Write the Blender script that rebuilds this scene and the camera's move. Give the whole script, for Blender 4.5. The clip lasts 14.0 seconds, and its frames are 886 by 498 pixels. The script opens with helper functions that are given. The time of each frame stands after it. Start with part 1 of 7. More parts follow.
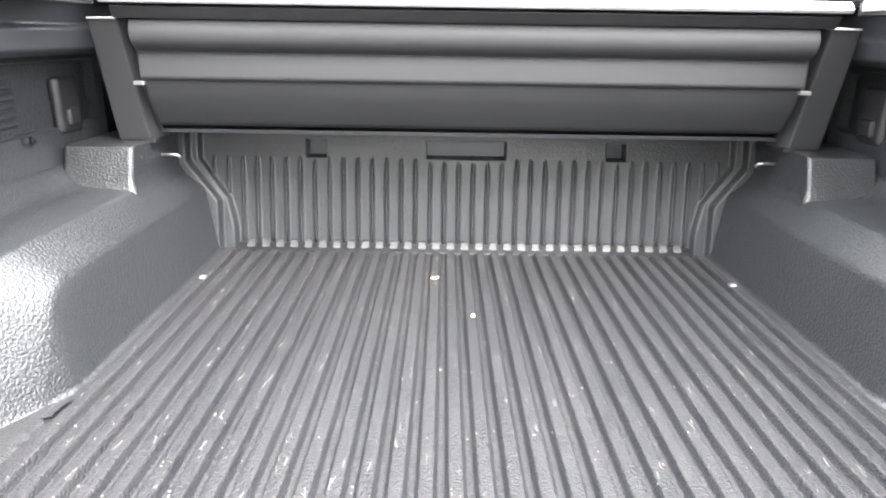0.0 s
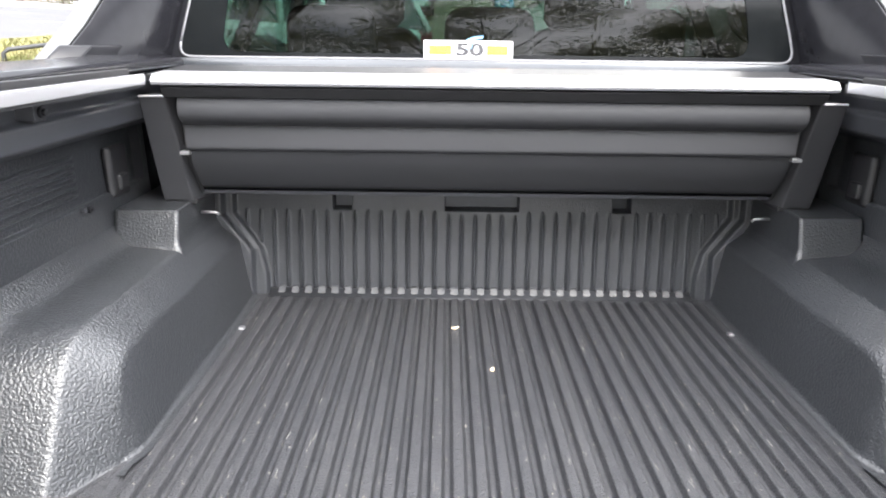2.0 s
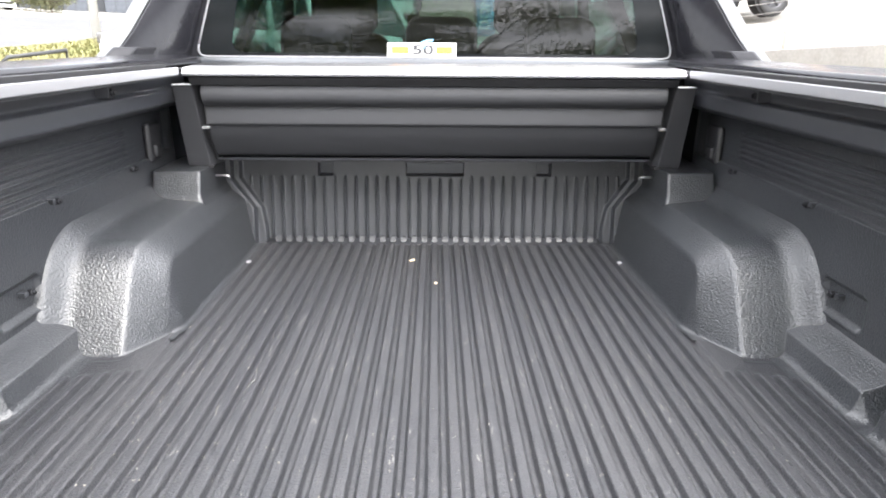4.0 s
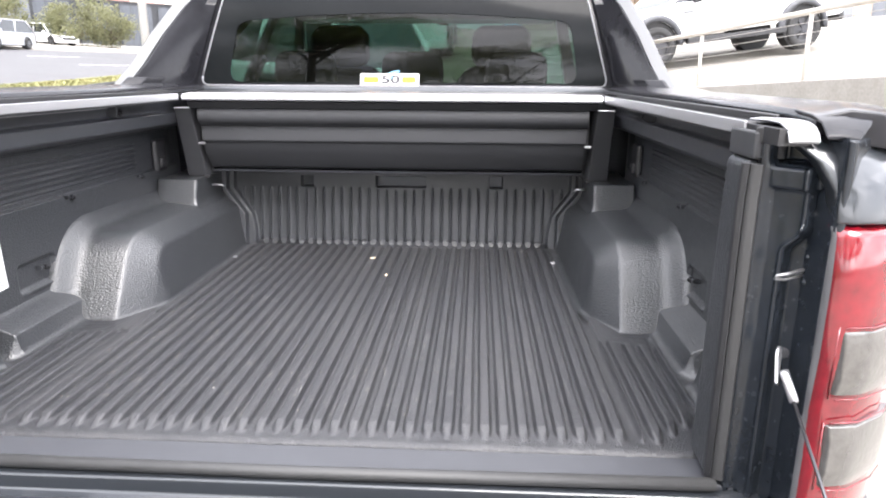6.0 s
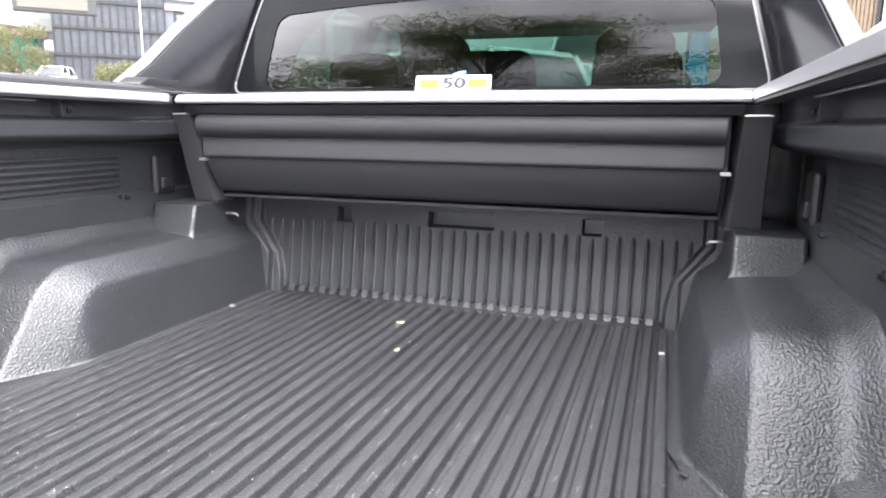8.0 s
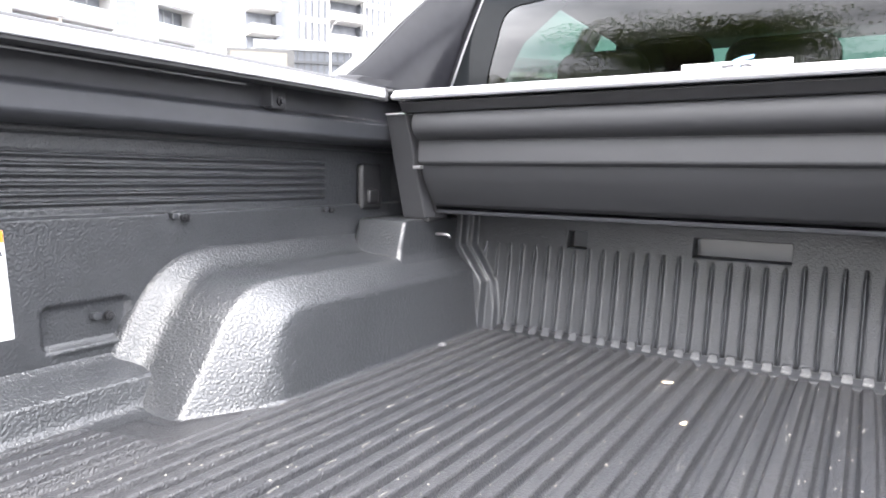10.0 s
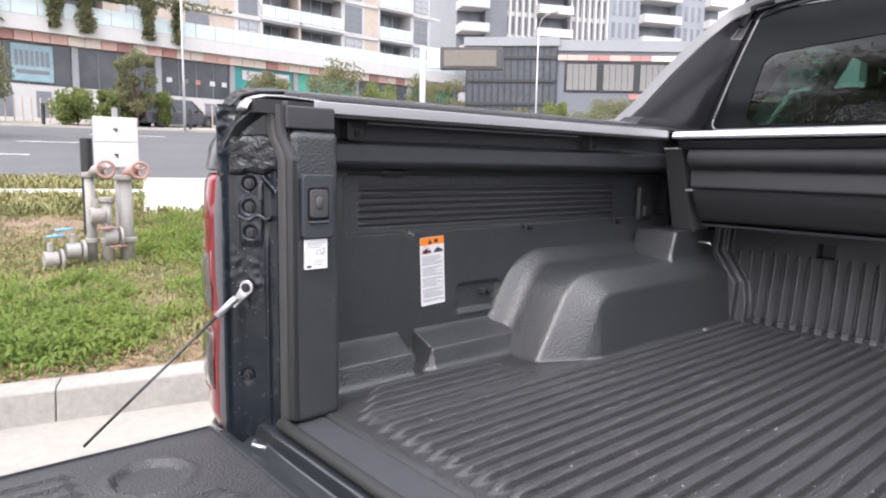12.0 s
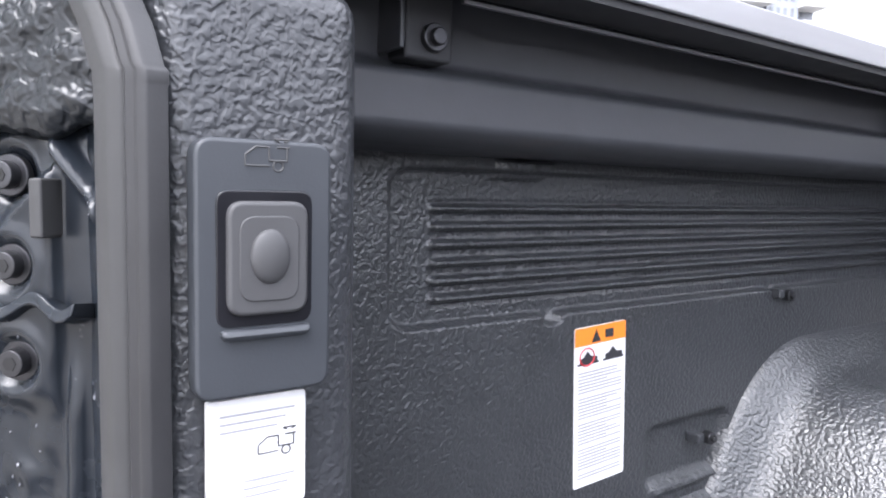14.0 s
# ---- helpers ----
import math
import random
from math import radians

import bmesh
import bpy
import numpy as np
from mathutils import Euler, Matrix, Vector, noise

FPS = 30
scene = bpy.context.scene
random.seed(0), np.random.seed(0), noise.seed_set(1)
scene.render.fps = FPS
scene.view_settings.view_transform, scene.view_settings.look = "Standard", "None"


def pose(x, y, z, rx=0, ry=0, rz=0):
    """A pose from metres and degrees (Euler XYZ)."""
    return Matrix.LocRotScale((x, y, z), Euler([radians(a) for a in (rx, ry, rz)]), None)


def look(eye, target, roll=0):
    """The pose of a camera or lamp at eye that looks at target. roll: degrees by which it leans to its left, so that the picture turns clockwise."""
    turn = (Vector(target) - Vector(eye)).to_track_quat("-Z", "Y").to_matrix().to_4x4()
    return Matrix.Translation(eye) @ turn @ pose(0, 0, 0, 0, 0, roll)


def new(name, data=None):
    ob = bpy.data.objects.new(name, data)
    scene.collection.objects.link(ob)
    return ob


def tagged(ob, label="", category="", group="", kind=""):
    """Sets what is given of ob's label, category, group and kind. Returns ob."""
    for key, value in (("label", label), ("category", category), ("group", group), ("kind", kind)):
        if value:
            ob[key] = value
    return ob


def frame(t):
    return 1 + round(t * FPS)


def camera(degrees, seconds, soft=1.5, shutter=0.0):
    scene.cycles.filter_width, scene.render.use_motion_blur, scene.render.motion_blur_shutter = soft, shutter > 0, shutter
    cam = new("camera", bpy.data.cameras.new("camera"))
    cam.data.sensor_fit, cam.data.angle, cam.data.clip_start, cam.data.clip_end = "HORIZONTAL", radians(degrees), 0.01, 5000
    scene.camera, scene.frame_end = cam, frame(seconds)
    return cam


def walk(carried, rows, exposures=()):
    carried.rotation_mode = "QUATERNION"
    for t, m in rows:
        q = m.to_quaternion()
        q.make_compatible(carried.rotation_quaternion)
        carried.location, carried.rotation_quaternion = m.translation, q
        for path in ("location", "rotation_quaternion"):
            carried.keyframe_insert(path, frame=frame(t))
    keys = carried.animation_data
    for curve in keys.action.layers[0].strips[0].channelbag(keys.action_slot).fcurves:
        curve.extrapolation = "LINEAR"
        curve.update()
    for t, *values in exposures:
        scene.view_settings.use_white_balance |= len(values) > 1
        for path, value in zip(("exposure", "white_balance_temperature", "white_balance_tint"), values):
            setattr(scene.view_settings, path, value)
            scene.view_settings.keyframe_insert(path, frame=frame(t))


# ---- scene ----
cam = camera(67.7, 14.0, soft=2.0)
PATH = [
    (0, (-0.053, -1.491, 1.333), (-0.05, 0.411, 0.714), 0.9),
    (0.5, (-0.084, -1.555, 1.462), (-0.077, 0.342, 0.828), 1.0),
    (1, (-0.096, -1.57, 1.5), (-0.093, 0.328, 0.869), 0.9),
    (1.5, (-0.101, -1.571, 1.498), (-0.104, 0.332, 0.882), 0.8),
    (2, (-0.092, -1.562, 1.476), (-0.097, 0.34, 0.857), 0.7),
    (2.5, (-0.091, -1.569, 1.465), (-0.093, 0.335, 0.852), 0.6),
    (3, (-0.096, -1.61, 1.453), (-0.08, 0.294, 0.843), 0.6),
    (3.5, (-0.019, -1.816, 1.444), (-0.009, 0.089, 0.837), 0.3),
    (4, (0.002, -2.047, 1.467), (0.025, -0.14, 0.867), 0.4),
    (4.2, (-0.011, -2.136, 1.463), (0.015, -0.228, 0.866), 0.4),
    (6.3, (0.35, -2.358, 1.461), (0.176, -0.424, 0.983), 0.3),
    (6.5, (0.394, -2.287, 1.446), (0.107, -0.361, 0.991), 0.3),
    (7, (0.519, -2.106, 1.418), (0.027, -0.216, 0.985), 0.4),
    (7.2, (0.579, -2.036, 1.406), (0.035, -0.158, 0.983), 0.4),
    (9.3, (0.288, -1.219, 1.22), (-0.457, 0.617, 0.954), 0.4),
    (9.5, (0.255, -1.26, 1.226), (-0.574, 0.541, 0.961), 0.2),
    (10, (0.208, -1.408, 1.222), (-0.863, 0.266, 0.997), 0.9),
    (10.5, (0.327, -1.69, 1.264), (-0.948, -0.163, 1.052), 1.0),
    (11, (0.522, -1.964, 1.339), (-0.855, -0.53, 1.128), 0.9),
    (11.5, (0.54, -2.059, 1.312), (-0.933, -0.725, 1.083), 1.0),
    (12, (0.344, -1.94, 1.299), (-1.167, -0.655, 1.041), 1.1),
    (12.5, (0.103, -1.769, 1.253), (-1.41, -0.483, 1.014), 1.0),
    (13, (-0.12, -1.669, 1.248), (-1.648, -0.4, 1.009), 1.3),
    (13.5, (-0.268, -1.543, 1.27), (-1.81, -0.292, 1.029), 2.0),
    (14, (-0.369, -1.474, 1.258), (-2.02, -0.361, 1.076), 1.5),
]
walk(cam, [(t, look(eye, target, roll)) for t, eye, target, roll in PATH], [
    (0, 3.12, 6750, 9), (0.5, 3.0, 6750, 9), (1.0, 2.6, 6600, 10), (2, 2.3, 6550, 10), (4, 2.35, 6550, 10), (6.5, 2.05, 6520, 12.5), (9.3, 2.68, 6500, 11.5), (10, 2.65, 6500, 11.5), (10.5, 2.3, 6500, 11.5),
    (11, 1.8, 6500, 12), (11.5, 1.40, 6480, 15), (12, 1.25, 6480, 15), (12.5, 1.22, 6420, 15), (13, 1.40, 6310, 15), (13.5, 1.72, 6190, 15), (14, 1.90, 6140, 14)])

# ---- world, sun, exposure ----
SUN_EL, SUN_AZ = 55.0, 155.0        # degrees; the veiled sun stands high to the right of the truck, a little behind it
world = bpy.data.worlds.new("sky")
scene.world = world
world.use_nodes = True
wn, wl = world.node_tree.nodes, world.node_tree.links
bg = wn["Background"]
sky = wn.new("ShaderNodeTexSky")
sky.sky_type = "NISHITA"
sky.sun_disc = False
sky.sun_elevation = radians(SUN_EL)
sky.sun_rotation = radians(SUN_AZ)
sky.dust_density = 3.0
co = wn.new("ShaderNodeTexCoord")
mp = wn.new("ShaderNodeMapping")
mp.inputs["Scale"].default_value = (1.6, 1.6, 3.6)
cl = wn.new("ShaderNodeTexNoise")
cl.inputs["Scale"].default_value = 1.7
cl.inputs["Detail"].default_value = 7
cl.inputs["Roughness"].default_value = 0.58
rp = wn.new("ShaderNodeValToRGB")
rp.color_ramp.elements[0].position, rp.color_ramp.elements[0].color = 0.30, (2.75, 2.92, 3.25, 1)
rp.color_ramp.elements[1].position, rp.color_ramp.elements[1].color = 0.68, (11.8, 11.8, 12.1, 1)
mx = wn.new("ShaderNodeMix")
mx.data_type = "RGBA"
mx.inputs["Factor"].default_value = 0.85
towards = wn.new("ShaderNodeVectorMath")
towards.operation = "DOT_PRODUCT"
towards.inputs[1].default_value = (math.sin(radians(SUN_AZ)) * math.cos(radians(SUN_EL)), math.cos(radians(SUN_AZ)) * math.cos(radians(SUN_EL)), math.sin(radians(SUN_EL)))
glow = wn.new("ShaderNodeMapRange")      # cloud grows brighter round the veiled sun
glow.interpolation_type = "SMOOTHSTEP"
glow.inputs["From Min"].default_value, glow.inputs["From Max"].default_value = -0.1, 1.0
glow.inputs["To Min"].default_value, glow.inputs["To Max"].default_value = 0.82, 1.75
lit = wn.new("ShaderNodeVectorMath")
lit.operation = "SCALE"
wl.new(co.outputs["Generated"], towards.inputs[0])
wl.new(towards.outputs["Value"], glow.inputs["Value"])
wl.new(glow.outputs["Result"], lit.inputs["Scale"])
wl.new(co.outputs["Generated"], mp.inputs["Vector"])
wl.new(mp.outputs["Vector"], cl.inputs["Vector"])
wl.new(cl.outputs["Fac"], rp.inputs["Fac"])
wl.new(sky.outputs["Color"], mx.inputs["A"])
wl.new(rp.outputs["Color"], lit.inputs[0])
wl.new(lit.outputs["Vector"], mx.inputs["B"])
wl.new(mx.outputs["Result"], bg.inputs["Color"])
bg.inputs["Strength"].default_value = 0.132
sun = new("sun", bpy.data.lights.new("sun", "SUN"))
sun.data.energy = 1.45
sun.data.angle = radians(36.0)
sun.data.color = (1.0, 0.975, 0.94)
_el = radians(SUN_EL)
sun.matrix_world = look((0.0, 0.0, 0.0), (-math.sin(radians(SUN_AZ)) * math.cos(_el), -math.cos(radians(SUN_AZ)) * math.cos(_el), -math.sin(_el)))


# ---- materials ----
def mat(name, color, rough=0.5, metal=0.0, spread=0.15, grain=40.0, bump=0.0, bump_scale=120.0, coat=0.0,
        kind="noise", spec=0.5, stretch=(1, 1, 1), color2=None, blotch=3.0, var=0.0, rough_var=0.08):
    """A surface with variation at two scales and fine relief."""
    m = bpy.data.materials.new(name)
    m.use_nodes = True
    n, l = m.node_tree.nodes, m.node_tree.links
    b = n["Principled BSDF"]
    tc = n.new("ShaderNodeTexCoord")
    mp_ = n.new("ShaderNodeMapping")
    mp_.inputs["Scale"].default_value = stretch
    l.new(tc.outputs["Object"], mp_.inputs["Vector"])
    n1 = n.new("ShaderNodeTexNoise")
    n1.inputs["Scale"].default_value, n1.inputs["Detail"].default_value = blotch, 5
    n2 = n.new("ShaderNodeTexNoise")
    n2.inputs["Scale"].default_value, n2.inputs["Detail"].default_value = grain, 6
    for k in (n1, n2):
        l.new(mp_.outputs["Vector"], k.inputs["Vector"])
    add = n.new("ShaderNodeMath")
    add.operation = "ADD"
    l.new(n1.outputs["Fac"], add.inputs[0])
    l.new(n2.outputs["Fac"], add.inputs[1])
    ramp = n.new("ShaderNodeMapRange")
    ramp.inputs["From Min"].default_value, ramp.inputs["From Max"].default_value = 0.65, 1.35
    l.new(add.outputs[0], ramp.inputs["Value"])
    mix = n.new("ShaderNodeMix")
    mix.data_type = "RGBA"
    c2 = color2 or tuple(min(1.0, c * (1 + spread)) for c in color)
    c1 = color if color2 else tuple(c * (1 - spread) for c in color)
    mix.inputs["A"].default_value, mix.inputs["B"].default_value = (*c1, 1), (*c2, 1)
    l.new(ramp.outputs["Result"], mix.inputs["Factor"])
    out = mix.outputs["Result"]
    if var:
        info = n.new("ShaderNodeObjectInfo")
        hsv = n.new("ShaderNodeHueSaturation")
        mr = n.new("ShaderNodeMapRange")
        mr.inputs["To Min"].default_value, mr.inputs["To Max"].default_value = 1 - var, 1 + var
        l.new(info.outputs["Random"], mr.inputs["Value"])
        l.new(mr.outputs["Result"], hsv.inputs["Value"])
        l.new(out, hsv.inputs["Color"])
        out = hsv.outputs["Color"]
    l.new(out, b.inputs["Base Color"])
    rr = n.new("ShaderNodeMapRange")
    rr.inputs["To Min"].default_value, rr.inputs["To Max"].default_value = max(0.02, rough - rough_var), min(1, rough + rough_var)
    l.new(n2.outputs["Fac"], rr.inputs["Value"])
    l.new(rr.outputs["Result"], b.inputs["Roughness"])
    b.inputs["Metallic"].default_value = metal
    b.inputs["Specular IOR Level"].default_value = spec
    b.inputs["Coat Weight"].default_value = coat
    b.inputs["Coat Roughness"].default_value = 0.06
    if bump:
        if kind == "leather":
            tx = n.new("ShaderNodeTexNoise")
            tx.inputs["Scale"].default_value, tx.inputs["Detail"].default_value = bump_scale * 0.72, 1.2
            tx.inputs["Distortion"].default_value = 0.25
            l.new(tc.outputs["Object"], tx.inputs["Vector"])
            sh = n.new("ShaderNodeMapRange")
            sh.interpolation_type = "SMOOTHSTEP"
            sh.inputs["From Min"].default_value, sh.inputs["From Max"].default_value = 0.28, 0.70
            l.new(tx.outputs["Fac"], sh.inputs["Value"])
            h = sh.outputs["Result"]
        else:
            tx = n.new("ShaderNodeTexNoise")
            tx.inputs["Scale"].default_value, tx.inputs["Detail"].default_value = bump_scale, 4
            l.new(mp_.outputs["Vector"], tx.inputs["Vector"])
            h = tx.outputs["Fac"]
        bp = n.new("ShaderNodeBump")
        bp.inputs["Strength"].default_value = 1.0
        bp.inputs["Distance"].default_value = bump
        l.new(h, bp.inputs["Height"])
        l.new(bp.outputs["Normal"], b.inputs["Normal"])
    return m


def leafy(m, share=0.45, gain=1.6):
    """Makes a thin leaf material pass part of the light that falls on its far side."""
    n, l = m.node_tree.nodes, m.node_tree.links
    b = n["Principled BSDF"]
    tr = n.new("ShaderNodeBsdfTranslucent")
    hs = n.new("ShaderNodeHueSaturation")
    hs.inputs["Value"].default_value = gain
    l.new(b.inputs["Base Color"].links[0].from_socket, hs.inputs["Color"])
    l.new(hs.outputs["Color"], tr.inputs["Color"])
    mi = n.new("ShaderNodeMixShader")
    mi.inputs["Fac"].default_value = share
    l.new(b.outputs["BSDF"], mi.inputs[1])
    l.new(tr.outputs["BSDF"], mi.inputs[2])
    l.new(mi.outputs["Shader"], n["Material Output"].inputs["Surface"])
    return m


def glass(name, color, rough=0.0, alpha=0.25, spec=0.5):
    """A thin pane: a tinted see-through part under a sharp mirror sheen."""
    m = bpy.data.materials.new(name)
    m.use_nodes = True
    n, l = m.node_tree.nodes, m.node_tree.links
    n.remove(n["Principled BSDF"])
    tr = n.new("ShaderNodeBsdfTransparent")
    tr.inputs["Color"].default_value = (*color, 1)
    gl = n.new("ShaderNodeBsdfGlossy")
    gl.inputs["Roughness"].default_value = rough
    fr = n.new("ShaderNodeFresnel")
    fr.inputs["IOR"].default_value = 1.0 + spec
    mi = n.new("ShaderNodeMixShader")
    l.new(fr.outputs["Fac"], mi.inputs["Fac"])
    l.new(tr.outputs["BSDF"], mi.inputs[1])
    l.new(gl.outputs["BSDF"], mi.inputs[2])
    l.new(mi.outputs["Shader"], n["Material Output"].inputs["Surface"])
    return m


LINER = mat("liner_coarse_plastic", (0.040, 0.042, 0.047), 0.32, spread=0.15, grain=30, bump=0.0006, bump_scale=330, kind="leather", spec=0.6)
LINER_MED = mat("liner_grained_plastic", (0.031, 0.033, 0.037), 0.34, spread=0.18, grain=30, bump=0.0007, bump_scale=330, kind="leather", spec=0.95)
LINER_WALL = mat("liner_wall_plastic", (0.033, 0.035, 0.039), 0.36, spread=0.18, grain=30, bump=0.0006, bump_scale=330, kind="leather", spec=0.8)
LINER_FLOOR = mat("liner_floor_plastic", (0.024, 0.025, 0.029), 0.36, color2=(0.044, 0.044, 0.047), grain=150, blotch=9, bump=0.0008,
                  bump_scale=430, kind="leather", stretch=(1, 0.14, 1))
LINER_FINE = mat("liner_fine_plastic", (0.036, 0.038, 0.043), 0.36, spread=0.15, grain=30, bump=0.0004, bump_scale=380, kind="leather", spec=0.55)
STEEL_BLACK = mat("satin_black_steel", (0.046, 0.048, 0.055), 0.46, spread=0.15, bump=0.00008, bump_scale=300)
CANISTER = mat("satin_black_aluminium", (0.038, 0.039, 0.043), 0.60, spread=0.1, stretch=(0.15, 1, 1), bump=0.00005, bump_scale=400, spec=0.4)
PAINT = mat("dark_metallic_paint", (0.03, 0.034, 0.04), 0.32, 0.35, spread=0.12, grain=800, coat=0.8)
JAMB = mat("painted_jamb", (0.013, 0.016, 0.021), 0.25, 0.0, spread=0.25, grain=60, spec=0.45, bump=0.0004, bump_scale=45)
SEALER = mat("wrinkled_sealer", (0.011, 0.013, 0.016), 0.30, spread=0.2, bump=0.0009, bump_scale=260, kind="leather")
RUBBER = mat("grey_rubber", (0.037, 0.037, 0.038), 0.55, spread=0.15, bump=0.0001, bump_scale=300)
BLACK = mat("black_plastic", (0.022, 0.022, 0.024), 0.45, spread=0.2, bump=0.0001, bump_scale=500)
FRIT = mat("black_glass_border", (0.007, 0.008, 0.009), 0.08, spread=0.1, spec=0.1, rough_var=0.005)
GLOSS_BLACK = mat("gloss_black_plastic", (0.014, 0.014, 0.017), 0.20, spread=0.2, spec=0.3)
SWITCH = mat("switch_plastic", (0.036, 0.040, 0.047), 0.5, spread=0.06, bump=0.00006, bump_scale=900)
SWITCH_KEY = mat("switch_rubber", (0.052, 0.052, 0.055), 0.6, spread=0.06)
ALU = mat("anodised_aluminium", (0.66, 0.66, 0.68), 0.38, 0.7, spread=0.05, stretch=(1, 0.03, 1), grain=120)
ALU_RAIL = mat("satin_aluminium", (0.40, 0.40, 0.415), 0.40, 0.6, spread=0.06, stretch=(1, 0.03, 1), grain=120)
ALU_DULL = mat("dull_aluminium", (0.26, 0.26, 0.27), 0.36, 0.7, spread=0.1, stretch=(1, 0.03, 1), grain=120)
SILVER = mat("silver_paint", (0.125, 0.127, 0.132), 0.45, 0.2, spread=0.05, grain=600, coat=0.1, spec=0.3)
CHROME = mat("bright_steel", (0.56, 0.56, 0.58), 0.36, 0.9, spread=0.1)
BOLT = mat("dark_bolt", (0.06, 0.06, 0.065), 0.32, 0.8, spread=0.2)
WHITE_PAPER = mat("white_vinyl", (0.72, 0.72, 0.73), 0.4, spread=0.03)
ORANGE = mat("orange_ink", (0.85, 0.24, 0.03), 0.4, spread=0.05)
YELLOW = mat("yellow_ink", (0.82, 0.345, 0.03), 0.4, spread=0.05)
INK = mat("dark_ink", (0.03, 0.03, 0.035), 0.5, spread=0.1)
GREY_INK = mat("grey_ink", (0.32, 0.32, 0.34), 0.5, spread=0.1)
RED_INK = mat("red_ink", (0.6, 0.04, 0.05), 0.5, spread=0.1)
BLUE_INK = mat("blue_ink", (0.16, 0.36, 0.55), 0.5, spread=0.1)
RED_LENS = mat("red_lens", (0.15, 0.004, 0.010), 0.1, spread=0.35, grain=50, blotch=14, coat=1.0)
RED_LINE = mat("red_lens_rim", (0.45, 0.012, 0.025), 0.12, spread=0.1, coat=1.0)
CLEAR_LENS = mat("clear_lens", (0.12, 0.115, 0.11), 0.12, 0.5, spread=0.25, grain=90, blotch=40, coat=1.0, bump=0.0008, bump_scale=130)
LAMP_EDGE = mat("lamp_edge_plastic", (0.10, 0.10, 0.105), 0.4, spread=0.1)
LAMP_TRIM = mat("lamp_edge_trim", (0.22, 0.22, 0.235), 0.35, spread=0.1)
RUBBER_DARK = mat("deep_black", (0.006, 0.006, 0.007), 0.6, spread=0.1)
GRIT = mat("grey_grit", (0.3, 0.28, 0.25), 0.8, spread=0.3)
SCUFF = mat("pale_scuff", (0.16, 0.155, 0.145), 0.8, spread=0.4, grain=300)
LEAF = mat("dry_leaf", (0.72, 0.6, 0.42), 0.7, spread=0.3, grain=200)
WINDOW = glass("tinted_pane", (0.060, 0.096, 0.084), rough=0.018, spec=0.42)
SIDE_GLASS = glass("green_pane", (0.55, 0.78, 0.70), spec=0.5)
CAR_GLASS = mat("car_glass", (0.03, 0.035, 0.04), 0.06, spread=0.2, coat=0.5)
FABRIC = mat("black_seat_fabric", (0.018, 0.018, 0.02), 0.85, spread=0.3, bump=0.0006, bump_scale=600)
TYRE = mat("tyre_rubber", (0.025, 0.025, 0.026), 0.8, spread=0.3, bump=0.001, bump_scale=150)
ALLOY = mat("alloy_wheel", (0.22, 0.225, 0.235), 0.3, 0.8, spread=0.1)
WHITE_PAINT = mat("white_car_paint", (0.8, 0.81, 0.82), 0.3, spread=0.03, coat=0.7)
SILVER_PAINT = mat("silver_car_paint", (0.36, 0.37, 0.39), 0.3, 0.3, spread=0.04, coat=0.7)
GREY_PAINT = mat("charcoal_car_paint", (0.045, 0.045, 0.055), 0.28, 0.3, spread=0.08, coat=0.8)
BLUE_PAINT = mat("sky_blue_car_paint", (0.06, 0.33, 0.5), 0.3, 0.1, spread=0.05, coat=0.7)
ASPHALT = mat("asphalt", (0.085, 0.085, 0.09), 0.85, spread=0.18, grain=60, blotch=0.35, bump=0.004, bump_scale=90)
CONCRETE = mat("pale_concrete", (0.27, 0.255, 0.23), 0.85, spread=0.14, grain=25, blotch=0.7, bump=0.002, bump_scale=60)
PATH_CONCRETE = mat("bright_concrete", (0.46, 0.45, 0.43), 0.85, spread=0.1, grain=25, blotch=0.7, bump=0.002, bump_scale=60)
KERB = mat("weathered_kerb", (0.27, 0.255, 0.235), 0.85, spread=0.2, grain=30, blotch=2.5, bump=0.003, bump_scale=45)
SOIL = mat("dry_soil", (0.13, 0.09, 0.06), 0.95, color2=(0.23, 0.165, 0.11), grain=14, blotch=1.3, bump=0.02, bump_scale=14)
GRASS = mat("grass_blade", (0.125, 0.148, 0.050), 0.7, color2=(0.34, 0.305, 0.15), grain=6, blotch=0.8, spec=0.25)
LINE_STEEL = mat("weathered_rail_paint", (0.46, 0.43, 0.39), 0.5, spread=0.12, grain=20)
LINE_PAINT = mat("road_marking", (0.72, 0.72, 0.7), 0.8, spread=0.1, grain=20)
HYD_GREY = mat("grey_pipe_enamel", (0.30, 0.285, 0.27), 0.5, spread=0.15, grain=30, bump=0.001, bump_scale=60)
HYD_RED = mat("faded_red_enamel", (0.36, 0.21, 0.18), 0.55, spread=0.2, grain=30)
PANEL_WHITE = mat("white_panel_enamel", (0.5, 0.5, 0.51), 0.45, spread=0.06)
POST_BLACK = mat("black_post", (0.025, 0.026, 0.028), 0.5, spread=0.2)
BARK = mat("bark", (0.12, 0.09, 0.07), 0.9, spread=0.35, grain=18, bump=0.01, bump_scale=30)
FOLIAGE = leafy(mat("dull_green_leaves", (0.11, 0.115, 0.06), 0.65, color2=(0.2, 0.2, 0.115), grain=4, blotch=1.1, spec=0.3))
FOLIAGE_BRIGHT = leafy(mat("bright_green_leaves", (0.10, 0.135, 0.04), 0.65, color2=(0.19, 0.21, 0.08), grain=4, blotch=1.2, spec=0.3))
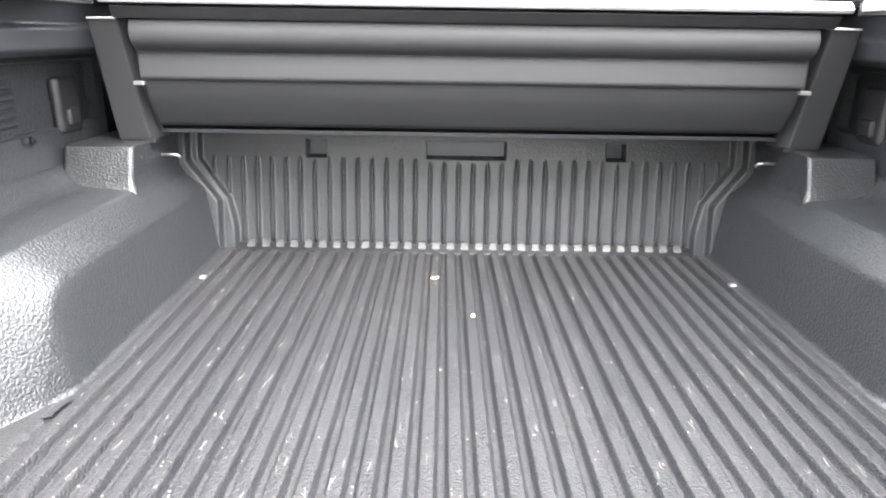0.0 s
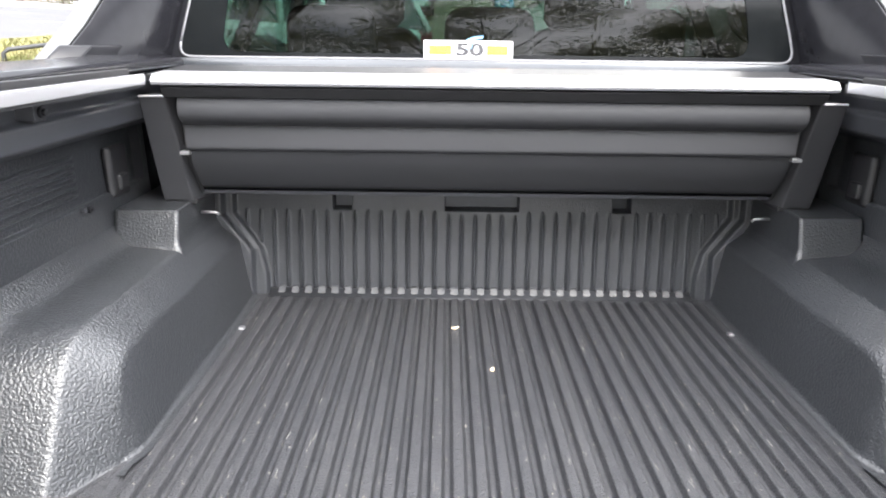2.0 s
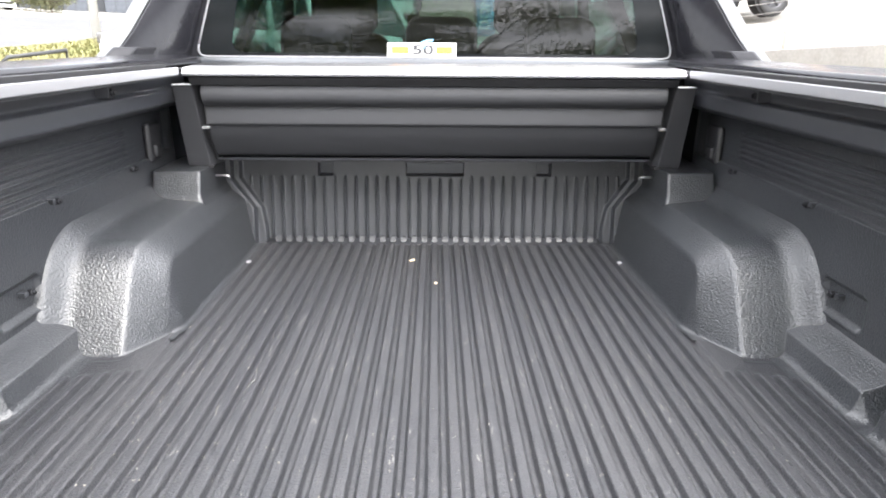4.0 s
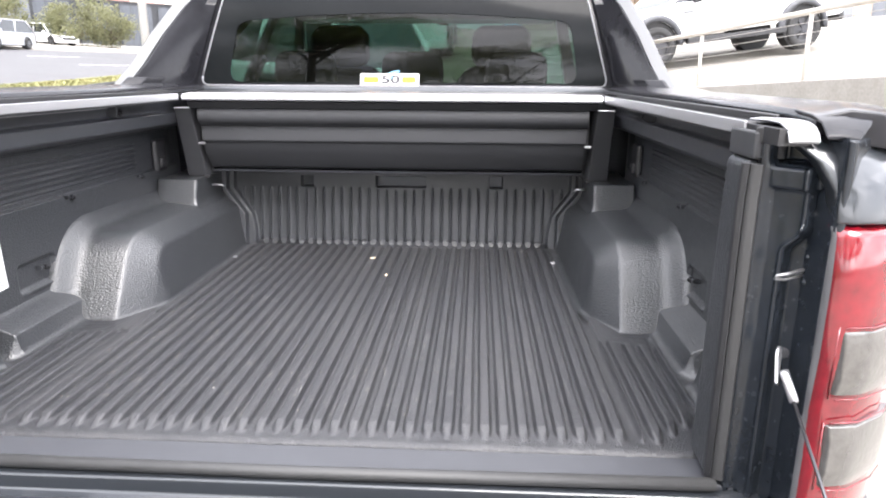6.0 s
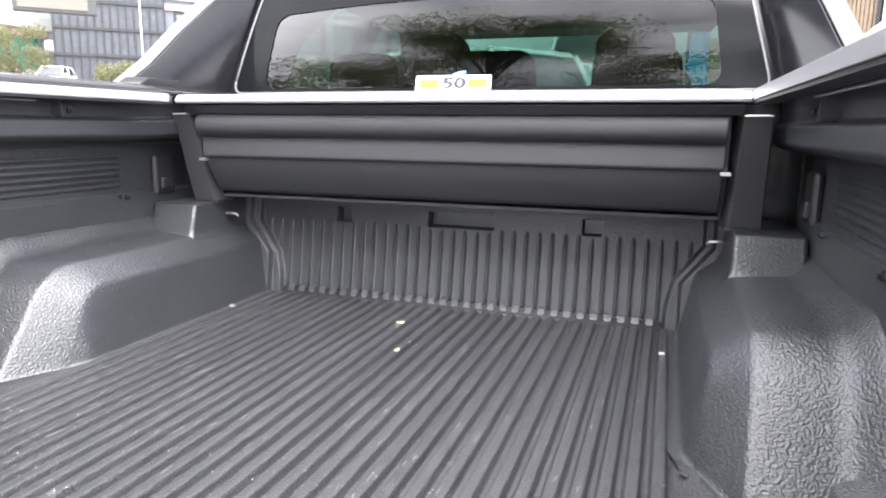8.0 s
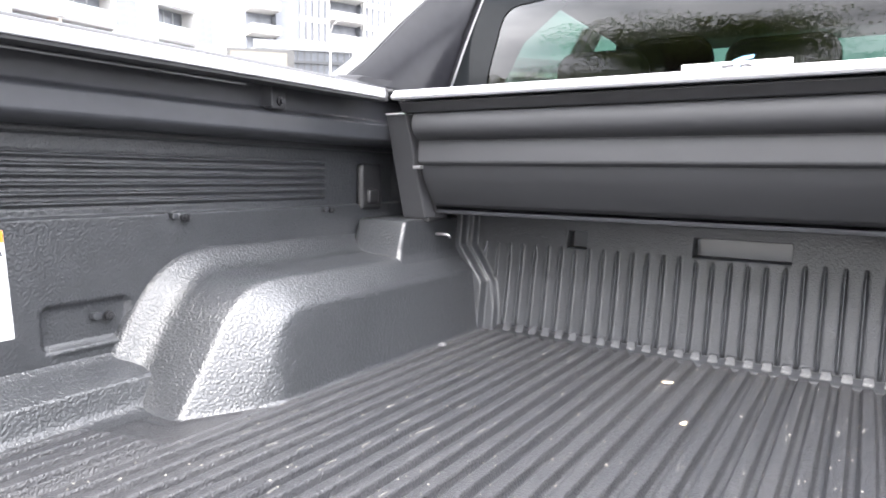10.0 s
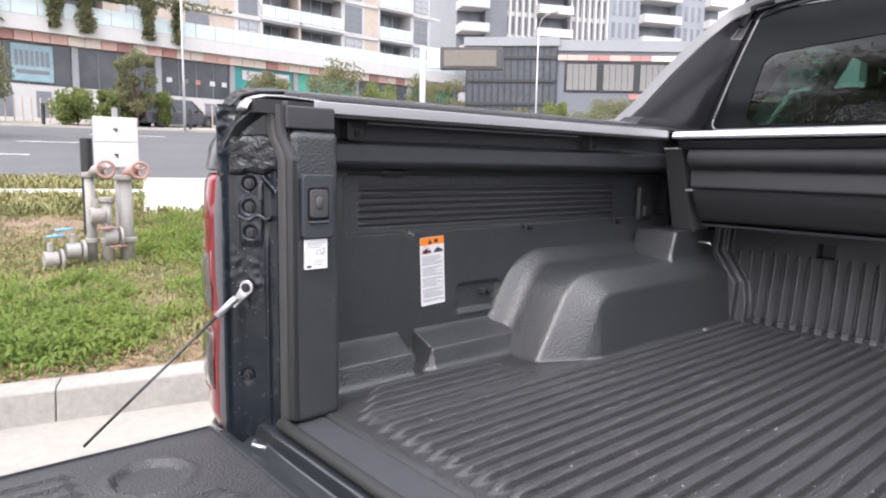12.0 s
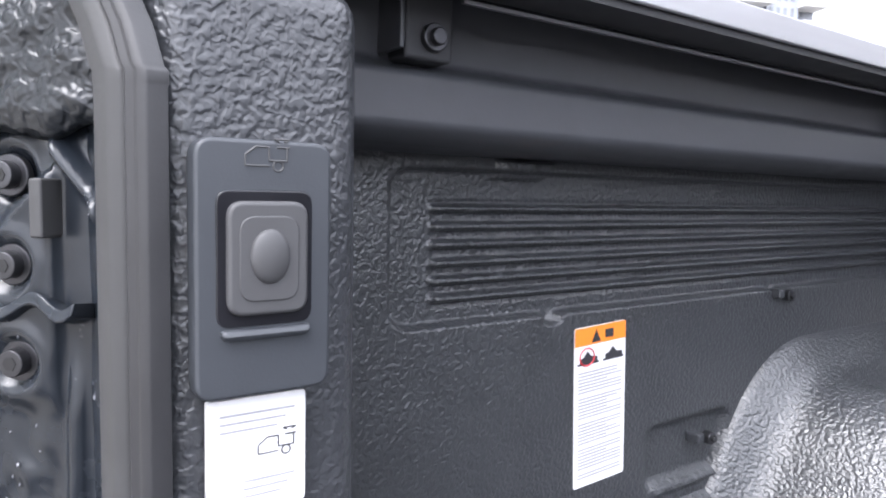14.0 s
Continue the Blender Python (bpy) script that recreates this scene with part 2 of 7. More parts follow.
WEED_GREEN = leafy(mat("yellow_green_weed", (0.09, 0.15, 0.03), 0.6, color2=(0.21, 0.26, 0.06), grain=7, blotch=1.4, spec=0.3))
WEED_OLIVE = leafy(mat("dull_green_weed", (0.08, 0.11, 0.04), 0.65, color2=(0.17, 0.18, 0.08), grain=7, blotch=1.4, spec=0.3))
WEED_DRY = mat("dead_brown_litter", (0.17, 0.11, 0.065), 0.85, color2=(0.34, 0.25, 0.15), grain=9, blotch=1.6, spec=0.2)
RENDER_WHITE = mat("white_render", (0.46, 0.455, 0.45), 0.8, spread=0.05, grain=2, blotch=0.25)
RENDER_BEIGE = mat("beige_render", (0.44, 0.37, 0.315), 0.85, spread=0.07, grain=2, blotch=0.25)
RENDER_GREY = mat("grey_render", (0.25, 0.26, 0.275), 0.8, spread=0.07, grain=2, blotch=0.25)
CLAD_LIGHT = mat("light_grey_cladding", (0.25, 0.265, 0.295), 0.6, spread=0.05, grain=2, blotch=0.2)
CLAD_DARK = mat("dark_cladding", (0.15, 0.16, 0.18), 0.5, spread=0.12, grain=2, blotch=0.3)
FACADE_GLASS = mat("facade_glass", (0.17, 0.18, 0.2), 0.12, spread=0.3, grain=0.8, blotch=0.3)
CURTAIN_GLASS = mat("curtained_glass", (0.34, 0.35, 0.36), 0.3, spread=0.3, grain=1.5, blotch=0.5)
BALUSTRADE = mat("pale_green_balustrade", (0.50, 0.58, 0.58), 0.2, spread=0.1, grain=0.5)
TILE_RED = mat("red_fascia_tile", (0.34, 0.18, 0.16), 0.7, spread=0.1)
TILE_PINK = mat("pink_fascia_tile", (0.52, 0.34, 0.30), 0.7, spread=0.1)
TILE_CREAM = mat("cream_fascia_tile", (0.56, 0.49, 0.43), 0.7, spread=0.1)
GREEN_GLASS = mat("green_shopfront_film", (0.05, 0.30, 0.22), 0.25, spread=0.35, grain=0.8, blotch=0.25)
TEAL_GLASS = mat("teal_shopfront_film", (0.03, 0.27, 0.26), 0.25, spread=0.3, grain=0.8, blotch=0.25)
POSTER_BLUE = mat("poster_blue", (0.22, 0.33, 0.37), 0.4, spread=0.2, grain=1.5, blotch=0.6)
SHOP_GLASS = mat("dark_shop_glass", (0.055, 0.06, 0.07), 0.12, spread=0.4, grain=0.9, blotch=0.35)
HALL_GLASS = mat("dark_hall_glass", (0.075, 0.082, 0.095), 0.25, spread=0.2, grain=0.8, spec=0.3)
HALL_BAR = mat("dark_hall_frame", (0.022, 0.024, 0.028), 0.5, spread=0.15, grain=2)
RETAIL_WALL = mat("blue_grey_cladding", (0.135, 0.145, 0.165), 0.7, spread=0.05, grain=2, blotch=0.2)
BLIND = mat("pane_before_blinds", (0.17, 0.165, 0.16), 0.4, spread=0.3, grain=3, blotch=0.6, stretch=(1, 1, 0.1))
TIMBER = mat("weathered_timber", (0.21, 0.155, 0.11), 0.7, spread=0.25, grain=8, blotch=2)
TAN_WALL = mat("tan_render", (0.30, 0.20, 0.125), 0.85, spread=0.1, grain=3, blotch=0.4)
BLUE_FLAG = mat("blue_flag_cloth", (0.03, 0.28, 0.5), 0.8, spread=0.1)
SIGN_GREY = mat("sign_housing", (0.055, 0.055, 0.055), 0.6, spread=0.15)
AMBER = mat("amber_display", (0.15, 0.135, 0.115), 0.6, spread=0.06, grain=3)


# ---- builders ----
def bm_new():
    return bmesh.new()


def box(bm, x0, x1, y0, y1, z0, z1):
    v = [bm.verts.new((x, y, z)) for x in (x0, x1) for y in (y0, y1) for z in (z0, z1)]
    for f in ((0, 1, 3, 2), (4, 6, 7, 5), (0, 4, 5, 1), (2, 3, 7, 6), (0, 2, 6, 4), (1, 5, 7, 3)):
        bm.faces.new([v[i] for i in f])
    return v


def boxm(bm, m, sx, sy, sz):
    """A box of that size centred on the pose m."""
    v = box(bm, -sx / 2, sx / 2, -sy / 2, sy / 2, -sz / 2, sz / 2)
    for k in v:
        k.co = m @ k.co


def loft(bm, rings, cap=True, closed=True):
    """A skin over rings of points, each ring with the same count."""
    vs = [[bm.verts.new(p) for p in r] for r in rings]
    n = len(vs[0])
    for a, b in zip(vs, vs[1:]):
        for i in range(n if closed else n - 1):
            j = (i + 1) % n
            bm.faces.new((a[i], a[j], b[j], b[i]))
    if cap and closed:
        bm.faces.new(vs[0][::-1])
        bm.faces.new(vs[-1])
    return vs


def prism(bm, pts, axis, a, b):
    """A polygon drawn across an axis and pushed along it from a to b."""
    def at(p, t):
        return {"x": (t, p[0], p[1]), "y": (p[0], t, p[1]), "z": (p[0], p[1], t)}[axis]
    loft(bm, [[at(p, a) for p in pts], [at(p, b) for p in pts]])


def tube(bm, path, r, n=10, r2=None):
    """A round bar along a path; r may narrow to r2."""
    path = [Vector(p) for p in path]
    rings, side = [], None
    for i, p in enumerate(path):
        d = (path[min(i + 1, len(path) - 1)] - path[max(i - 1, 0)]).normalized()
        ref = Vector((0, 0, 1)) if abs(d.z) < 0.9 else Vector((1, 0, 0))
        a = d.cross(ref).normalized() if side is None else (side - d * side.dot(d)).normalized()
        side = a
        b = d.cross(a)
        rr = r if r2 is None else r + (r2 - r) * i / (len(path) - 1)
        rings.append([p + rr * (math.cos(t) * a + math.sin(t) * b) for t in (2 * math.pi * k / n for k in range(n))])
    loft(bm, rings)


def hoop(bm, c, u, v, r, t, n=20, m=6):
    """A closed ring round c in the plane of u and v."""
    c, u, v = Vector(c), Vector(u), Vector(v)
    w = u.cross(v)
    rings = []
    for k in range(n):
        q = 2 * math.pi * k / n
        o = math.cos(q) * u + math.sin(q) * v
        rings.append([bm.verts.new(c + o * (r + t * math.cos(e)) + w * t * math.sin(e)) for e in (2 * math.pi * i / m for i in range(m))])
    for k in range(n):
        g, h = rings[k], rings[(k + 1) % n]
        for i in range(m):
            bm.faces.new((g[i], g[(i + 1) % m], h[(i + 1) % m], h[i]))


def disc(bm, c, axis, r, depth, n=20, r2=None):
    """A short round plug centred on c along an axis."""
    d = Vector(axis).normalized() * depth / 2
    tube(bm, [Vector(c) - d, Vector(c) + d], r, n, r2)


def grid(bm, us, vs, fn):
    """A sheet of quads over two lists of stations."""
    rows = [[bm.verts.new(fn(u, v)) for v in vs] for u in us]
    for a, b in zip(rows, rows[1:]):
        for i in range(len(vs) - 1):
            bm.faces.new((a[i], a[i + 1], b[i + 1], b[i]))


def obj(name, bm, material, smooth=False, bevel=0.0, seg=2, solid=0.0, fix=True, angle=40):
    if fix:
        bmesh.ops.recalc_face_normals(bm, faces=bm.faces)
    me = bpy.data.meshes.new(name)
    bm.to_mesh(me)
    bm.free()
    for k in material if isinstance(material, (list, tuple)) else [material]:
        me.materials.append(k)
    if smooth:
        me.shade_smooth()
    ob = new(name, me)
    if solid:
        md = ob.modifiers.new("thickness", "SOLIDIFY")
        md.thickness, md.offset = solid, 0
    if bevel:
        md = ob.modifiers.new("edge", "BEVEL")
        md.width, md.segments, md.limit_method, md.angle_limit = bevel, seg, "ANGLE", radians(angle)
        md.harden_normals = False
        me.shade_smooth()
        wn_ = ob.modifiers.new("normals", "WEIGHTED_NORMAL")
        wn_.keep_sharp = True
    return ob


def part(name, bm, material, parent, label="", **kw):
    """One mesh under a thing or under a part."""
    ob = obj(name, bm, material, **kw)
    ob.parent = parent
    return tagged(ob, label)


def thing(name, label, category, group="", kind="", at=None):
    ob = new(name)
    ob.empty_display_size = 0.1
    if at is not None:
        ob.matrix_world = at
    return tagged(ob, label, category, group, kind)


def single(name, bm, material, label, category, group="", kind="", **kw):
    return tagged(obj(name, bm, material, **kw), label, category, group, kind)


def lettering(name, text, size, m, material, parent, depth=0.0004, label="", bold=0.0):
    cu = bpy.data.curves.new(name, "FONT")
    cu.offset = bold
    cu.body, cu.size, cu.extrude, cu.align_x, cu.align_y = text, size, depth, "CENTER", "CENTER"
    tmp = new("tmp_text", cu)
    me = bpy.data.meshes.new_from_object(tmp.evaluated_get(bpy.context.evaluated_depsgraph_get()))
    bpy.data.objects.remove(tmp)
    me.name = name
    me.materials.clear()
    me.materials.append(material)
    ob = new(name, me)
    ob.parent = parent
    ob.matrix_local = m
    return tagged(ob, label)


def smooth01(x, a, b):
    t = min(1.0, max(0.0, (x - a) / (b - a)))
    return t * t * (3 - 2 * t)


def soft_line(pts, radii, counts, n=6):
    """A line through corners, each rounded by its tangent length, with counts[i] points on leg i."""
    pts = [Vector(p) for p in pts]
    out, start = [], pts[0]
    for i in range(1, len(pts)):
        last = i == len(pts) - 1
        if last:
            stop = pts[i]
        else:
            r = min(radii[i - 1], 0.48 * (pts[i] - pts[i - 1]).length, 0.48 * (pts[i + 1] - pts[i]).length)
            stop = pts[i] + (pts[i - 1] - pts[i]).normalized() * r
        m = counts[i - 1]
        out += [start.lerp(stop, k / m) for k in range(m + (1 if last else 0))]
        if not last:
            leave = pts[i] + (pts[i + 1] - pts[i]).normalized() * r
            out += [(1 - t) ** 2 * stop + 2 * t * (1 - t) * pts[i] + t * t * leave for t in (k / n for k in range(n))]
            start = leave
    return out


def lin(a, b, n):
    return [a + (b - a) * i / (n - 1) for i in range(n)]

# ---- the bed ----
F = 0.86                     # top of the ribbed floor
truck = thing("pickup_truck", "dark grey metallic dual-cab pickup truck with its tailgate lowered", "pickup truck")
liner = thing("bed_liner", "black grained plastic tub liner with ribbed floor and wheel arches", "bed liner")
cover = thing("roller_cover", "retracted roller cover with black canister, posts and aluminium rails", "roller cover")

PITCH, RISE = 0.0334, 0.0125
BASE = F - RISE              # level of the lip and of the gaps between ridges


def ridge(x, h):
    """Share of the full height of a ridge at x; h falls to 0 where the ridges run out and narrow."""
    q = abs((x / PITCH) % 1.0 - 0.5) * PITCH
    k = 0.009 * (1 - h) ** 2
    return smooth01(q, 0.0034 + k, 0.0094 + k) * h


def floor_z(x, y):
    ax = abs(x)
    front = -0.040 if ax < 0.565 else -0.87 - 0.25 * (ax - 0.565)
    back = -1.335 if ax < 0.60 else -1.335 + 0.9 * (ax - 0.60)
    h = min(1.0, max(0.0, (y - back) / 0.034)) * min(1.0, max(0.0, (front - y) / 0.02))
    if ax > 0.70:
        h = 0.0
    wav = 0.0006 * noise.noise(Vector((x * 6, y * 4, 0)))
    wide = smooth01(ax, 0.545, 0.552) * (1 - smooth01(ax, 0.570, 0.577))     # broad gutter in line with the arch's foot
    gutter = 1.0 if y > back + 0.04 else min(1.0, max(0.0, (y - back) / 0.04))
    return BASE + RISE * ridge(x, h) * (1 - wide) - 0.005 * wide * gutter + wav


bm = bm_new()
xs = sorted([(k + 0.5) * PITCH + o for k in range(-25, 25) for o in (-0.0130, -0.0098, -0.0086, -0.0072, -0.0058, -0.0044, -0.0032, 0.0032, 0.0044, 0.0058, 0.0072, 0.0086, 0.0098, 0.0130)] + [(k + 0.0) * PITCH for k in range(-24, 25)])
ys = [0.0, -0.015, -0.035, -0.045, -0.06] + lin(-0.09, -0.80, 22) + lin(-0.82, -0.96, 12) + lin(-1.0, -1.16, 6) + lin(-1.18, -1.345, 34)
grid(bm, xs, ys, lambda x, y: (x, y, floor_z(x, y)))
grid(bm, xs, [-1.345, -1.357, -1.362, -1.364], lambda x, y: (x, y, floor_z(x, y) + (0.002 if y > -1.36 else -0.003 if y > -1.363 else -0.012)))
part("ribbed_floor", bm, LINER_FLOOR, liner, "dusty ribbed floor with scuffs", smooth=True)

# front wall with upright ribs and three finger pockets
bm = bm_new()


POCKETS = ((0.0, 0.093), (-0.348, 0.024), (0.348, 0.024))


def rim_x(z):
    """Where the wall's two moulded steps run: upright at the foot, then slanting outwards, then upright again."""
    k = min(1.0, max(0.0, (z - 0.962) / 0.088))
    return 0.535 + 0.079 * k + 0.014 * min(1.0, max(0.0, (z - 0.90) / 0.06)) * (1 - k), 0.566 + 0.070 * k


def front_y(x, z):
    q = abs((x / PITCH) % 1.0 - 0.5) * PITCH
    rib = 1.0 - smooth01(q, 0.0012, 0.0044)
    top = 1.058
    for c, w in POCKETS:
        if abs(x - c) < w + 0.004:
            top = 1.050
    rib *= min(1.0, max(0.0, (top - z) / 0.032)) ** 0.7 * smooth01(z, 0.862, 0.868)
    inner, outer = rim_x(z)
    if abs(x) > inner - 0.008:
        rib = 0
    d = -0.0085 * rib
    d -= 0.016 * smooth01(abs(x), inner - 0.005, inner + 0.005) + 0.020 * smooth01(abs(x), outer - 0.005, outer + 0.005)
    lean = 0.16 * (z - F)
    for c, w in POCKETS:
        in_x = 1 - smooth01(abs(x - c), w - 0.003, w)
        in_z = smooth01(z, 1.056, 1.059) * (1 - smooth01(z, 1.094, 1.097))
        d += 0.085 * in_x * in_z
    return d + lean


zs = [F - 0.014, F, 0.862, 0.865, 0.868] + lin(0.885, 0.955, 6) + lin(0.962, 1.05, 23) + lin(1.0525, 1.10, 28) + [1.11, 1.13, 1.16]
xs = sorted({round(v, 5) for v in [(k + 0.5) * PITCH + o for k in range(-16, 16) for o in (-0.0046, -0.0036, -0.0026, -0.0012, 0, 0.0012, 0.0026, 0.0036, 0.0046)] + [k * PITCH + o for k in range(-15, 16) for o in (-0.006, 0, 0.006)]
             + [sg_ * v for sg_ in (-1, 1) for v in lin(0.526, 0.66, 68)] + [c + sg_ * (w + o) for c, w in POCKETS for sg_ in (-1, 1) for o in (-0.013, -0.006, -0.0031, -0.0015, 0.0001)]})
grid(bm, xs, zs, lambda x, z: (x, front_y(x, z), z))
part("front_wall", bm, LINER_FINE, liner, "ribbed front wall with three recessed pockets", smooth=True)
bm = bm_new()
bm = bm_new()
prism(bm, [(-0.018, F - 0.012), (0.004, F - 0.012), (0.004, F + 0.009), (-0.004, F + 0.005), (-0.012, F - 0.004)], "x", -0.0092, 0.0092)
bmesh.ops.bevel(bm, geom=bm.edges[:], offset=0.0015, segments=1, affect="EDGES")
tooth = part("foot_tooth", bm, LINER_FINE, liner)
for k in range(-15, 16):
    ob = tooth if k == -15 else new("foot_tooth", tooth.data)
    ob.parent = liner
    ob.location = (k * PITCH, 0, 0)


bm = bm_new()
prism(bm, [(-0.036, BASE + 0.0004), (-0.024, BASE + 0.0016), (-0.013, BASE + 0.005), (-0.004, BASE + 0.012), (0.004, BASE + 0.012), (0.004, BASE - 0.004), (-0.036, BASE - 0.004)], "x", -0.53, 0.53)
part("floor_fillet", bm, LINER_FINE, liner, "smooth fillet at the wall's foot", smooth=True)


def rounded(y, z, y0, y1, z0, z1, r, soft):
    """1 inside a rounded rectangle, with a soft edge."""
    dy = max(y0 + r - y, 0, y - (y1 - r))
    dz = max(z0 + r - z, 0, z - (z1 - r))
    return 1 - smooth01(math.hypot(dy, dz), r - soft, r)


WALL = 0.795
for s in (-1, 1):
    bm = bm_new()

    def side_x(y, z):
        notch = 0.009 * smooth01(y, -1.077, -1.071) * (1 - smooth01(y, -1.059, -1.053)) + 0.007 * smooth01(y, -0.712, -0.706) * (1 - smooth01(y, -0.694, -0.688))
        d = 0.013 * rounded(y, z, -1.233, -0.05, 1.147 - notch, 1.275, 0.020, 0.004)
        louvre = rounded(y, z, -1.190, -0.31, 1.160, 1.250, 0.006, 0.004)
        fin = abs(((1.2495 - z) / 0.0146) % 1.0 - 0.5) * 0.0146
        d -= louvre * (0.0095 * (1 - smooth01(fin, 0.0008, 0.0046)) - 0.002)
        d += 0.010 * rounded(y, z, -0.928, -0.786, 0.948, 1.018, 0.014, 0.005)
        d -= 0.007 * rounded(y, z, -0.918, -0.800, 0.944, 0.956, 0.005, 0.004)
        d -= 0.007 * rounded(y, z, -1.134, -1.074, 1.266, 1.284, 0.004, 0.003)
        d -= 0.02 * (1 - smooth01(z, F, F + 0.03))
        return s * (WALL + d + 0.012 * (z - 1.0))

    grid(bm, lin(-1.34, -1.16, 60) + lin(-1.155, -0.68, 110) + lin(-0.67, -0.02, 66), lin(F - 0.014, 1.125, 62) + lin(1.128, 1.285, 105), lambda y, z: (side_x(y, z), y, z))
    part("side_wall", bm, LINER_WALL, liner, "grained side wall with a louvred pocket", smooth=True)
    # wheel arch: a soft crease runs up its sloped end and on along its top
    lines = []
    for a, b, t, e, r in (((0.588, -0.738, BASE + 0.001), (0.584, -0.712, BASE - 0.002), (0.596, -0.636, 0.992), (0.597, -0.002, 0.992), 0.050),
                          ((0.638, -0.842, BASE + 0.001), (0.639, -0.817, BASE - 0.002), (0.651, -0.676, 1.038), (0.655, -0.002, 1.034), 0.070),
                          ((0.752, -0.851, BASE + 0.001), (0.752, -0.829, BASE - 0.002), (0.760, -0.704, 1.046), (0.765, -0.002, 1.043), 0.080)):
        lines.append(soft_line((a, b, t, e), (0.018, r), (2, 9, 14), 9))
    rings = []
    for k, (c1, c2, c3) in enumerate(zip(*lines)):
        t = (lines[2][min(k + 1, len(lines[2]) - 1)] - lines[2][max(k - 1, 0)]).normalized()
        up = Vector((0, -t.z, t.y))
        foot = Vector((0.567 + 0.017 * smooth01(-c1.y, 0.66, 0.72), c1.y, BASE - 0.002))
        out = foot + Vector((-0.022, 0, 0.003))
        c4 = c3 + Vector((0.034, 0, 0)) + up * 0.040
        rings.append([(s * p.x, p.y, p.z) for p in soft_line((out, foot, c1, c2, c3, c4, c4 + Vector((0.02, 0, 0)) + up * 0.004), (0.016, 0.010, 0.008, 0.020, 0.016), (1, 6, 4, 5, 3, 1), 6)])
    bm_ = bm_new()
    loft(bm_, rings, cap=False, closed=False)
    part("wheel_arch", bm_, LINER_MED, liner, "grained wheel arch with a soft crease and a sloped rear face", smooth=True)
    # block on which the post stands, its foot swept out into the arch
    bm = bm_new()
    rings = []
    for z, grow, y in ((1.022, 0.016, -0.262), (1.034, 0.007, -0.248), (1.044, 0.002, -0.241), (1.06, 0.0, -0.236), (1.113, -0.001, -0.219), (1.117, -0.004, -0.214)):
        pts = [(0.653 - grow, 0.06), (0.653 - grow, y + 0.010), (0.656 - grow * 0.7, y + 0.003), (0.663, y), (0.780, y), (0.788 + grow * 0.7, y + 0.003), (0.792 + grow, y + 0.014), (0.792 + grow, 0.06)]
        rings.append([(s * x, yy, z) for x, yy in pts])
    loft(bm, rings)
    part("post_block", bm, LINER_MED, liner, "raised grained block", bevel=0.002, seg=2, angle=50)
    # ledges beside the arch
    for y0, y1 in ((-1.046, -0.79), (-1.36, -1.106)):
        sec = soft_line(((0.690, 0, BASE + 0.001), (0.722, 0, BASE + 0.004), (0.734, 0, 0.897), (0.792, 0, 0.926), (0.815, 0, 0.955)), (0.020, 0.004, 0.016), (1, 3, 4, 1), 5)
        rings = []
        for y, sink in ((y0 - 0.030, 1.0), (y0 - 0.022, 0.93), (y0 - 0.012, 0.62), (y0 - 0.003, 0.10), (y0, 0.0), (y1, 0.0), (y1 + 0.003, 0.10), (y1 + 0.012, 0.62), (y1 + 0.022, 0.93), (y1 + 0.030, 1.0)):
            rings.append([(s * (p.x + 0.03 * sink * (p.x - 0.69) / 0.12), y + (-0.012 if y < y0 + 0.01 else 0.012 if y > y1 - 0.01 else 0.0) * (p.x - 0.74) / 0.08 * (1 - sink), p.z - (p.z - BASE) * sink) for p in sec])
        bm = bm_new()
        loft(bm, rings, cap=False, closed=False)
        part("ledge", bm, LINER_MED, liner, "grained ledge with a crisp edge", bevel=0.0015, seg=1, angle=60)
    # rear pillar
    bm = bm_new()
    v = box(bm, s * 0.645, s * 0.81, -1.424, -1.328, F - 0.016, 1.350)
    for k in v:
        if abs(k.co.x) < 0.7 and k.co.z > 1.2:
            k.co.x += s * 0.006
        if abs(k.co.x) < 0.7 and k.co.y > -1.38:
            k.co.x += s * 0.004
    part("rear_pillar", bm, LINER, liner, "deeply grained rear pillar", bevel=0.016, seg=4)
    # fixing screws, each with a small moulded boss
    for y, z in ((-0.682, 1.140), (-0.305, 1.139), (-0.825, 0.990)):
        bm = bm_new()
        disc(bm, (s * (WALL - 0.002), y, z), (1, 0, 0), 0.0075, 0.010, 12)
        disc(bm, (s * (WALL - 0.008), y, z), (1, 0, 0), 0.004, 0.006, 6)
        part("screw", bm, BOLT, liner, "small fixing screw", bevel=0.0008, seg=1)
        bm = bm_new()
        box(bm, s * (WALL - 0.007), s * (WALL + 0.01), y - 0.026, y - 0.014, z - 0.002, z + 0.009)
        part("boss", bm, LINER_FINE, liner, bevel=0.002)
    bm = bm_new()
    box(bm, s * 0.526, s * 0.539, -0.254, -0.240, BASE, F + 0.004)
    part("floor_clip", bm, CHROME, liner, "small pale floor clip", bevel=0.002)
    # tie-down hook of the front wall
    bm = bm_new()
    tube(bm, [(s * 0.653, -0.094, 1.080), (s * 0.632, -0.096, 1.081), (s * 0.618, -0.096, 1.080), (s * 0.612, -0.094, 1.074)], 0.0035, 8)
    part("hook", bm, CHROME, liner, "bent steel hook", smooth=True)
    # pressed steel between rail and liner
    bm = bm_new()
    sec = [(0.70, 1.402), (0.748, 1.39), (0.752, 1.34), (0.738, 1.332), (0.736, 1.298), (0.752, 1.286), (0.80, 1.284), (0.83, 1.284), (0.83, 1.402)]
    prism(bm, [(s * x, z) for x, z in sec], "y", -1.345, 0.0)
    part("inner_rail_panel", bm, STEEL_BLACK, truck, "folded black steel panel", bevel=0.004, seg=3)
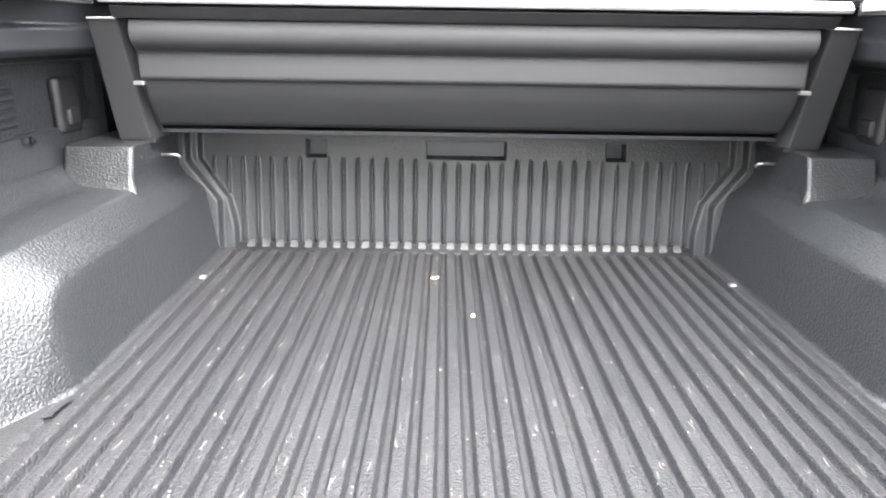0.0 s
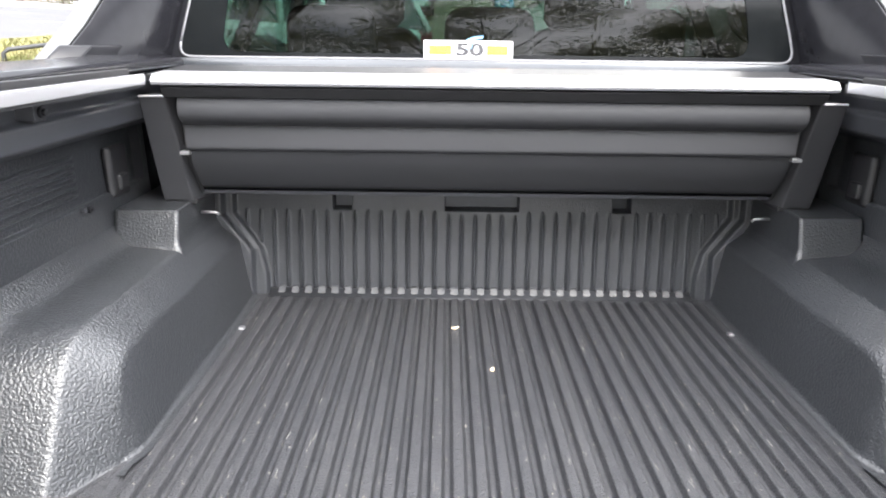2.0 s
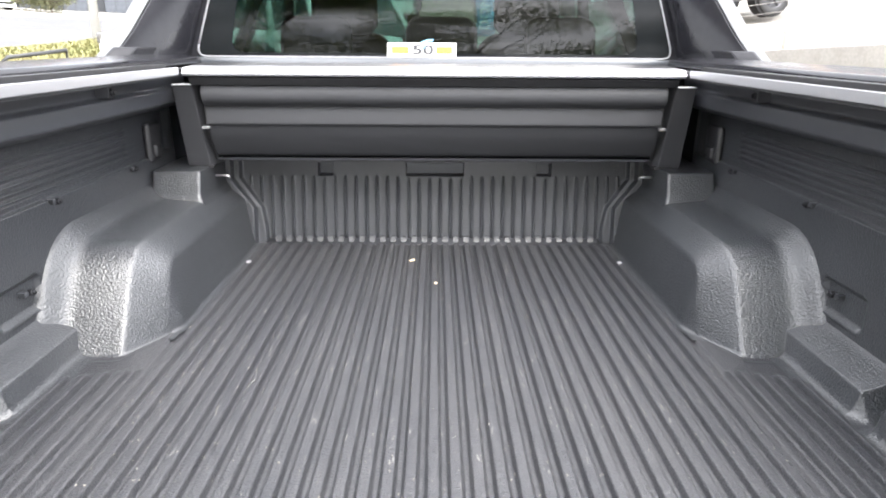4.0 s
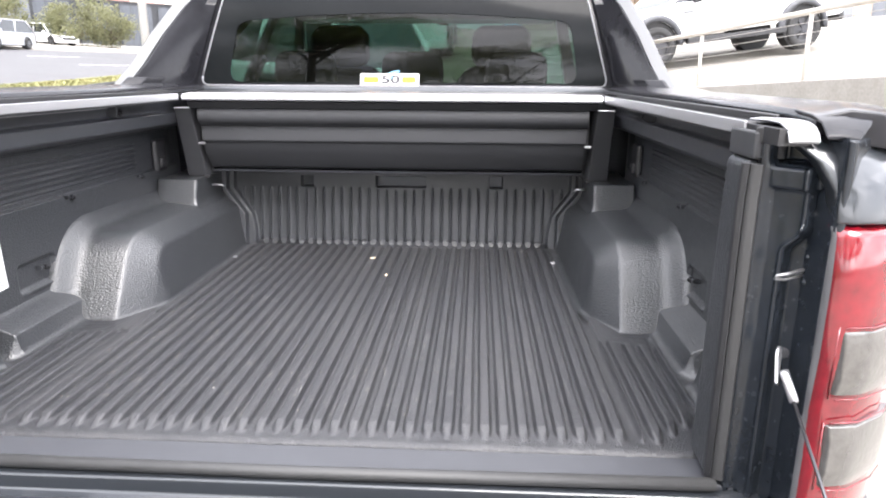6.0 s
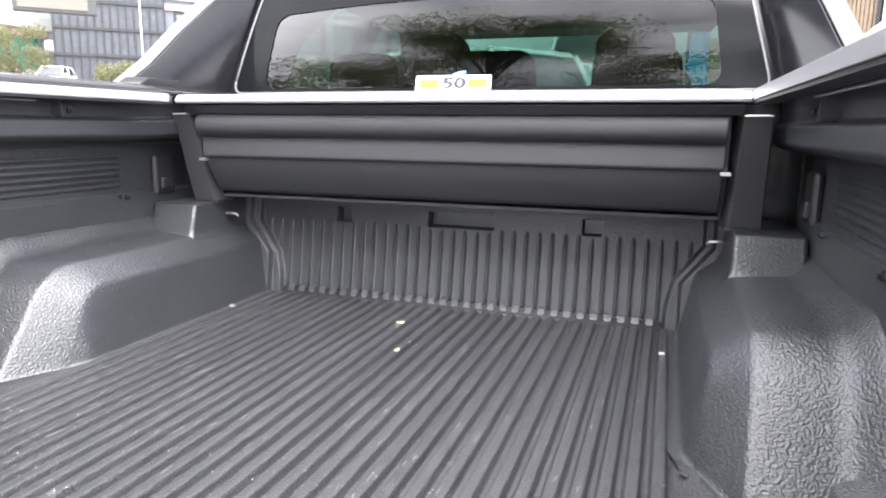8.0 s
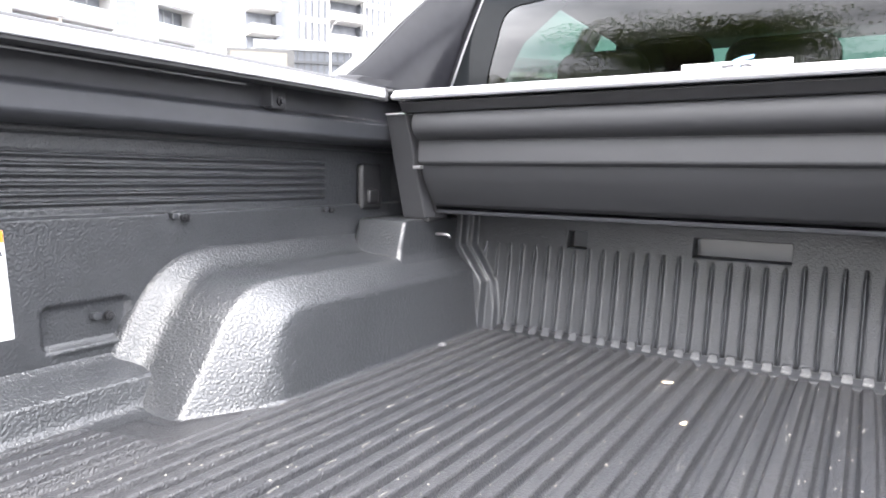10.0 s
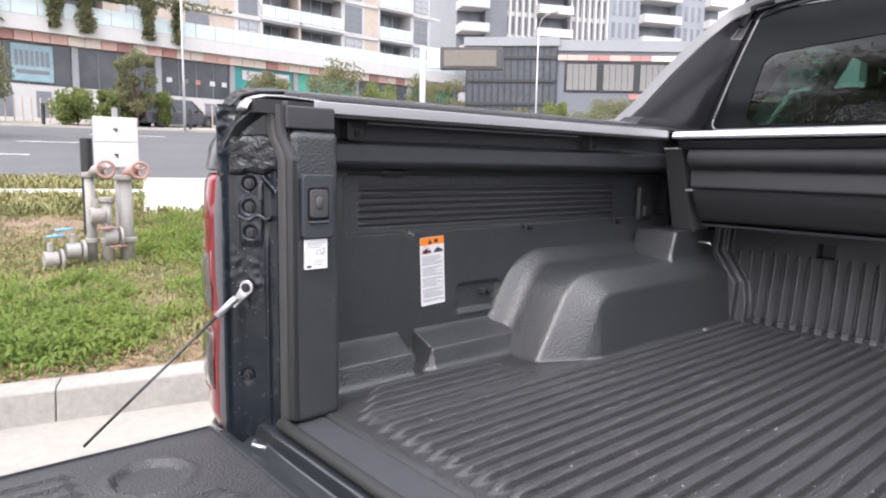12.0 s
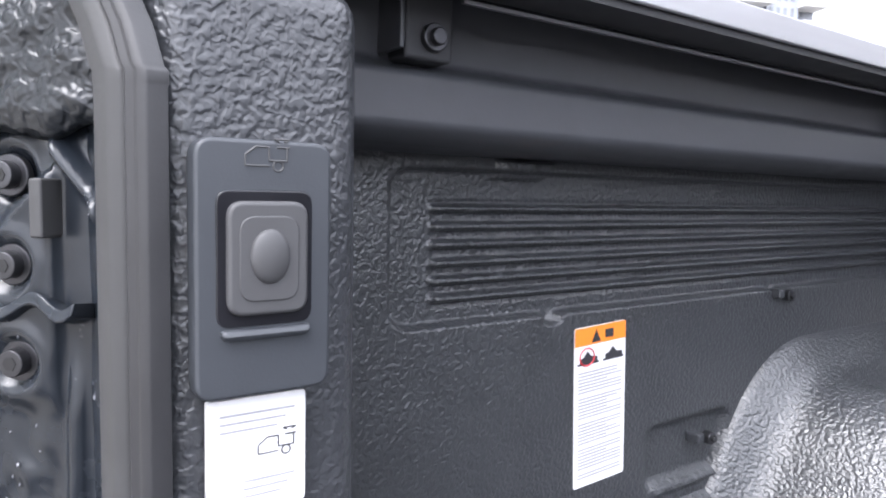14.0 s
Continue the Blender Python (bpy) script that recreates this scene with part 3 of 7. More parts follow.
    # clamps that hold the cover's rail
    for y in (-1.247, -0.52):
        bm = bm_new()
        box(bm, s * 0.728, s * 0.752, y - 0.017, y + 0.019, 1.338, 1.395)
        cl_ = part("clamp", bm, CANISTER, cover, "black rail clamp", bevel=0.003)
        bm = bm_new()
        box(bm, s * 0.722, s * 0.752, y - 0.024, y - 0.0205, 1.342, 1.392)
        part("clamp_plate", bm, STEEL_BLACK, cl_, bevel=0.001)
        bm = bm_new()
        disc(bm, (s * 0.726, y + 0.003, 1.352), (1, 0, 0), 0.009, 0.006, 20)
        disc(bm, (s * 0.722, y + 0.003, 1.352), (1, 0, 0), 0.0055, 0.008, 12)
        part("bolt", bm, BOLT, cl_, bevel=0.001)

# ---- roller cover ----
bm = bm_new()
can = [(-0.205, 1.362), (-0.222, 1.357), (-0.234, 1.347), (-0.240, 1.333), (-0.239, 1.318), (-0.231, 1.306), (-0.218, 1.298), (-0.206, 1.295), (-0.211, 1.289), (-0.2125, 1.270), (-0.2125, 1.248), (-0.208, 1.243),
       (-0.200, 1.242), (-0.199, 1.234), (-0.186, 1.205), (-0.150, 1.158), (-0.138, 1.149), (-0.01, 1.142), (-0.01, 1.372), (-0.15, 1.372)]
prism(bm, can, "x", -0.626, 0.626)
part("canister", bm, CANISTER, cover, "black rolled canister with two curved bands", bevel=0.004, seg=3)
bm = bm_new()
prism(bm, [(-0.238, 1.352), (-0.252, 1.372), (-0.24, 1.376), (-0.02, 1.378), (-0.02, 1.362), (-0.2, 1.352)], "x", -0.65, 0.65)
part("canister_lip", bm, BLACK, cover, bevel=0.002)
bm = bm_new()
prism(bm, [(-0.268, 1.384), (-0.264, 1.377), (-0.19, 1.381), (-0.19, 1.396), (-0.205, 1.400), (-0.255, 1.397)], "x", -0.66, 0.66)
part("leading_bar", bm, ALU, cover, "bright aluminium leading bar", bevel=0.002, seg=2)
bm = bm_new()
prism(bm, [(-0.188, 1.380), (-0.188, 1.393), (0.02, 1.402), (0.02, 1.380)], "x", -0.70, 0.70)
part("cover_lid", bm, BLACK, cover, bevel=0.002)
bm = bm_new()
prism(bm, [(-0.128, 1.133), (-0.130, 1.141), (-0.02, 1.140), (-0.02, 1.125)], "x", -0.632, 0.632)
part("lower_trim", bm, STEEL_BLACK, cover, bevel=0.001)
for s in (-1, 1):
    bm = bm_new()
    loft(bm, [[(s * x0, y0 + 0.045, z), (s * xm, y0, z), (s * x1, y0, z), (s * x1, y0 + 0.07, z), (s * x0, y0 + 0.07, z)] for x0, xm, x1, y0, z in
              ((0.630, 0.648, 0.712, -0.148, 1.120), (0.638, 0.653, 0.708, -0.222, 1.352))])
    post = part("post", bm, CANISTER, cover, "leaning black post", bevel=0.004, seg=2)
    bm = bm_new()
    box(bm, s * 0.654, s * 0.706, -0.2245, -0.2175, 1.350, 1.3535)
    part("post_cap", bm, ALU, post, "thin bright cap", bevel=0.001)
    bm = bm_new()
    box(bm, s * 0.640, s * 0.710, -0.145, -0.085, 1.112, 1.122)
    part("post_foot", bm, BLACK, post, bevel=0.002)
    bm = bm_new()
    prism(bm, [(-0.196, 1.24), (-0.130, 1.136), (-0.03, 1.128), (-0.03, 1.36), (-0.2, 1.36)], "x", s * 0.6265, s * 0.634)
    part("end_plate", bm, BLACK, cover, bevel=0.001)
    bm = bm_new()
    box(bm, s * 0.620, s * 0.640, -0.212, -0.190, 1.233, 1.240)
    part("end_clip", bm, CHROME, cover, "small bright clip", bevel=0.001)
    # aluminium rail
    bm = bm_new()
    box(bm, s * 0.660, s * 0.6645, -1.375, -0.285, 1.379, 1.399)
    part("rail", bm, ALU_RAIL, cover, "bright aluminium side rail", bevel=0.0015)
    bm = bm_new()
    box(bm, s * 0.6645, s * 0.704, -1.48, -0.27, 1.374, 1.3955)
    part("rail_channel", bm, BLACK, cover)
    bm = bm_new()
    path = [(-0.26, 1.399), (-1.34, 1.4005), (-1.38, 1.4005)]
    loft(bm, [[(s * 0.700, y, z - 0.012), (s * 0.700, y, z + 0.007), (s * 0.706, y, z + 0.008), (s * 0.706, y, z - 0.012)] for y, z in path])
    part("rail_top", bm, BLACK, cover, "black rail lip", bevel=0.001)
    bm = bm_new()
    path = [(-1.355, 1.4015), (-1.42, 1.404), (-1.455, 1.403), (-1.474, 1.398), (-1.485, 1.390), (-1.490, 1.380)]
    loft(bm, [[(s * 0.674, y + 0.002, z - 0.0025), (s * 0.674, y, z), (s * 0.690, y - 0.001, z + 0.002), (s * 0.713, y, z + 0.001), (s * 0.713, y + 0.002, z - 0.0025)] for y, z in path])
    part("rail_end_plate", bm, ALU_RAIL, cover, "bright curved end plate", bevel=0.0015)
    bm = bm_new()
    box(bm, s * 0.655, s * 0.70, -1.43, -1.338, 1.350, 1.388)
    part("rail_end", bm, CANISTER, cover, "black rail end block", bevel=0.004)
    bm = bm_new()
    box(bm, s * 0.7005, s * 0.7035, -1.24, -0.62, 1.3685, 1.3708)
    part("rail_lip", bm, ALU_DULL, cover, "thin bright lip below the rail")
    # flap latch under the rail
    bm = bm_new()
    box(bm, s * 0.789, s * 0.81, -0.205, -0.125, 1.135, 1.245)
    latch = part("latch", bm, BLACK, cover, "moulded latch cover", bevel=0.012, seg=3)
    bm = bm_new()
    box(bm, s * 0.780, s * 0.795, -0.188, -0.150, 1.150, 1.185)
    part("latch_knob", bm, BLACK, latch, bevel=0.006, seg=2)

# ---- truck body round the bed ----
JAMB_BOLTS = ((0.68, 1.306), (0.54, 1.259), (0.54, 1.220), (0.52, 1.177), (0.62, 0.927))
LAMP_PLAN = [(0.737, -1.512), (0.762, -1.517), (0.80, -1.510), (0.85, -1.478), (0.896, -1.428), (0.922, -1.37)]


def plan_ring(s, pts, z, grow=0.0, inset=0.03):
    out = [(s * (x + grow * 0.5), y - grow, z) for x, y in pts]
    back = [(s * max(x - inset, min(x, 0.748)), y + inset, z) for x, y in pts[::-1]]
    return out + back


for s in (-1, 1):
    # rounded cap along the top of the side
    bm = bm_new()
    cap = [(0.715, 1.385), (0.715, 1.410), (0.724, 1.418), (0.79, 1.427), (0.86, 1.422), (0.905, 1.403), (0.925, 1.385)]
    rings = []
    for y, dz, w in ((0.06, 0, 1), (-0.3, 0, 1), (-1.30, 0, 1), (-1.38, -0.001, 0.88), (-1.44, -0.004, 0.72), (-1.462, -0.008, 0.60)):
        rings.append([(s * (0.715 + (x - 0.715) * w), y, z + dz if i else 1.389 + dz) for i, (x, z) in enumerate(cap)] + [(s * (0.722 + 0.178 * w), y, 1.375 + dz)])
    loft(bm, rings)
    part("side_cap", bm, GLOSS_BLACK, truck, "black plastic bed-side cap", bevel=0.003, seg=2, angle=25)
    # outer side skin
    bm = bm_new()
    side = [(0.90, 1.386), (0.924, 1.384), (0.934, 1.33), (0.938, 1.15), (0.925, 1.0), (0.93, 0.85), (0.915, 0.62), (0.87, 0.60), (0.87, 1.386)]
    prism(bm, [(s * x, z) for x, z in side], "y", -1.372, 0.10)
    part("bed_side", bm, PAINT, truck, "dark metallic bed side", bevel=0.012, seg=3)
    # rear corner above the lamp
    bm = bm_new()
    up = []
    for z, k in ((1.279, 0), (1.32, 0.006), (1.355, 0.024), (1.385, 0.055)):
        up.append(plan_ring(s, [(x - k, y + k * 0.8) for x, y in LAMP_PLAN], z))
    loft(bm, up)
    part("rear_corner", bm, PAINT, truck, "dark metallic rear corner", bevel=0.004, seg=2, angle=50)
    bm = bm_new()
    loft(bm, [plan_ring(s, LAMP_PLAN, z) for z in (0.60, 0.828)])
    part("rear_corner", bm, PAINT, truck, bevel=0.004, seg=2, angle=50)
    # tail lamp
    bm = bm_new()
    levels = [(0.832, -0.004), (0.86, 0.004), (0.95, 0.004), (1.02, 0.0), (1.1, 0.006), (1.2, 0.006), (1.262, 0.002), (1.275, -0.006)]
    loft(bm, [plan_ring(s, LAMP_PLAN, z, g) for z, g in levels])
    lamp = part("tail_lamp", bm, RED_LENS, truck, "red and clear tail lamp", smooth=True)
    for z0, z1 in ((1.045, 1.138), (0.905, 1.000)):
        pts = [(0.760, -1.5165), (0.782, -1.5135), (0.80, -1.510), (0.85, -1.478), (0.882, -1.444)]
        bm = bm_new()
        zz = lin(z0, z1, 5)
        loft(bm, [plan_ring(s, pts, z, 0.0115 - (0.004 if i in (0, 4) else 0), 0.004) for i, z in enumerate(zz)])
        part("clear_window", bm, CLEAR_LENS, lamp, "clear ribbed lamp window", bevel=0.003, seg=2, angle=50)
        bm = bm_new()
        for z in (z0 - 0.005, z1 + 0.005):
            tube(bm, [(s * (x + 0.004), y - 0.0075, z) for x, y in pts], 0.0012, 6)
        tube(bm, [(s * 0.757, -1.521, z) for z in (z0 - 0.005, z1 + 0.005)], 0.0012, 6)
        part("window_rim", bm, RED_LENS, lamp, smooth=True)
    bm = bm_new()
    loft(bm, [[(s * 0.7335, -1.509, z), (s * 0.7335, -1.5105 - g, z), (s * 0.737, -1.5155 - g, z), (s * 0.739, -1.509, z)] for z, g in levels])
    part("lamp_trim", bm, LAMP_EDGE, lamp, "grey edge trim", bevel=0.001)
    # jamb between seal and lamp: a pressed, painted face with wells, folds and sealed seams
    bm = bm_new()
    ring = [(0.664, -1.430), (0.700, -1.446), (0.735, -1.485), (0.738, -1.511), (0.748, -1.5115), (0.80, -1.45), (0.80, -1.36), (0.67, -1.40)]
    if s > 0:
        ring[1:3] = [(0.690, -1.405), (0.728, -1.425), (0.733, -1.480)]
    loft(bm, [[(s * x, y, z) for x, y in ring] for z in (0.66, 0.9, 1.1, 1.30, 1.385)])
    part("jamb_core", bm, JAMB, truck, bevel=0.004, seg=2, angle=20)

    def jamb_at(u, z, h):
        return Vector((s * (0.668 + 0.068 * u - 0.745 * h), -1.436 - 0.076 * u - 0.667 * h, z))

    def jamb_h(u, z):
        h = -0.013 * smooth01(u, 0.0, 0.14) + 0.004 * smooth01(u, 0.62, 0.80) + 0.009 * smooth01(u, 0.84, 1.0)
        for u0, z0 in JAMB_BOLTS if s < 0 else ():
            q = math.hypot((u - u0) * 0.102, z - z0)
            h += -0.0045 * (1 - smooth01(q, 0.008, 0.013)) + 0.0012 * smooth01(q, 0.011, 0.014) * (1 - smooth01(q, 0.015, 0.02))
        if s > 0:
            shut = smooth01(u, 0.05, 0.14) * (1 - smooth01(u, 0.80, 0.90))
            line = 0.36 + 0.24 * smooth01(z, 1.225, 1.262)
            h -= 0.020 * shut * smooth01(u, line - 0.01, line + 0.05)
            h += 0.004 * shut * (1 - smooth01(abs(u - line + 0.03) * 0.102, 0.001, 0.005))
            h -= 0.026 * shut * smooth01(z, 1.345, 1.352)
            h += 0.008 * shut * smooth01(z, 1.312, 1.316) * (1 - smooth01(z, 1.341, 1.347))
            for u0, z0 in ((0.66, 1.282), (0.60, 1.262), (0.62, 1.222), (0.62, 1.186)):
                q = math.hypot((u - u0) * 0.102, z - z0)
                h += 0.007 * (1 - smooth01(q, 0.003, 0.007))
            return h + 0.0012 * noise.noise(Vector((u * 6, z * 30, 3.0)))
        edge = 1.262 - 0.095 * (u - 0.36) - z
        h += 0.0055 * smooth01(edge, 0.0, 0.004) * smooth01(z, 1.150, 1.166) * smooth01(u, 0.30, 0.34) * (1 - smooth01(u, 0.66, 0.74))
        q = abs((z - 1.246) - 0.115 * (u - 0.08)) / 1.3
        h += 0.011 * (1 - smooth01(q, 0.001, 0.0075)) * smooth01(u, 0.02, 0.07) * (1 - smooth01(u, 0.28, 0.36))
        low = 1 - smooth01(z, 1.15, 1.19)
        h += low * (0.0045 * (1 - smooth01(abs(u - 0.26) * 0.102, 0.001, 0.006)) + 0.0035 * smooth01(u, 0.88, 0.92) * (1 - smooth01(u, 0.95, 0.99)))
        h += 0.0040 * smooth01(z, 1.296, 1.31) * smooth01(u, 0.45, 0.6) * (0.6 + 1.6 * noise.noise(Vector((u * 7, z * 90, s))))
        near = math.exp(-((u - 0.55) ** 2 / 0.12 + (z - 1.10) ** 2 / 0.0022))
        h += 0.004 * near * noise.noise(Vector((u * 9, z * 75, 4.0)))
        return h + 0.0009 * noise.noise(Vector((u * 5, z * 22, 9.0)))

    bm = bm_new()
    grid(bm, lin(-0.03, 1.0, 62), lin(0.66, 1.02, 50) + lin(1.026, 1.388, 122), lambda u, z: jamb_at(u, z, jamb_h(u, z)))
    part("jamb", bm, JAMB, truck, "dark painted pressed tailgate jamb", smooth=True)
    if s < 0:
        bm = bm_new()

        def lump(u, v):
            edge = min(1.0, 7 * min(u, 1 - u, v, 1 - v)) ** 0.5
            h = -0.0075 + 0.0065 * edge + 0.0026 * noise.noise(Vector((u * 6, v * 5, 2.0))) * edge - 0.004 * math.exp(-((u - 0.74) ** 2 + (v - 0.42) ** 2) / 0.006)
            w = 0.02 + 0.84 * u + 0.03 * noise.noise(Vector((v * 4, u, 6.0)))
            return jamb_at(w, 1.280 + 0.060 * v + 0.006 * noise.noise(Vector((u * 4, 1.0, v * 2))) - 0.006 * u, h)

        grid(bm, lin(0, 1, 40), lin(0, 1, 34), lump)
        part("sealer_patch", bm, SEALER, truck, "wrinkled glossy sealer patch", smooth=True, solid=0.004)
        # wavy catch plate between the bolts
        bm = bm_new()
        rows_ = []
        for u in lin(0.16, 0.70, 20):
            wz = 0.0035 * math.sin(u * 20) - 0.004 * u
            rows_.append([jamb_at(u, 1.206 + wz, -0.012), jamb_at(u, 1.208 + wz, -0.001 + 0.003 * math.sin(u * 11)), jamb_at(u, 1.2025 + wz, 0.001 + 0.003 * math.sin(u * 11)), jamb_at(u, 1.199 + wz, -0.012)])
        loft(bm, rows_)
        part("catch_plate", bm, JAMB, truck, "wavy pressed catch plate", bevel=0.001, seg=2)
        bm = bm_new()
        loft(bm, [[jamb_at(0.30, z, -0.012), jamb_at(0.30, z, 0.001), jamb_at(0.36, z, 0.001), jamb_at(0.36, z, -0.012)] for z in (1.233, 1.258)])
        part("stop_pin", bm, RUBBER, truck, "small upright stop pin", bevel=0.0012, seg=2)
        # dried drops on the jamb
        bm = bm_new()
        rnd = random.Random(77)
        for _ in range(64):
            u = rnd.uniform(0.08, 0.9)
            z = rnd.uniform(0.78, 1.38) if rnd.random() < 0.6 else rnd.gauss(1.09, 0.04)
            r = rnd.uniform(0.0004, 0.0012)
            bmesh.ops.create_icosphere(bm, subdivisions=1, radius=r, matrix=Matrix.Translation(jamb_at(u, z, jamb_h(u, z) + 0.0002)) @ Matrix.Diagonal((1, 0.8, rnd.uniform(1, 1.7), 1)))
        tagged(part("dried_drops", bm, LAMP_TRIM, truck, smooth=True), label="pale dried water drops", kind="stuff")
    bm = bm_new()
    loft(bm, [[(s * x0, y, z - 0.004), (s * x0, y, z), (s * (x0 + x1) / 2, y, z + 0.003), (s * x1, y - 0.002, z - 0.002), (s * x1, y - 0.002, z - 0.006)] for x0, x1, y, z in
              ((0.716, 0.80, -1.40, 1.417), (0.716, 0.795, -1.45, 1.413), (0.716, 0.777, -1.478, 1.405), (0.717, 0.757, -1.496, 1.388))])
    part("cap_end", bm, GLOSS_BLACK, truck, "curved black cap end", bevel=0.002)
    bm = bm_new()
    prism(bm, [(s * 0.655, -1.425), (s * 0.688, -1.452), (s * 0.715, -1.460), (s * 0.715, -1.42)], "z", 1.372, 1.395)
    part("jamb_top", bm, BLACK, truck, bevel=0.003)
    # rubber seal: a flat band with a collar and a dark inner lip
    band = [(0.666, -1.430), (0.6675, -1.4385), (0.664, -1.4425), (0.655, -1.4385), (0.6515, -1.434), (0.6515, -1.425)]
    lip = [(0.6515, -1.424), (0.6508, -1.4325), (0.6480, -1.4335), (0.6462, -1.4300), (0.6445, -1.4300), (0.6425, -1.4265), (0.6430, -1.418)]
    bend = ((0.855, 0, 0, 1), (1.10, 0, 0, 1), (1.294, 0, 0, 1), (1.2955, 0.0, 0.0, 1.025), (1.300, 0.0, 0.0, 1.025), (1.302, 0.001, -0.001, 1), (1.318, 0.006, -0.004, 1), (1.334, 0.013, -0.009, 1), (1.350, 0.016, -0.011, 1), (1.388, 0.017, -0.012, 1))
    seal = None
    for nm, sec, m in (("seal", band, RUBBER), ("seal_lip", lip, BLACK)):
        bm = bm_new()
        loft(bm, [[(s * (0.659 + (x - 0.659) * g + dx), -1.434 + (y + 1.434) * g + dy, z) for x, y in sec] for z, dx, dy, g in (bend if s < 0 else bend[:3] + ((1.345, 0.002, 0.0, 1),))])
        if seal is None:
            seal = part(nm, bm, m, truck, "grey rubber door seal", bevel=0.0014, seg=2, angle=25)
        else:
            part(nm, bm, m, seal, bevel=0.0008, seg=1, angle=25)
    # socket bolts and striker
    for u, z in JAMB_BOLTS if s < 0 else ():
        r = 0.0062
        d = (jamb_at(u, z, 1) - jamb_at(u, z, 0)).normalized()
        c = jamb_at(u, z, -0.0125 if z < 1.28 else -0.010)
        bm = bm_new()
        disc(bm, c, d, r * 1.5, 0.004, 18)
        disc(bm, c + d * 0.0045, d, r, 0.006, 16)
        b_ = part("bolt", bm, BOLT, truck, "dark socket-headed jamb bolt", bevel=0.0006, seg=1)
        bm = bm_new()
        disc(bm, c + d * 0.0072, d, r * 0.52, 0.0012, 6)
        part("socket", bm, RUBBER_DARK, b_)
    if s > 0:
        bm = bm_new()
        tube(bm, [(s * 0.722, -1.476, 1.208), (s * 0.690, -1.500, 1.2085), (s * 0.676, -1.502, 1.2065), (s * 0.674, -1.502, 1.2025), (s * 0.688, -1.498, 1.2005), (s * 0.722, -1.474, 1.200)], 0.0022, 8)
        part("striker", bm, ALU_DULL, truck, "steel striker loop", smooth=True)
    # tailgate cable
    cable = None
    bm = bm_new()
    e, g = Vector((s * 0.703, -1.482, 1.085)), Vector((s * 0.722, -1.735, 0.866))
    d = (g - e).normalized()
    tube(bm, [e + d * 0.05, g], 0.0023, 8)
    cable = part("cable", bm, BOLT, truck, "thin dark tailgate stay cable", smooth=True)
    bm = bm_new()
    tube(bm, [e + d * 0.024, e + d * 0.030, e + d * 0.068], 0.0062, 12)
    part("ferrule", bm, CHROME, cable, "bright crimped ferrule", smooth=True)
    bm = bm_new()
    ax = Vector((-0.55 * s, -0.84, 0)) if s < 0 else Vector((0.80, -0.58, 0.12))     # the eye on the nearer stay hangs turned away
    ax.normalize()
    du = (d - ax * d.dot(ax)).normalized()
    dv = ax.cross(du)
    drop = [(0.0125 * math.cos(a), 0.0125 * math.sin(a)) for a in lin(math.radians(50), math.radians(310), 18)] + [(0.026, -0.0062), (0.034, -0.0050), (0.034, 0.0050), (0.026, 0.0062)]
    loft(bm, [[e + du * p + dv * q + ax * o + d * (0.4 * max(0.0, p - 0.012)) for p, q in drop] for o in (-0.002, 0.002)])
    part("eyelet", bm, CHROME, cable, "bright eyelet", bevel=0.001)
    bm = bm_new()
    if s > 0:
        e, ax = e + Vector((0.012, 0.012, 0.0)), Vector((-0.70, -0.71, 0))
    disc(bm, e + ax * 0.003, ax, 0.0080, 0.004, 18)
    disc(bm, e + ax * 0.005, ax, 0.0055, 0.004, 6)
    part("eye_bolt", bm, BOLT, cable, bevel=0.001)

# sill between the floor and the tailgate
bm = bm_new()
box(bm, -0.80, 0.80, -1.437, -1.362, 0.80, 0.8445)
part("sill_plate", bm, STEEL_BLACK, truck, "smooth dark sill plate", bevel=0.003)
bm = bm_new()
tube(bm, [(-0.652, -1.447, 0.853), (0, -1.447, 0.848), (0.652, -1.447, 0.853)], 0.0105, 8)
part("sill_seal", bm, RUBBER, truck, "black rubber sill seal", smooth=True)
bm = bm_new()
prism(bm, [(-1.44, 0.84), (-1.462, 0.838), (-1.468, 0.815), (-1.52, 0.80), (-1.52, 0.62), (-1.44, 0.62)], "x", -0.72, 0.72)
part("rear_sill", bm, PAINT, truck, "dark painted rear sill", bevel=0.004)
# tailgate, lowered flat
bm = bm_new()
box(bm, -0.728, 0.728, -2.035, -1.512, 0.795, 0.838)
gate = part("tailgate", bm, PAINT, truck, "lowered tailgate", bevel=0.008, seg=3)


def gate_z(x, y):
    front, back = -1.585, -1.975
    if abs(x) > 0.46:
        front = -1.585 - 0.55 * (abs(x) - 0.46) if abs(x) < 0.50 else -1.76
    h = min(1.0, max(0.0, (front - y) / 0.02)) * min(1.0, max(0.0, (y - back) / 0.02))
    if abs(x) > 0.668:
        h = 0.0
    z = 0.848 + 0.0115 * ridge(x, h)
    d = math.hypot(abs(x) - 0.60, y + 1.675)
    z -= 0.008 * (1 - smooth01(d, 0.046, 0.054))
    z += 0.003 * (smooth01(d, 0.046, 0.054) - smooth01(d, 0.056, 0.068))
    return z


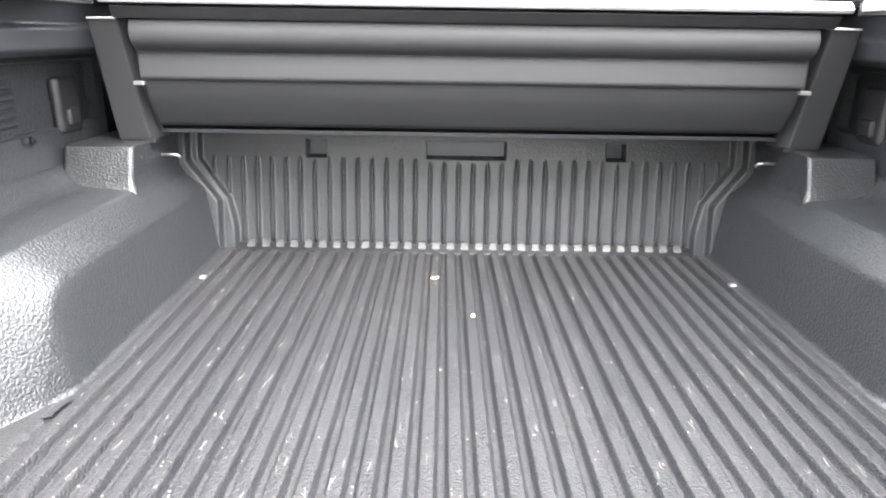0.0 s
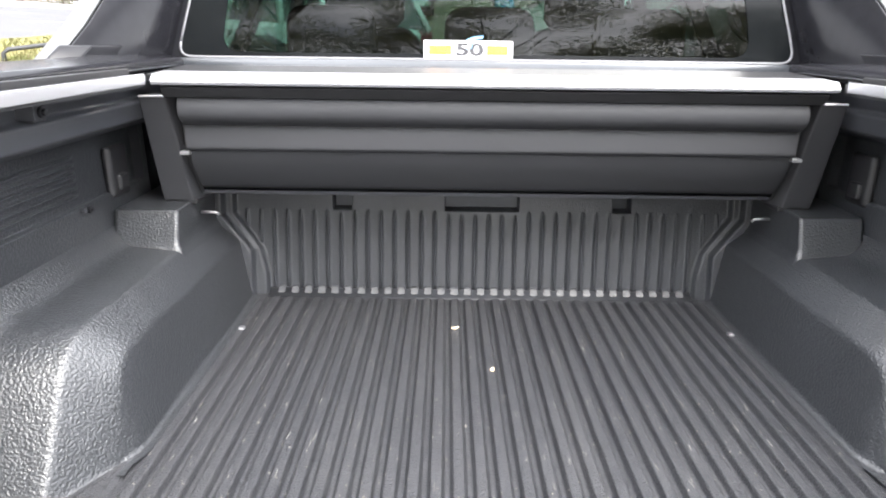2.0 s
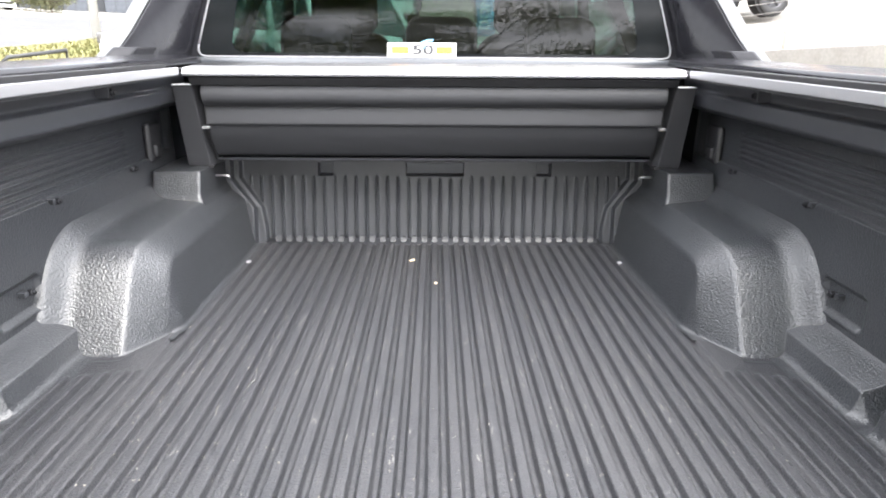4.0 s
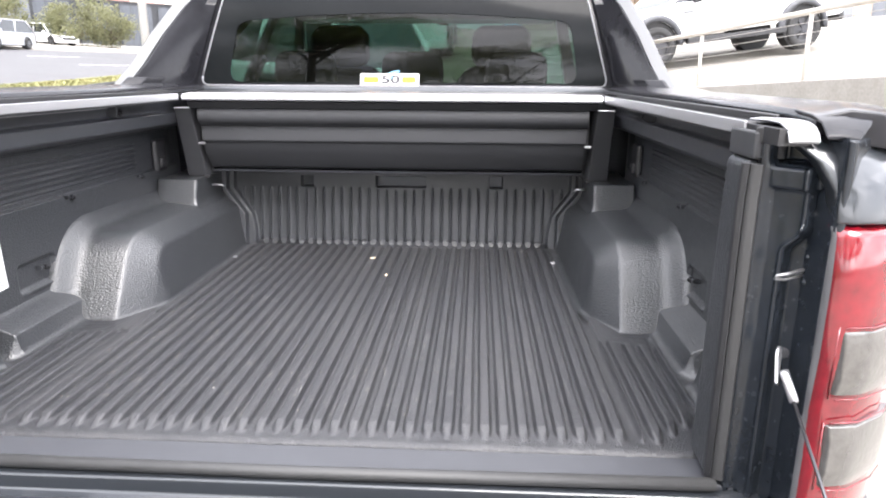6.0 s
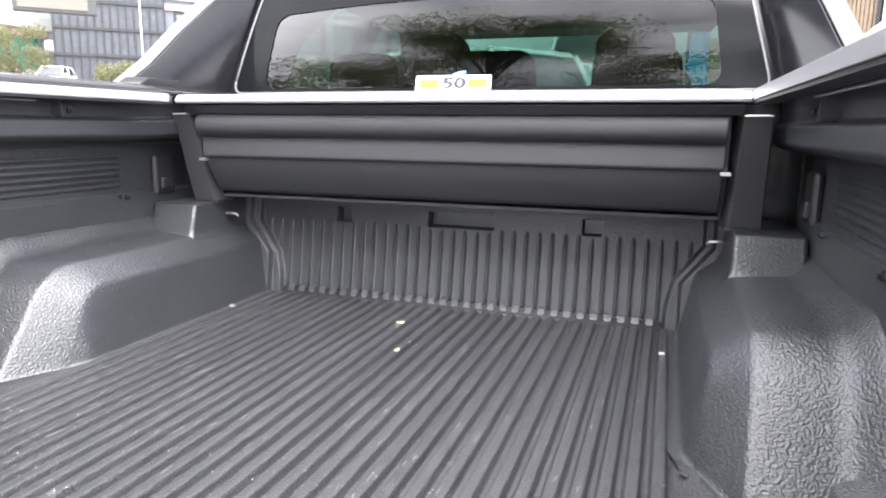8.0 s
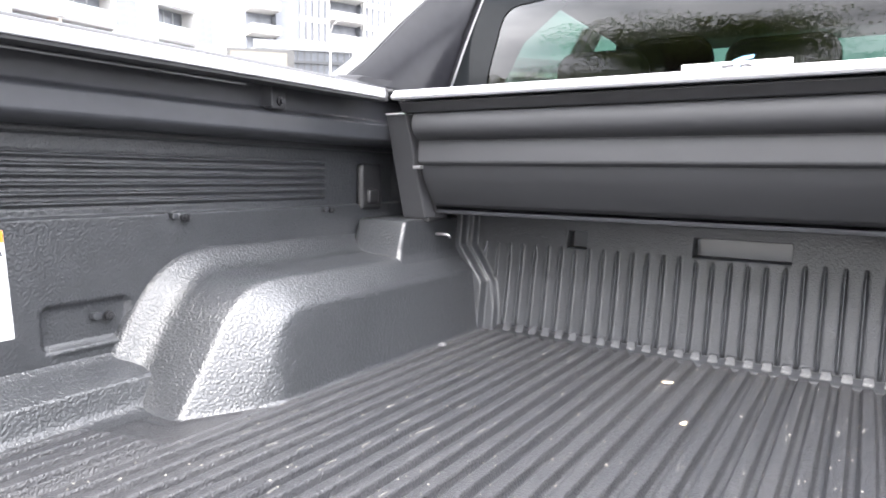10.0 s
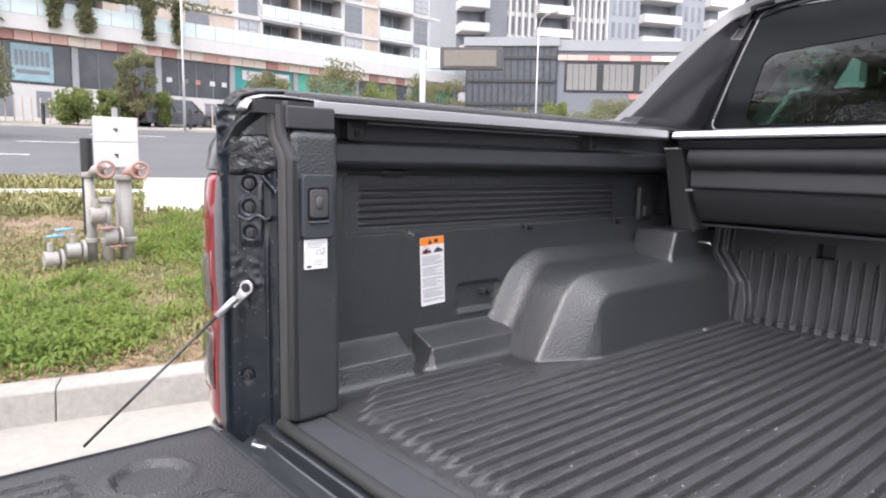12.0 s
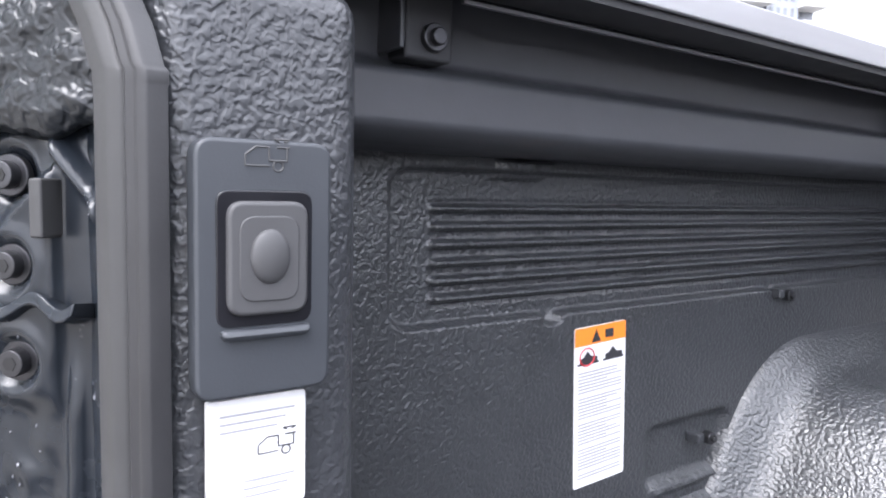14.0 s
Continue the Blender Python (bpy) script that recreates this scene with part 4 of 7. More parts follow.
bm = bm_new()
grid(bm, sorted([(k + 0.5) * PITCH + o for k in range(-22, 22) for o in (-0.0130, -0.0104, -0.0084, -0.0048, 0.0048, 0.0084, 0.0104, 0.0130)]), lin(-1.545, -2.02, 74), lambda x, y: (x, y, gate_z(x, y)))
part("gate_liner", bm, LINER_FLOOR, gate, "ribbed black tailgate liner with a cup recess", bevel=0.0012, seg=1, angle=25)
bm = bm_new()
for s in (-1, 1):
    prism(bm, [(s * 0.723, 0.845), (s * 0.723, 0.8515), (s * 0.72, 0.8515), (s * 0.72, 0.845)], "y", -2.02, -1.545)
box(bm, -0.723, 0.723, -1.546, -1.542, 0.842, 0.8515)
part("liner_edge", bm, LINER_FINE, gate)
for s in (-1, 1):
    bm = bm_new()
    tube(bm, [(s * 0.60, -1.50, 0.842), (s * 0.615, -1.515, 0.846), (s * 0.63, -1.505, 0.845)], 0.004, 6)
    part("hinge_pin", bm, CHROME, gate, "small bright hinge pin", smooth=True)
    bm = bm_new()
    disc(bm, (s * 0.665, -1.855, 0.851), (0, 0, 1), 0.012, 0.004, 14)
    disc(bm, (s * 0.655, -1.825, 0.851), (0, 0, 1), 0.012, 0.004, 14)
    part("plug", bm, BLACK, gate, smooth=False)

# ---- cab ----
def win_y(z):
    """The glass bows backwards as it rises."""
    return 0.083 + 0.164 * (z - 1.44) + 0.33 * (z - 1.44) ** 2


def trapezoid(half0, z0, half1, z1, r, n=6):
    """A rounded four-sided outline in x and z."""
    cs = [(-half0, z0), (half0, z0), (half1, z1), (-half1, z1)]
    out = []
    for i, c in enumerate(cs):
        p, q = Vector(cs[i - 1]), Vector(cs[(i + 1) % 4])
        c = Vector(c)
        a, b = c + (p - c).normalized() * r, c + (q - c).normalized() * r
        for k in range(n + 1):
            t = k / n
            out.append((1 - t) ** 2 * a + 2 * t * (1 - t) * c + t * t * b)
    return out


def dense(pts, n=6, k=8, bow=0.0):
    """The outline with k more points on each straight side; the upper edge may sag towards its ends."""
    out = []
    for i, p in enumerate(pts):
        out.append(p)
        if i % (n + 1) == n:
            q = pts[(i + 1) % len(pts)]
            out += [p.lerp(q, j / (k + 1)) for j in range(1, k + 1)]
    return [Vector((p.x, p.y - bow * (p.x / 0.6) ** 2 * smooth01(p.y, 1.45, 1.64))) for p in out]


outer = dense(trapezoid(0.735, 1.418, 0.64, 1.785, 0.035))
clear = dense(trapezoid(0.628, 1.430, 0.600, 1.672, 0.045), bow=0.03)
bm = bm_new()
rings = []
for t in lin(0.0, 1.0, 9):
    mid = [p.lerp(q, t) for p, q in zip(outer, clear)]
    rings.append([(p.x, win_y(p.y) - 0.001 * t, p.y) for p in mid])
loft(bm, rings, cap=False)
part("window_border", bm, FRIT, truck, "gloss black glass border", smooth=True)
bm = bm_new()
grid(bm, lin(-0.66, 0.66, 9), lin(1.422, 1.69, 25), lambda x, z: (x, win_y(z) + 0.002, z))
pane = part("rear_window", bm, WINDOW, truck, "tinted rear window", fix=False, smooth=True)
pane.visible_shadow = False
bm = bm_new()
tube(bm, [(p.x, win_y(p.y) - 0.002, p.y) for p in outer + outer[:1]], 0.0028, 6)
part("window_seal", bm, LAMP_TRIM, truck, "thin bright window seal line", smooth=True)
# back wall of the cab round the window
bm = bm_new()
big = dense(trapezoid(0.86, 1.40, 0.70, 1.88, 0.02))
loft(bm, [[(p.x, win_y(p.y) + 0.004, p.y) for p in outer], [(p.x, win_y(p.y) + 0.012, p.y) for p in big], [(p.x, win_y(p.y) + 0.06, p.y) for p in big]], cap=False)
part("cab_back", bm, GLOSS_BLACK, truck, "dark painted cab back", bevel=0.003)
bm = bm_new()
prism(bm, [(0.075, 0.70), (0.075, 1.30), (0.03, 1.30), (0.03, 1.392), (0.056, 1.401), (0.067, 1.4165), (0.10, 1.4165), (0.10, 0.70)], "x", -0.86, 0.86)
part("cab_back_lower", bm, PAINT, truck, bevel=0.0025, seg=2)
bm = bm_new()
loft(bm, [[(-w, y, z0 - 0.01), (w, y, z0 - 0.01), (w - 0.06, y, z0 + 0.012), (w - 0.20, y, z1 - 0.012), (0, y, z1 + 0.012), (-w + 0.20, y, z1 - 0.012), (-w + 0.06, y, z0 + 0.012)] for w, y, z0, z1 in
          ((0.66, 0.24, 1.785, 1.825), (0.69, 0.6, 1.785, 1.845), (0.69, 1.1, 1.77, 1.825), (0.66, 1.38, 1.73, 1.765))])
part("roof", bm, PAINT, truck, "dark metallic roof", bevel=0.012, seg=3)
for s in (-1, 1):
    bm = bm_new()
    prism(bm, [(0.09, 0.50), (0.09, 1.41), (2.05, 1.33), (2.2, 0.50)], "x", s * 0.86, s * 0.93)
    part("door_skin", bm, PAINT, truck, "dark metallic door skin", bevel=0.02, seg=3)
    for y0, y1 in ((0.10, 0.24), (0.92, 1.02)):
        bm = bm_new()
        loft(bm, [[(s * x, y0 + k, z), (s * x, y1 + k, z), (s * (x - 0.05), y1 + k, z), (s * (x - 0.05), y0 + k, z)] for x, k, z in ((0.90, 0, 1.38), (0.725, 0.06, 1.765))])
        part("door_pillar", bm, GLOSS_BLACK, truck, bevel=0.006)
    bm = bm_new()
    loft(bm, [[(s * 0.90, 2.02, 1.30), (s * 0.90, 2.10, 1.30), (s * 0.85, 2.10, 1.30), (s * 0.85, 2.02, 1.30)],
              [(s * 0.71, 1.30, 1.80), (s * 0.71, 1.38, 1.80), (s * 0.66, 1.38, 1.80), (s * 0.66, 1.30, 1.80)]])
    part("front_pillar", bm, PAINT, truck, bevel=0.006)
    bm = bm_new()
    v = [bm.verts.new(p) for p in ((s * 0.885, 0.22, 1.40), (s * 0.885, 2.02, 1.33), (s * 0.705, 1.30, 1.76), (s * 0.705, 0.28, 1.775))]
    bm.faces.new(v)
    part("side_window", bm, SIDE_GLASS, truck, "green-tinted side window", fix=False).visible_shadow = False
    bm = bm_new()
    box(bm, s * 0.93, s * 1.10, 1.78, 1.86, 1.28, 1.46)
    part("door_mirror", bm, BLACK, truck, bevel=0.03, seg=3)
    bm = bm_new()
    tube(bm, [(s * 0.60, 2.1, 1.55), (s * 0.58, 2.02, 1.60), (s * 0.52, 1.98, 1.62)], 0.01, 6)
    part("wiper", bm, BLACK, truck, smooth=True)
bm = bm_new()
bm.faces.new([bm.verts.new(p) for p in ((-0.86, 2.08, 1.31), (0.86, 2.08, 1.31), (0.68, 1.34, 1.79), (-0.68, 1.34, 1.79))])
part("windscreen", bm, SIDE_GLASS, truck, "green-tinted windscreen", fix=False).visible_shadow = False
bm = bm_new()
loft(bm, [[(-w, y, 0.5), (w, y, 0.5), (w, y, z - 0.1), (w * 0.85, y, z), (-w * 0.85, y, z), (-w, y, z - 0.1)] for w, y, z in
          ((0.92, 2.05, 1.30), (0.92, 2.6, 1.25), (0.90, 3.1, 1.18), (0.84, 3.45, 1.05), (0.80, 3.5, 0.8))])
part("bonnet", bm, PAINT, truck, "dark metallic bonnet and front wings", bevel=0.03, seg=3)
bm = bm_new()
box(bm, -0.82, 0.82, 3.38, 3.60, 0.42, 0.78)
part("front_bumper", bm, BLACK, truck, bevel=0.05, seg=3)
bm = bm_new()
box(bm, -0.80, 0.80, -1.70, -1.52, 0.42, 0.58)
part("rear_bumper", bm, BLACK, truck, "black rear bumper", bevel=0.02, seg=3)
bm = bm_new()
box(bm, -0.5, 0.5, -1.45, 3.2, 0.36, 0.52)
box(bm, -0.86, 0.86, 0.1, 2.1, 0.40, 0.5)
part("chassis", bm, BLACK, truck)
for s in (-1, 1):
    bm = bm_new()
    loft(bm, [[(s * x, y0, z), (s * x, y1, z), (s * (x - 0.07), y1, z), (s * (x - 0.10), y0, z)] for x, y0, y1, z in ((0.86, 0.14, 0.46, 1.30), (0.84, 0.15, 0.42, 1.45), (0.77, 0.19, 0.46, 1.62), (0.69, 0.24, 0.60, 1.76))])
    part("quarter_trim", bm, FABRIC, truck, "dark inner quarter trim", bevel=0.015, seg=3)
bm = bm_new()
loft(bm, [[(-0.68, y, z), (0.68, y, z), (0.66, y, z + 0.03), (-0.66, y, z + 0.03)] for y, z in ((0.20, 1.735), (0.6, 1.755), (1.1, 1.745), (1.32, 1.735))])
part("headliner", bm, FABRIC, truck, "dark headliner", bevel=0.01)
bm = bm_new()
box(bm, -0.84, 0.84, 1.55, 2.05, 1.02, 1.27)
part("dashboard", bm, FABRIC, truck, "black dashboard", bevel=0.05, seg=3)
bm = bm_new()
hoop(bm, (0.40, 1.48, 1.24), (1, 0, 0), (0, -0.28, 0.96), 0.18, 0.014, 24)
part("steering_wheel", bm, BLACK, truck, smooth=True)
for x, w in ((-0.38, 0.25), (0.38, 0.25)):
    bm = bm_new()
    loft(bm, [[(x - w * k, y, z), (x + w * k, y, z), (x + w * k, y + 0.14, z), (x - w * k, y + 0.14, z)] for k, y, z in ((1, 1.02, 0.8), (1, 0.95, 1.1), (0.92, 0.88, 1.40), (0.6, 0.86, 1.50))])
    seat = part("front_seat", bm, FABRIC, truck, "black front seat back", bevel=0.04, seg=3)
    bm = bm_new()
    loft(bm, [[(x - k, 0.86, z), (x + k, 0.86, z), (x + k * 0.9, 0.97, z), (x - k * 0.9, 0.97, z)] for k, z in ((0.11, 1.49), (0.14, 1.53), (0.14, 1.64), (0.10, 1.68))])
    part("headrest", bm, FABRIC, seat, bevel=0.02, seg=3)
bm = bm_new()
loft(bm, [[(-0.72, y, z), (0.72, y, z), (0.72, y + 0.13, z), (-0.72, y + 0.13, z)] for y, z in ((0.42, 0.8), (0.36, 1.1), (0.28, 1.40))])
bench = part("rear_bench", bm, FABRIC, truck, "black rear bench back", bevel=0.04, seg=3)
for x in (-0.40, 0.02, 0.42):
    bm = bm_new()
    loft(bm, [[(x - k, 0.27, z), (x + k, 0.27, z), (x + k * 0.9, 0.36, z), (x - k * 0.9, 0.36, z)] for k, z in ((0.10, 1.40), (0.125, 1.43), (0.12, 1.52), (0.09, 1.545))])
    part("headrest", bm, FABRIC, bench, bevel=0.02, seg=3)


def wheel_parts(parent, x, y, z, r, w, s, rim=ALLOY):
    """A tyre with its rim and spokes."""
    bm = bm_new()
    prof = [(r * 0.62, -w / 2), (r * 0.92, -w / 2), (r, -w * 0.36), (r, w * 0.36), (r * 0.92, w / 2), (r * 0.62, w / 2)]
    n = 28
    rings = [[(x + q * 1, y + rr * math.cos(a), z + rr * math.sin(a)) for rr, q in prof] for a in (2 * math.pi * k / n for k in range(n))]
    loft(bm, rings + rings[:1], cap=False)
    wheel = part("wheel", bm, TYRE, parent, "wheel with black tyre", smooth=True)
    bm = bm_new()
    disc(bm, (x + s * w * 0.30, y, z), (1, 0, 0), r * 0.60, w * 0.08, 24)
    part("rim_back", bm, BLACK, wheel)
    bm = bm_new()
    for k in range(6):
        a = 2 * math.pi * k / 6
        boxm(bm, pose(x + s * w * 0.40, y + r * 0.32 * math.cos(a), z + r * 0.32 * math.sin(a), math.degrees(a)), w * 0.10, r * 0.56, r * 0.15)
    disc(bm, (x + s * w * 0.40, y, z), (1, 0, 0), r * 0.15, w * 0.14, 16)
    n = 28
    for a, b in ((k, k + 1) for k in range(n)):
        tube(bm, [(x + s * w * 0.42, y + r * 0.61 * math.cos(t * 2 * math.pi / n), z + r * 0.61 * math.sin(t * 2 * math.pi / n)) for t in (a, b)], r * 0.035, 5)
    part("rim", bm, rim, wheel, "alloy rim")
    return wheel


for s in (-1, 1):
    for y in (-0.42, 2.80):
        wheel_parts(truck, s * 0.79, y, 0.385, 0.385, 0.25, s)

# ---- sports bar ----
bar = thing("sports_bar", "black sports bar with silver outer edges and a red brake light", "sports bar")
LEG = [(-0.25, 0.06, 0.872, 0.775, 1.412), (-0.15, 0.08, 0.848, 0.752, 1.49), (-0.05, 0.10, 0.82, 0.722, 1.59), (0.06, 0.15, 0.775, 0.672, 1.70),
       (0.12, 0.20, 0.738, 0.635, 1.757), (0.165, 0.25, 0.68, 0.585, 1.80)]
for s in (-1, 1):
    bm = bm_new()
    rings = []
    for yr, yf, xo, xi, z in LEG:
        e = min(0.753 - 0.26 * (z - 1.418), xo - 0.045)
        rings.append([(s * (xo - 0.03), yr - 0.004, z), (s * (e + 0.03), yr + 0.05 + 0.3 * (win_y(z) - yr - 0.05), z), (s * e, win_y(z) - 0.010, z), (s * e, win_y(z) + 0.02, z), (s * (xo - 0.01), yf, z), (s * (xo - 0.01), yr + 0.03, z)])
    loft(bm, rings)
    part("bar_leg", bm, GLOSS_BLACK, bar, "satin black leg panel", bevel=0.008, seg=3, angle=25)
    bm = bm_new()
    loft(bm, [[(s * x, y, z) for x, z in ((0.676, 1.735), (0.735, 1.752), (0.707, 1.780), (0.663, 1.800), (0.60, 1.811), (0.60, 1.796), (0.645, 1.791), (0.664, 1.773))] for y in (0.148, 0.225)])
    part("bar_corner", bm, GLOSS_BLACK, bar, "rounded black corner panel", bevel=0.004, seg=2)
    bm = bm_new()
    rings = []
    for yr, yf, xo, z in ((-0.268, 0.06, 0.884, 1.402), (-0.255, 0.06, 0.880, 1.425), (-0.224, 0.07, 0.871, 1.447)):
        rings.append([(s * (xo - 0.03), yr - 0.006, z), (s * (xo - 0.075), yr + 0.03, z), (s * 0.757, 0.055, z), (s * 0.757, 0.09, z), (s * (xo - 0.004), yf, z), (s * (xo - 0.004), yr + 0.03, z)])
    loft(bm, rings)
    part("bar_foot", bm, GLOSS_BLACK, bar, "black foot shroud", bevel=0.004, seg=2, angle=25)
bm = bm_new()
top = [(-0.665, 0.004, -0.03), (-0.60, 0.012, 0.0), (-0.45, 0.016, 0.018), (-0.2, 0.02, 0.03), (0.0, 0.02, 0.033), (0.2, 0.02, 0.03), (0.45, 0.016, 0.018), (0.60, 0.012, 0.0), (0.665, 0.004, -0.03)]
loft(bm, [[(x, 0.155 + dy, 1.775 + dz), (x, 0.175 + dy, 1.815 + dz), (x, 0.26 + dy, 1.845 + dz), (x, 0.34 + dy, 1.835 + dz), (x, 0.30 + dy, 1.765 + dz)] for x, dy, dz in top])
part("bar_hoop", bm, GLOSS_BLACK, bar, "satin black top hoop", bevel=0.008, seg=3, angle=25)
bm = bm_new()
half = [(0.872, -0.262, 1.412), (0.849, -0.160, 1.49), (0.821, -0.060, 1.59), (0.776, 0.050, 1.70), (0.739, 0.110, 1.757), (0.712, 0.135, 1.784), (0.668, 0.155, 1.806), (0.60, 0.170, 1.822), (0.45, 0.176, 1.840), (0.2, 0.180, 1.852)]
arch = [Vector((-x, y, z)) for x, y, z in half] + [Vector((0, 0.180, 1.855))] + [Vector(q) for q in half[::-1]]
rings = []
for k, q in enumerate(arch):
    t = arch[min(k + 1, len(arch) - 1)] - arch[max(k - 1, 0)]
    n = Vector((-t.z, 0, t.x)).normalized()
    rings.append([q - n * 0.026 + Vector((0, -0.004, 0)), q + n * 0.009 + Vector((0, -0.008, 0)), q + n * 0.016 + Vector((0, 0.014, 0)), q + n * 0.010 + Vector((0, 0.10, 0)), q - n * 0.012 + Vector((0, 0.09, 0))])
loft(bm, rings)
part("bar_edge", bm, SILVER, bar, "silver painted outer edge", bevel=0.003, seg=2, angle=25)
bm = bm_new()
loft(bm, [[(x, 0.158 + dy, 1.783 + dz), (x, 0.168 + dy, 1.809 + dz), (x, 0.19 + dy, 1.809 + dz), (x, 0.19 + dy, 1.783 + dz)] for x, dy, dz in top[3:6] ] )
part("brake_light", bm, RED_LENS, bar, "red high brake light", bevel=0.003)
bm = bm_new()
tube(bm, [(x, 0.162 + dy, 1.797 + dz) for x, dy, dz in top[3:6]], 0.003, 6)
part("brake_light_line", bm, RED_LINE, bar, smooth=True)

# ---- switch, labels, sticker, crumbs ----
switch = thing("cover_switch", "grey push-button switch panel on the grained pillar", "switch")
SX = -0.6435
bm = bm_new()
prism(bm, [(p.x, p.y) for p in [Vector((-1.382 + q.x, 1.2225 + q.y)) for q in trapezoid(0.029, -0.0535, 0.029, 0.0535, 0.008)]], "x", SX - 0.006, SX + 0.007)
part("bezel", bm, SWITCH, switch, "dark grey bezel", bevel=0.002, seg=2)
bm = bm_new()
prism(bm, [(p.x, p.y) for p in [Vector((-1.3825 + q.x, 1.2225 + q.y)) for q in trapezoid(0.0205, -0.0235, 0.0205, 0.033, 0.006)]], "x", SX + 0.004, SX + 0.0076)
part("well", bm, GLOSS_BLACK, switch, bevel=0.001)
bm = bm_new()
prism(bm, [(-1.402, 1.1985), (-1.362, 1.1985), (-1.364, 1.1935), (-1.40, 1.1935)], "x", SX + 0.002, SX + 0.0105)
part("well_lip", bm, SWITCH, switch, bevel=0.003, seg=2)
bm = bm_new()
prism(bm, [(p.x, p.y) for p in [Vector((-1.382 + q.x, 1.2275 + q.y)) for q in trapezoid(0.0170, -0.0235, 0.0170, 0.0235, 0.007)]], "x", SX + 0.006, SX + 0.011)
key = part("key", bm, SWITCH_KEY, switch, "grey rubber key", bevel=0.002, seg=3)
bm = bm_new()
prism(bm, [(p.x, p.y) for p in [Vector((-1.382 + q.x, 1.2275 + q.y)) for q in trapezoid(0.0125, -0.0175, 0.0125, 0.0175, 0.007)]], "x", SX + 0.010, SX + 0.0117)
part("key_face", bm, SWITCH_KEY, key, bevel=0.0006)
bm = bm_new()
rings = [[(SX + 0.0115 + 0.0035 * math.cos(t), -1.382 + 0.0085 * math.sin(t) * math.cos(a), 1.2285 + 0.0115 * math.sin(t) * math.sin(a)) for a in (2 * math.pi * k / 20 for k in range(20))]
         for t in lin(math.pi / 2, 0.05, 6)]
loft(bm, rings)
part("key_dome", bm, SWITCH_KEY, key, smooth=True)


def pictogram(parent, y0, z0, k, material, x):
    """A small line drawing of a pickup with a double arrow over its bed."""
    bm = bm_new()
    lines = [((0, 3), (4, 6)), ((4, 6), (9, 6)), ((9, 6), (9, 1)), ((9, 1), (16, 1)), ((16, 1), (16, 6)), ((12, 6), (17, 6)), ((0, 3), (0, -1)), ((0, -1), (9, -1)), ((11, 9), (17, 9)), ((15, 8), (17, 9)), ((13, 8), (11, 9))]
    for a, b in lines:
        a, b = [Vector((x, y0 + k * p[0], z0 + k * p[1])) for p in (a, b)]
        tube(bm, [a, b], k * 0.35, 4)
    n = 10
    for j in range(n):
        t0, t1 = 2 * math.pi * j / n, 2 * math.pi * (j + 1) / n
        tube(bm, [(x, y0 + k * (12.5 + 2 * math.cos(t)), z0 + k * (-1 + 2 * math.sin(t))) for t in (t0, t1)], k * 0.35, 4)
    part("pictogram", bm, material, parent)


pictogram(switch, -1.391, 1.2665, 0.0011, SWITCH_KEY, SX + 0.0072)

ql = thing("white_instruction_label", "small white instruction label stuck below the switch", "label")
LX = -0.6428
bm = bm_new()
prism(bm, [(-1.3835 + p.x, 1.1415 + p.y) for p in trapezoid(0.0215, -0.0255, 0.0215, 0.0255, 0.002)], "x", LX - 0.004, LX)
part("sheet", bm, WHITE_PAPER, ql)
pictogram(ql, -1.3835, 1.142, 0.0010, INK, LX + 0.0003)
bm = bm_new()
for k in range(3):
    box(bm, LX, LX + 0.0003, -1.400, -1.367 - 0.004 * k, 1.1595 - 0.0035 * k, 1.1605 - 0.0035 * k)
for k in range(3):
    box(bm, LX, LX + 0.0003, -1.390, -1.367 - 0.003 * k, 1.1295 - 0.0035 * k, 1.1305 - 0.0035 * k)
tagged(part("small_print", bm, GREY_INK, ql), kind="stuff")
bm = bm_new()
loft(bm, [[(x, -1.397 + 0.005 * math.cos(a), 1.1205 + 0.0022 * math.sin(a)) for a in (2 * math.pi * k / 16 for k in range(16))] for x in (LX, LX + 0.0003)])
part("oval_mark", bm, INK, ql)

wl_ = thing("warning_label", "white loading warning label with an orange header on the side wall", "label")
WX = -0.7940
bm = bm_new()
prism(bm, [(-1.0055 + p.x, 1.057 + p.y) for p in trapezoid(0.0345, -0.0775, 0.0345, 0.0775, 0.003)], "x", WX - 0.001, WX)
part("sheet", bm, WHITE_PAPER, wl_)
bm = bm_new()
box(bm, WX, WX + 0.0004, -1.0395, -0.9715, 1.117, 1.134)
part("header", bm, ORANGE, wl_, "orange header band")
bm = bm_new()
prism(bm, [(-1.018, 1.119), (-1.006, 1.119), (-1.012, 1.131)], "x", WX + 0.0004, WX + 0.0008)
box(bm, WX + 0.0004, WX + 0.0008, -1.000, -0.989, 1.121, 1.129)
part("header_symbols", bm, INK, wl_)
bm = bm_new()
for y0, k in ((-1.036, 1.0), (-1.002, 1.0)):
    box(bm, WX, WX + 0.0004, y0, y0 + 0.028, 1.0985, 1.1005)
    prism(bm, [(y0 + 0.003, 1.1005), (y0 + 0.026, 1.1005), (y0 + 0.026, 1.105), (y0 + 0.018, 1.106), (y0 + 0.013, 1.111), (y0 + 0.008, 1.106), (y0 + 0.003, 1.105)], "x", WX, WX + 0.0004)
part("warning_drawings", bm, INK, wl_, "black truck drawings")
bm = bm_new()
for k in range(14):
    a = 2 * math.pi * k / 14
    b = 2 * math.pi * (k + 1) / 14
    tube(bm, [(WX + 0.0006, -1.024 + 0.0095 * math.cos(t), 1.106 + 0.0085 * math.sin(t)) for t in (a, b)], 0.0007, 4)
part("prohibition_ring", bm, RED_INK, wl_)
bm = bm_new()
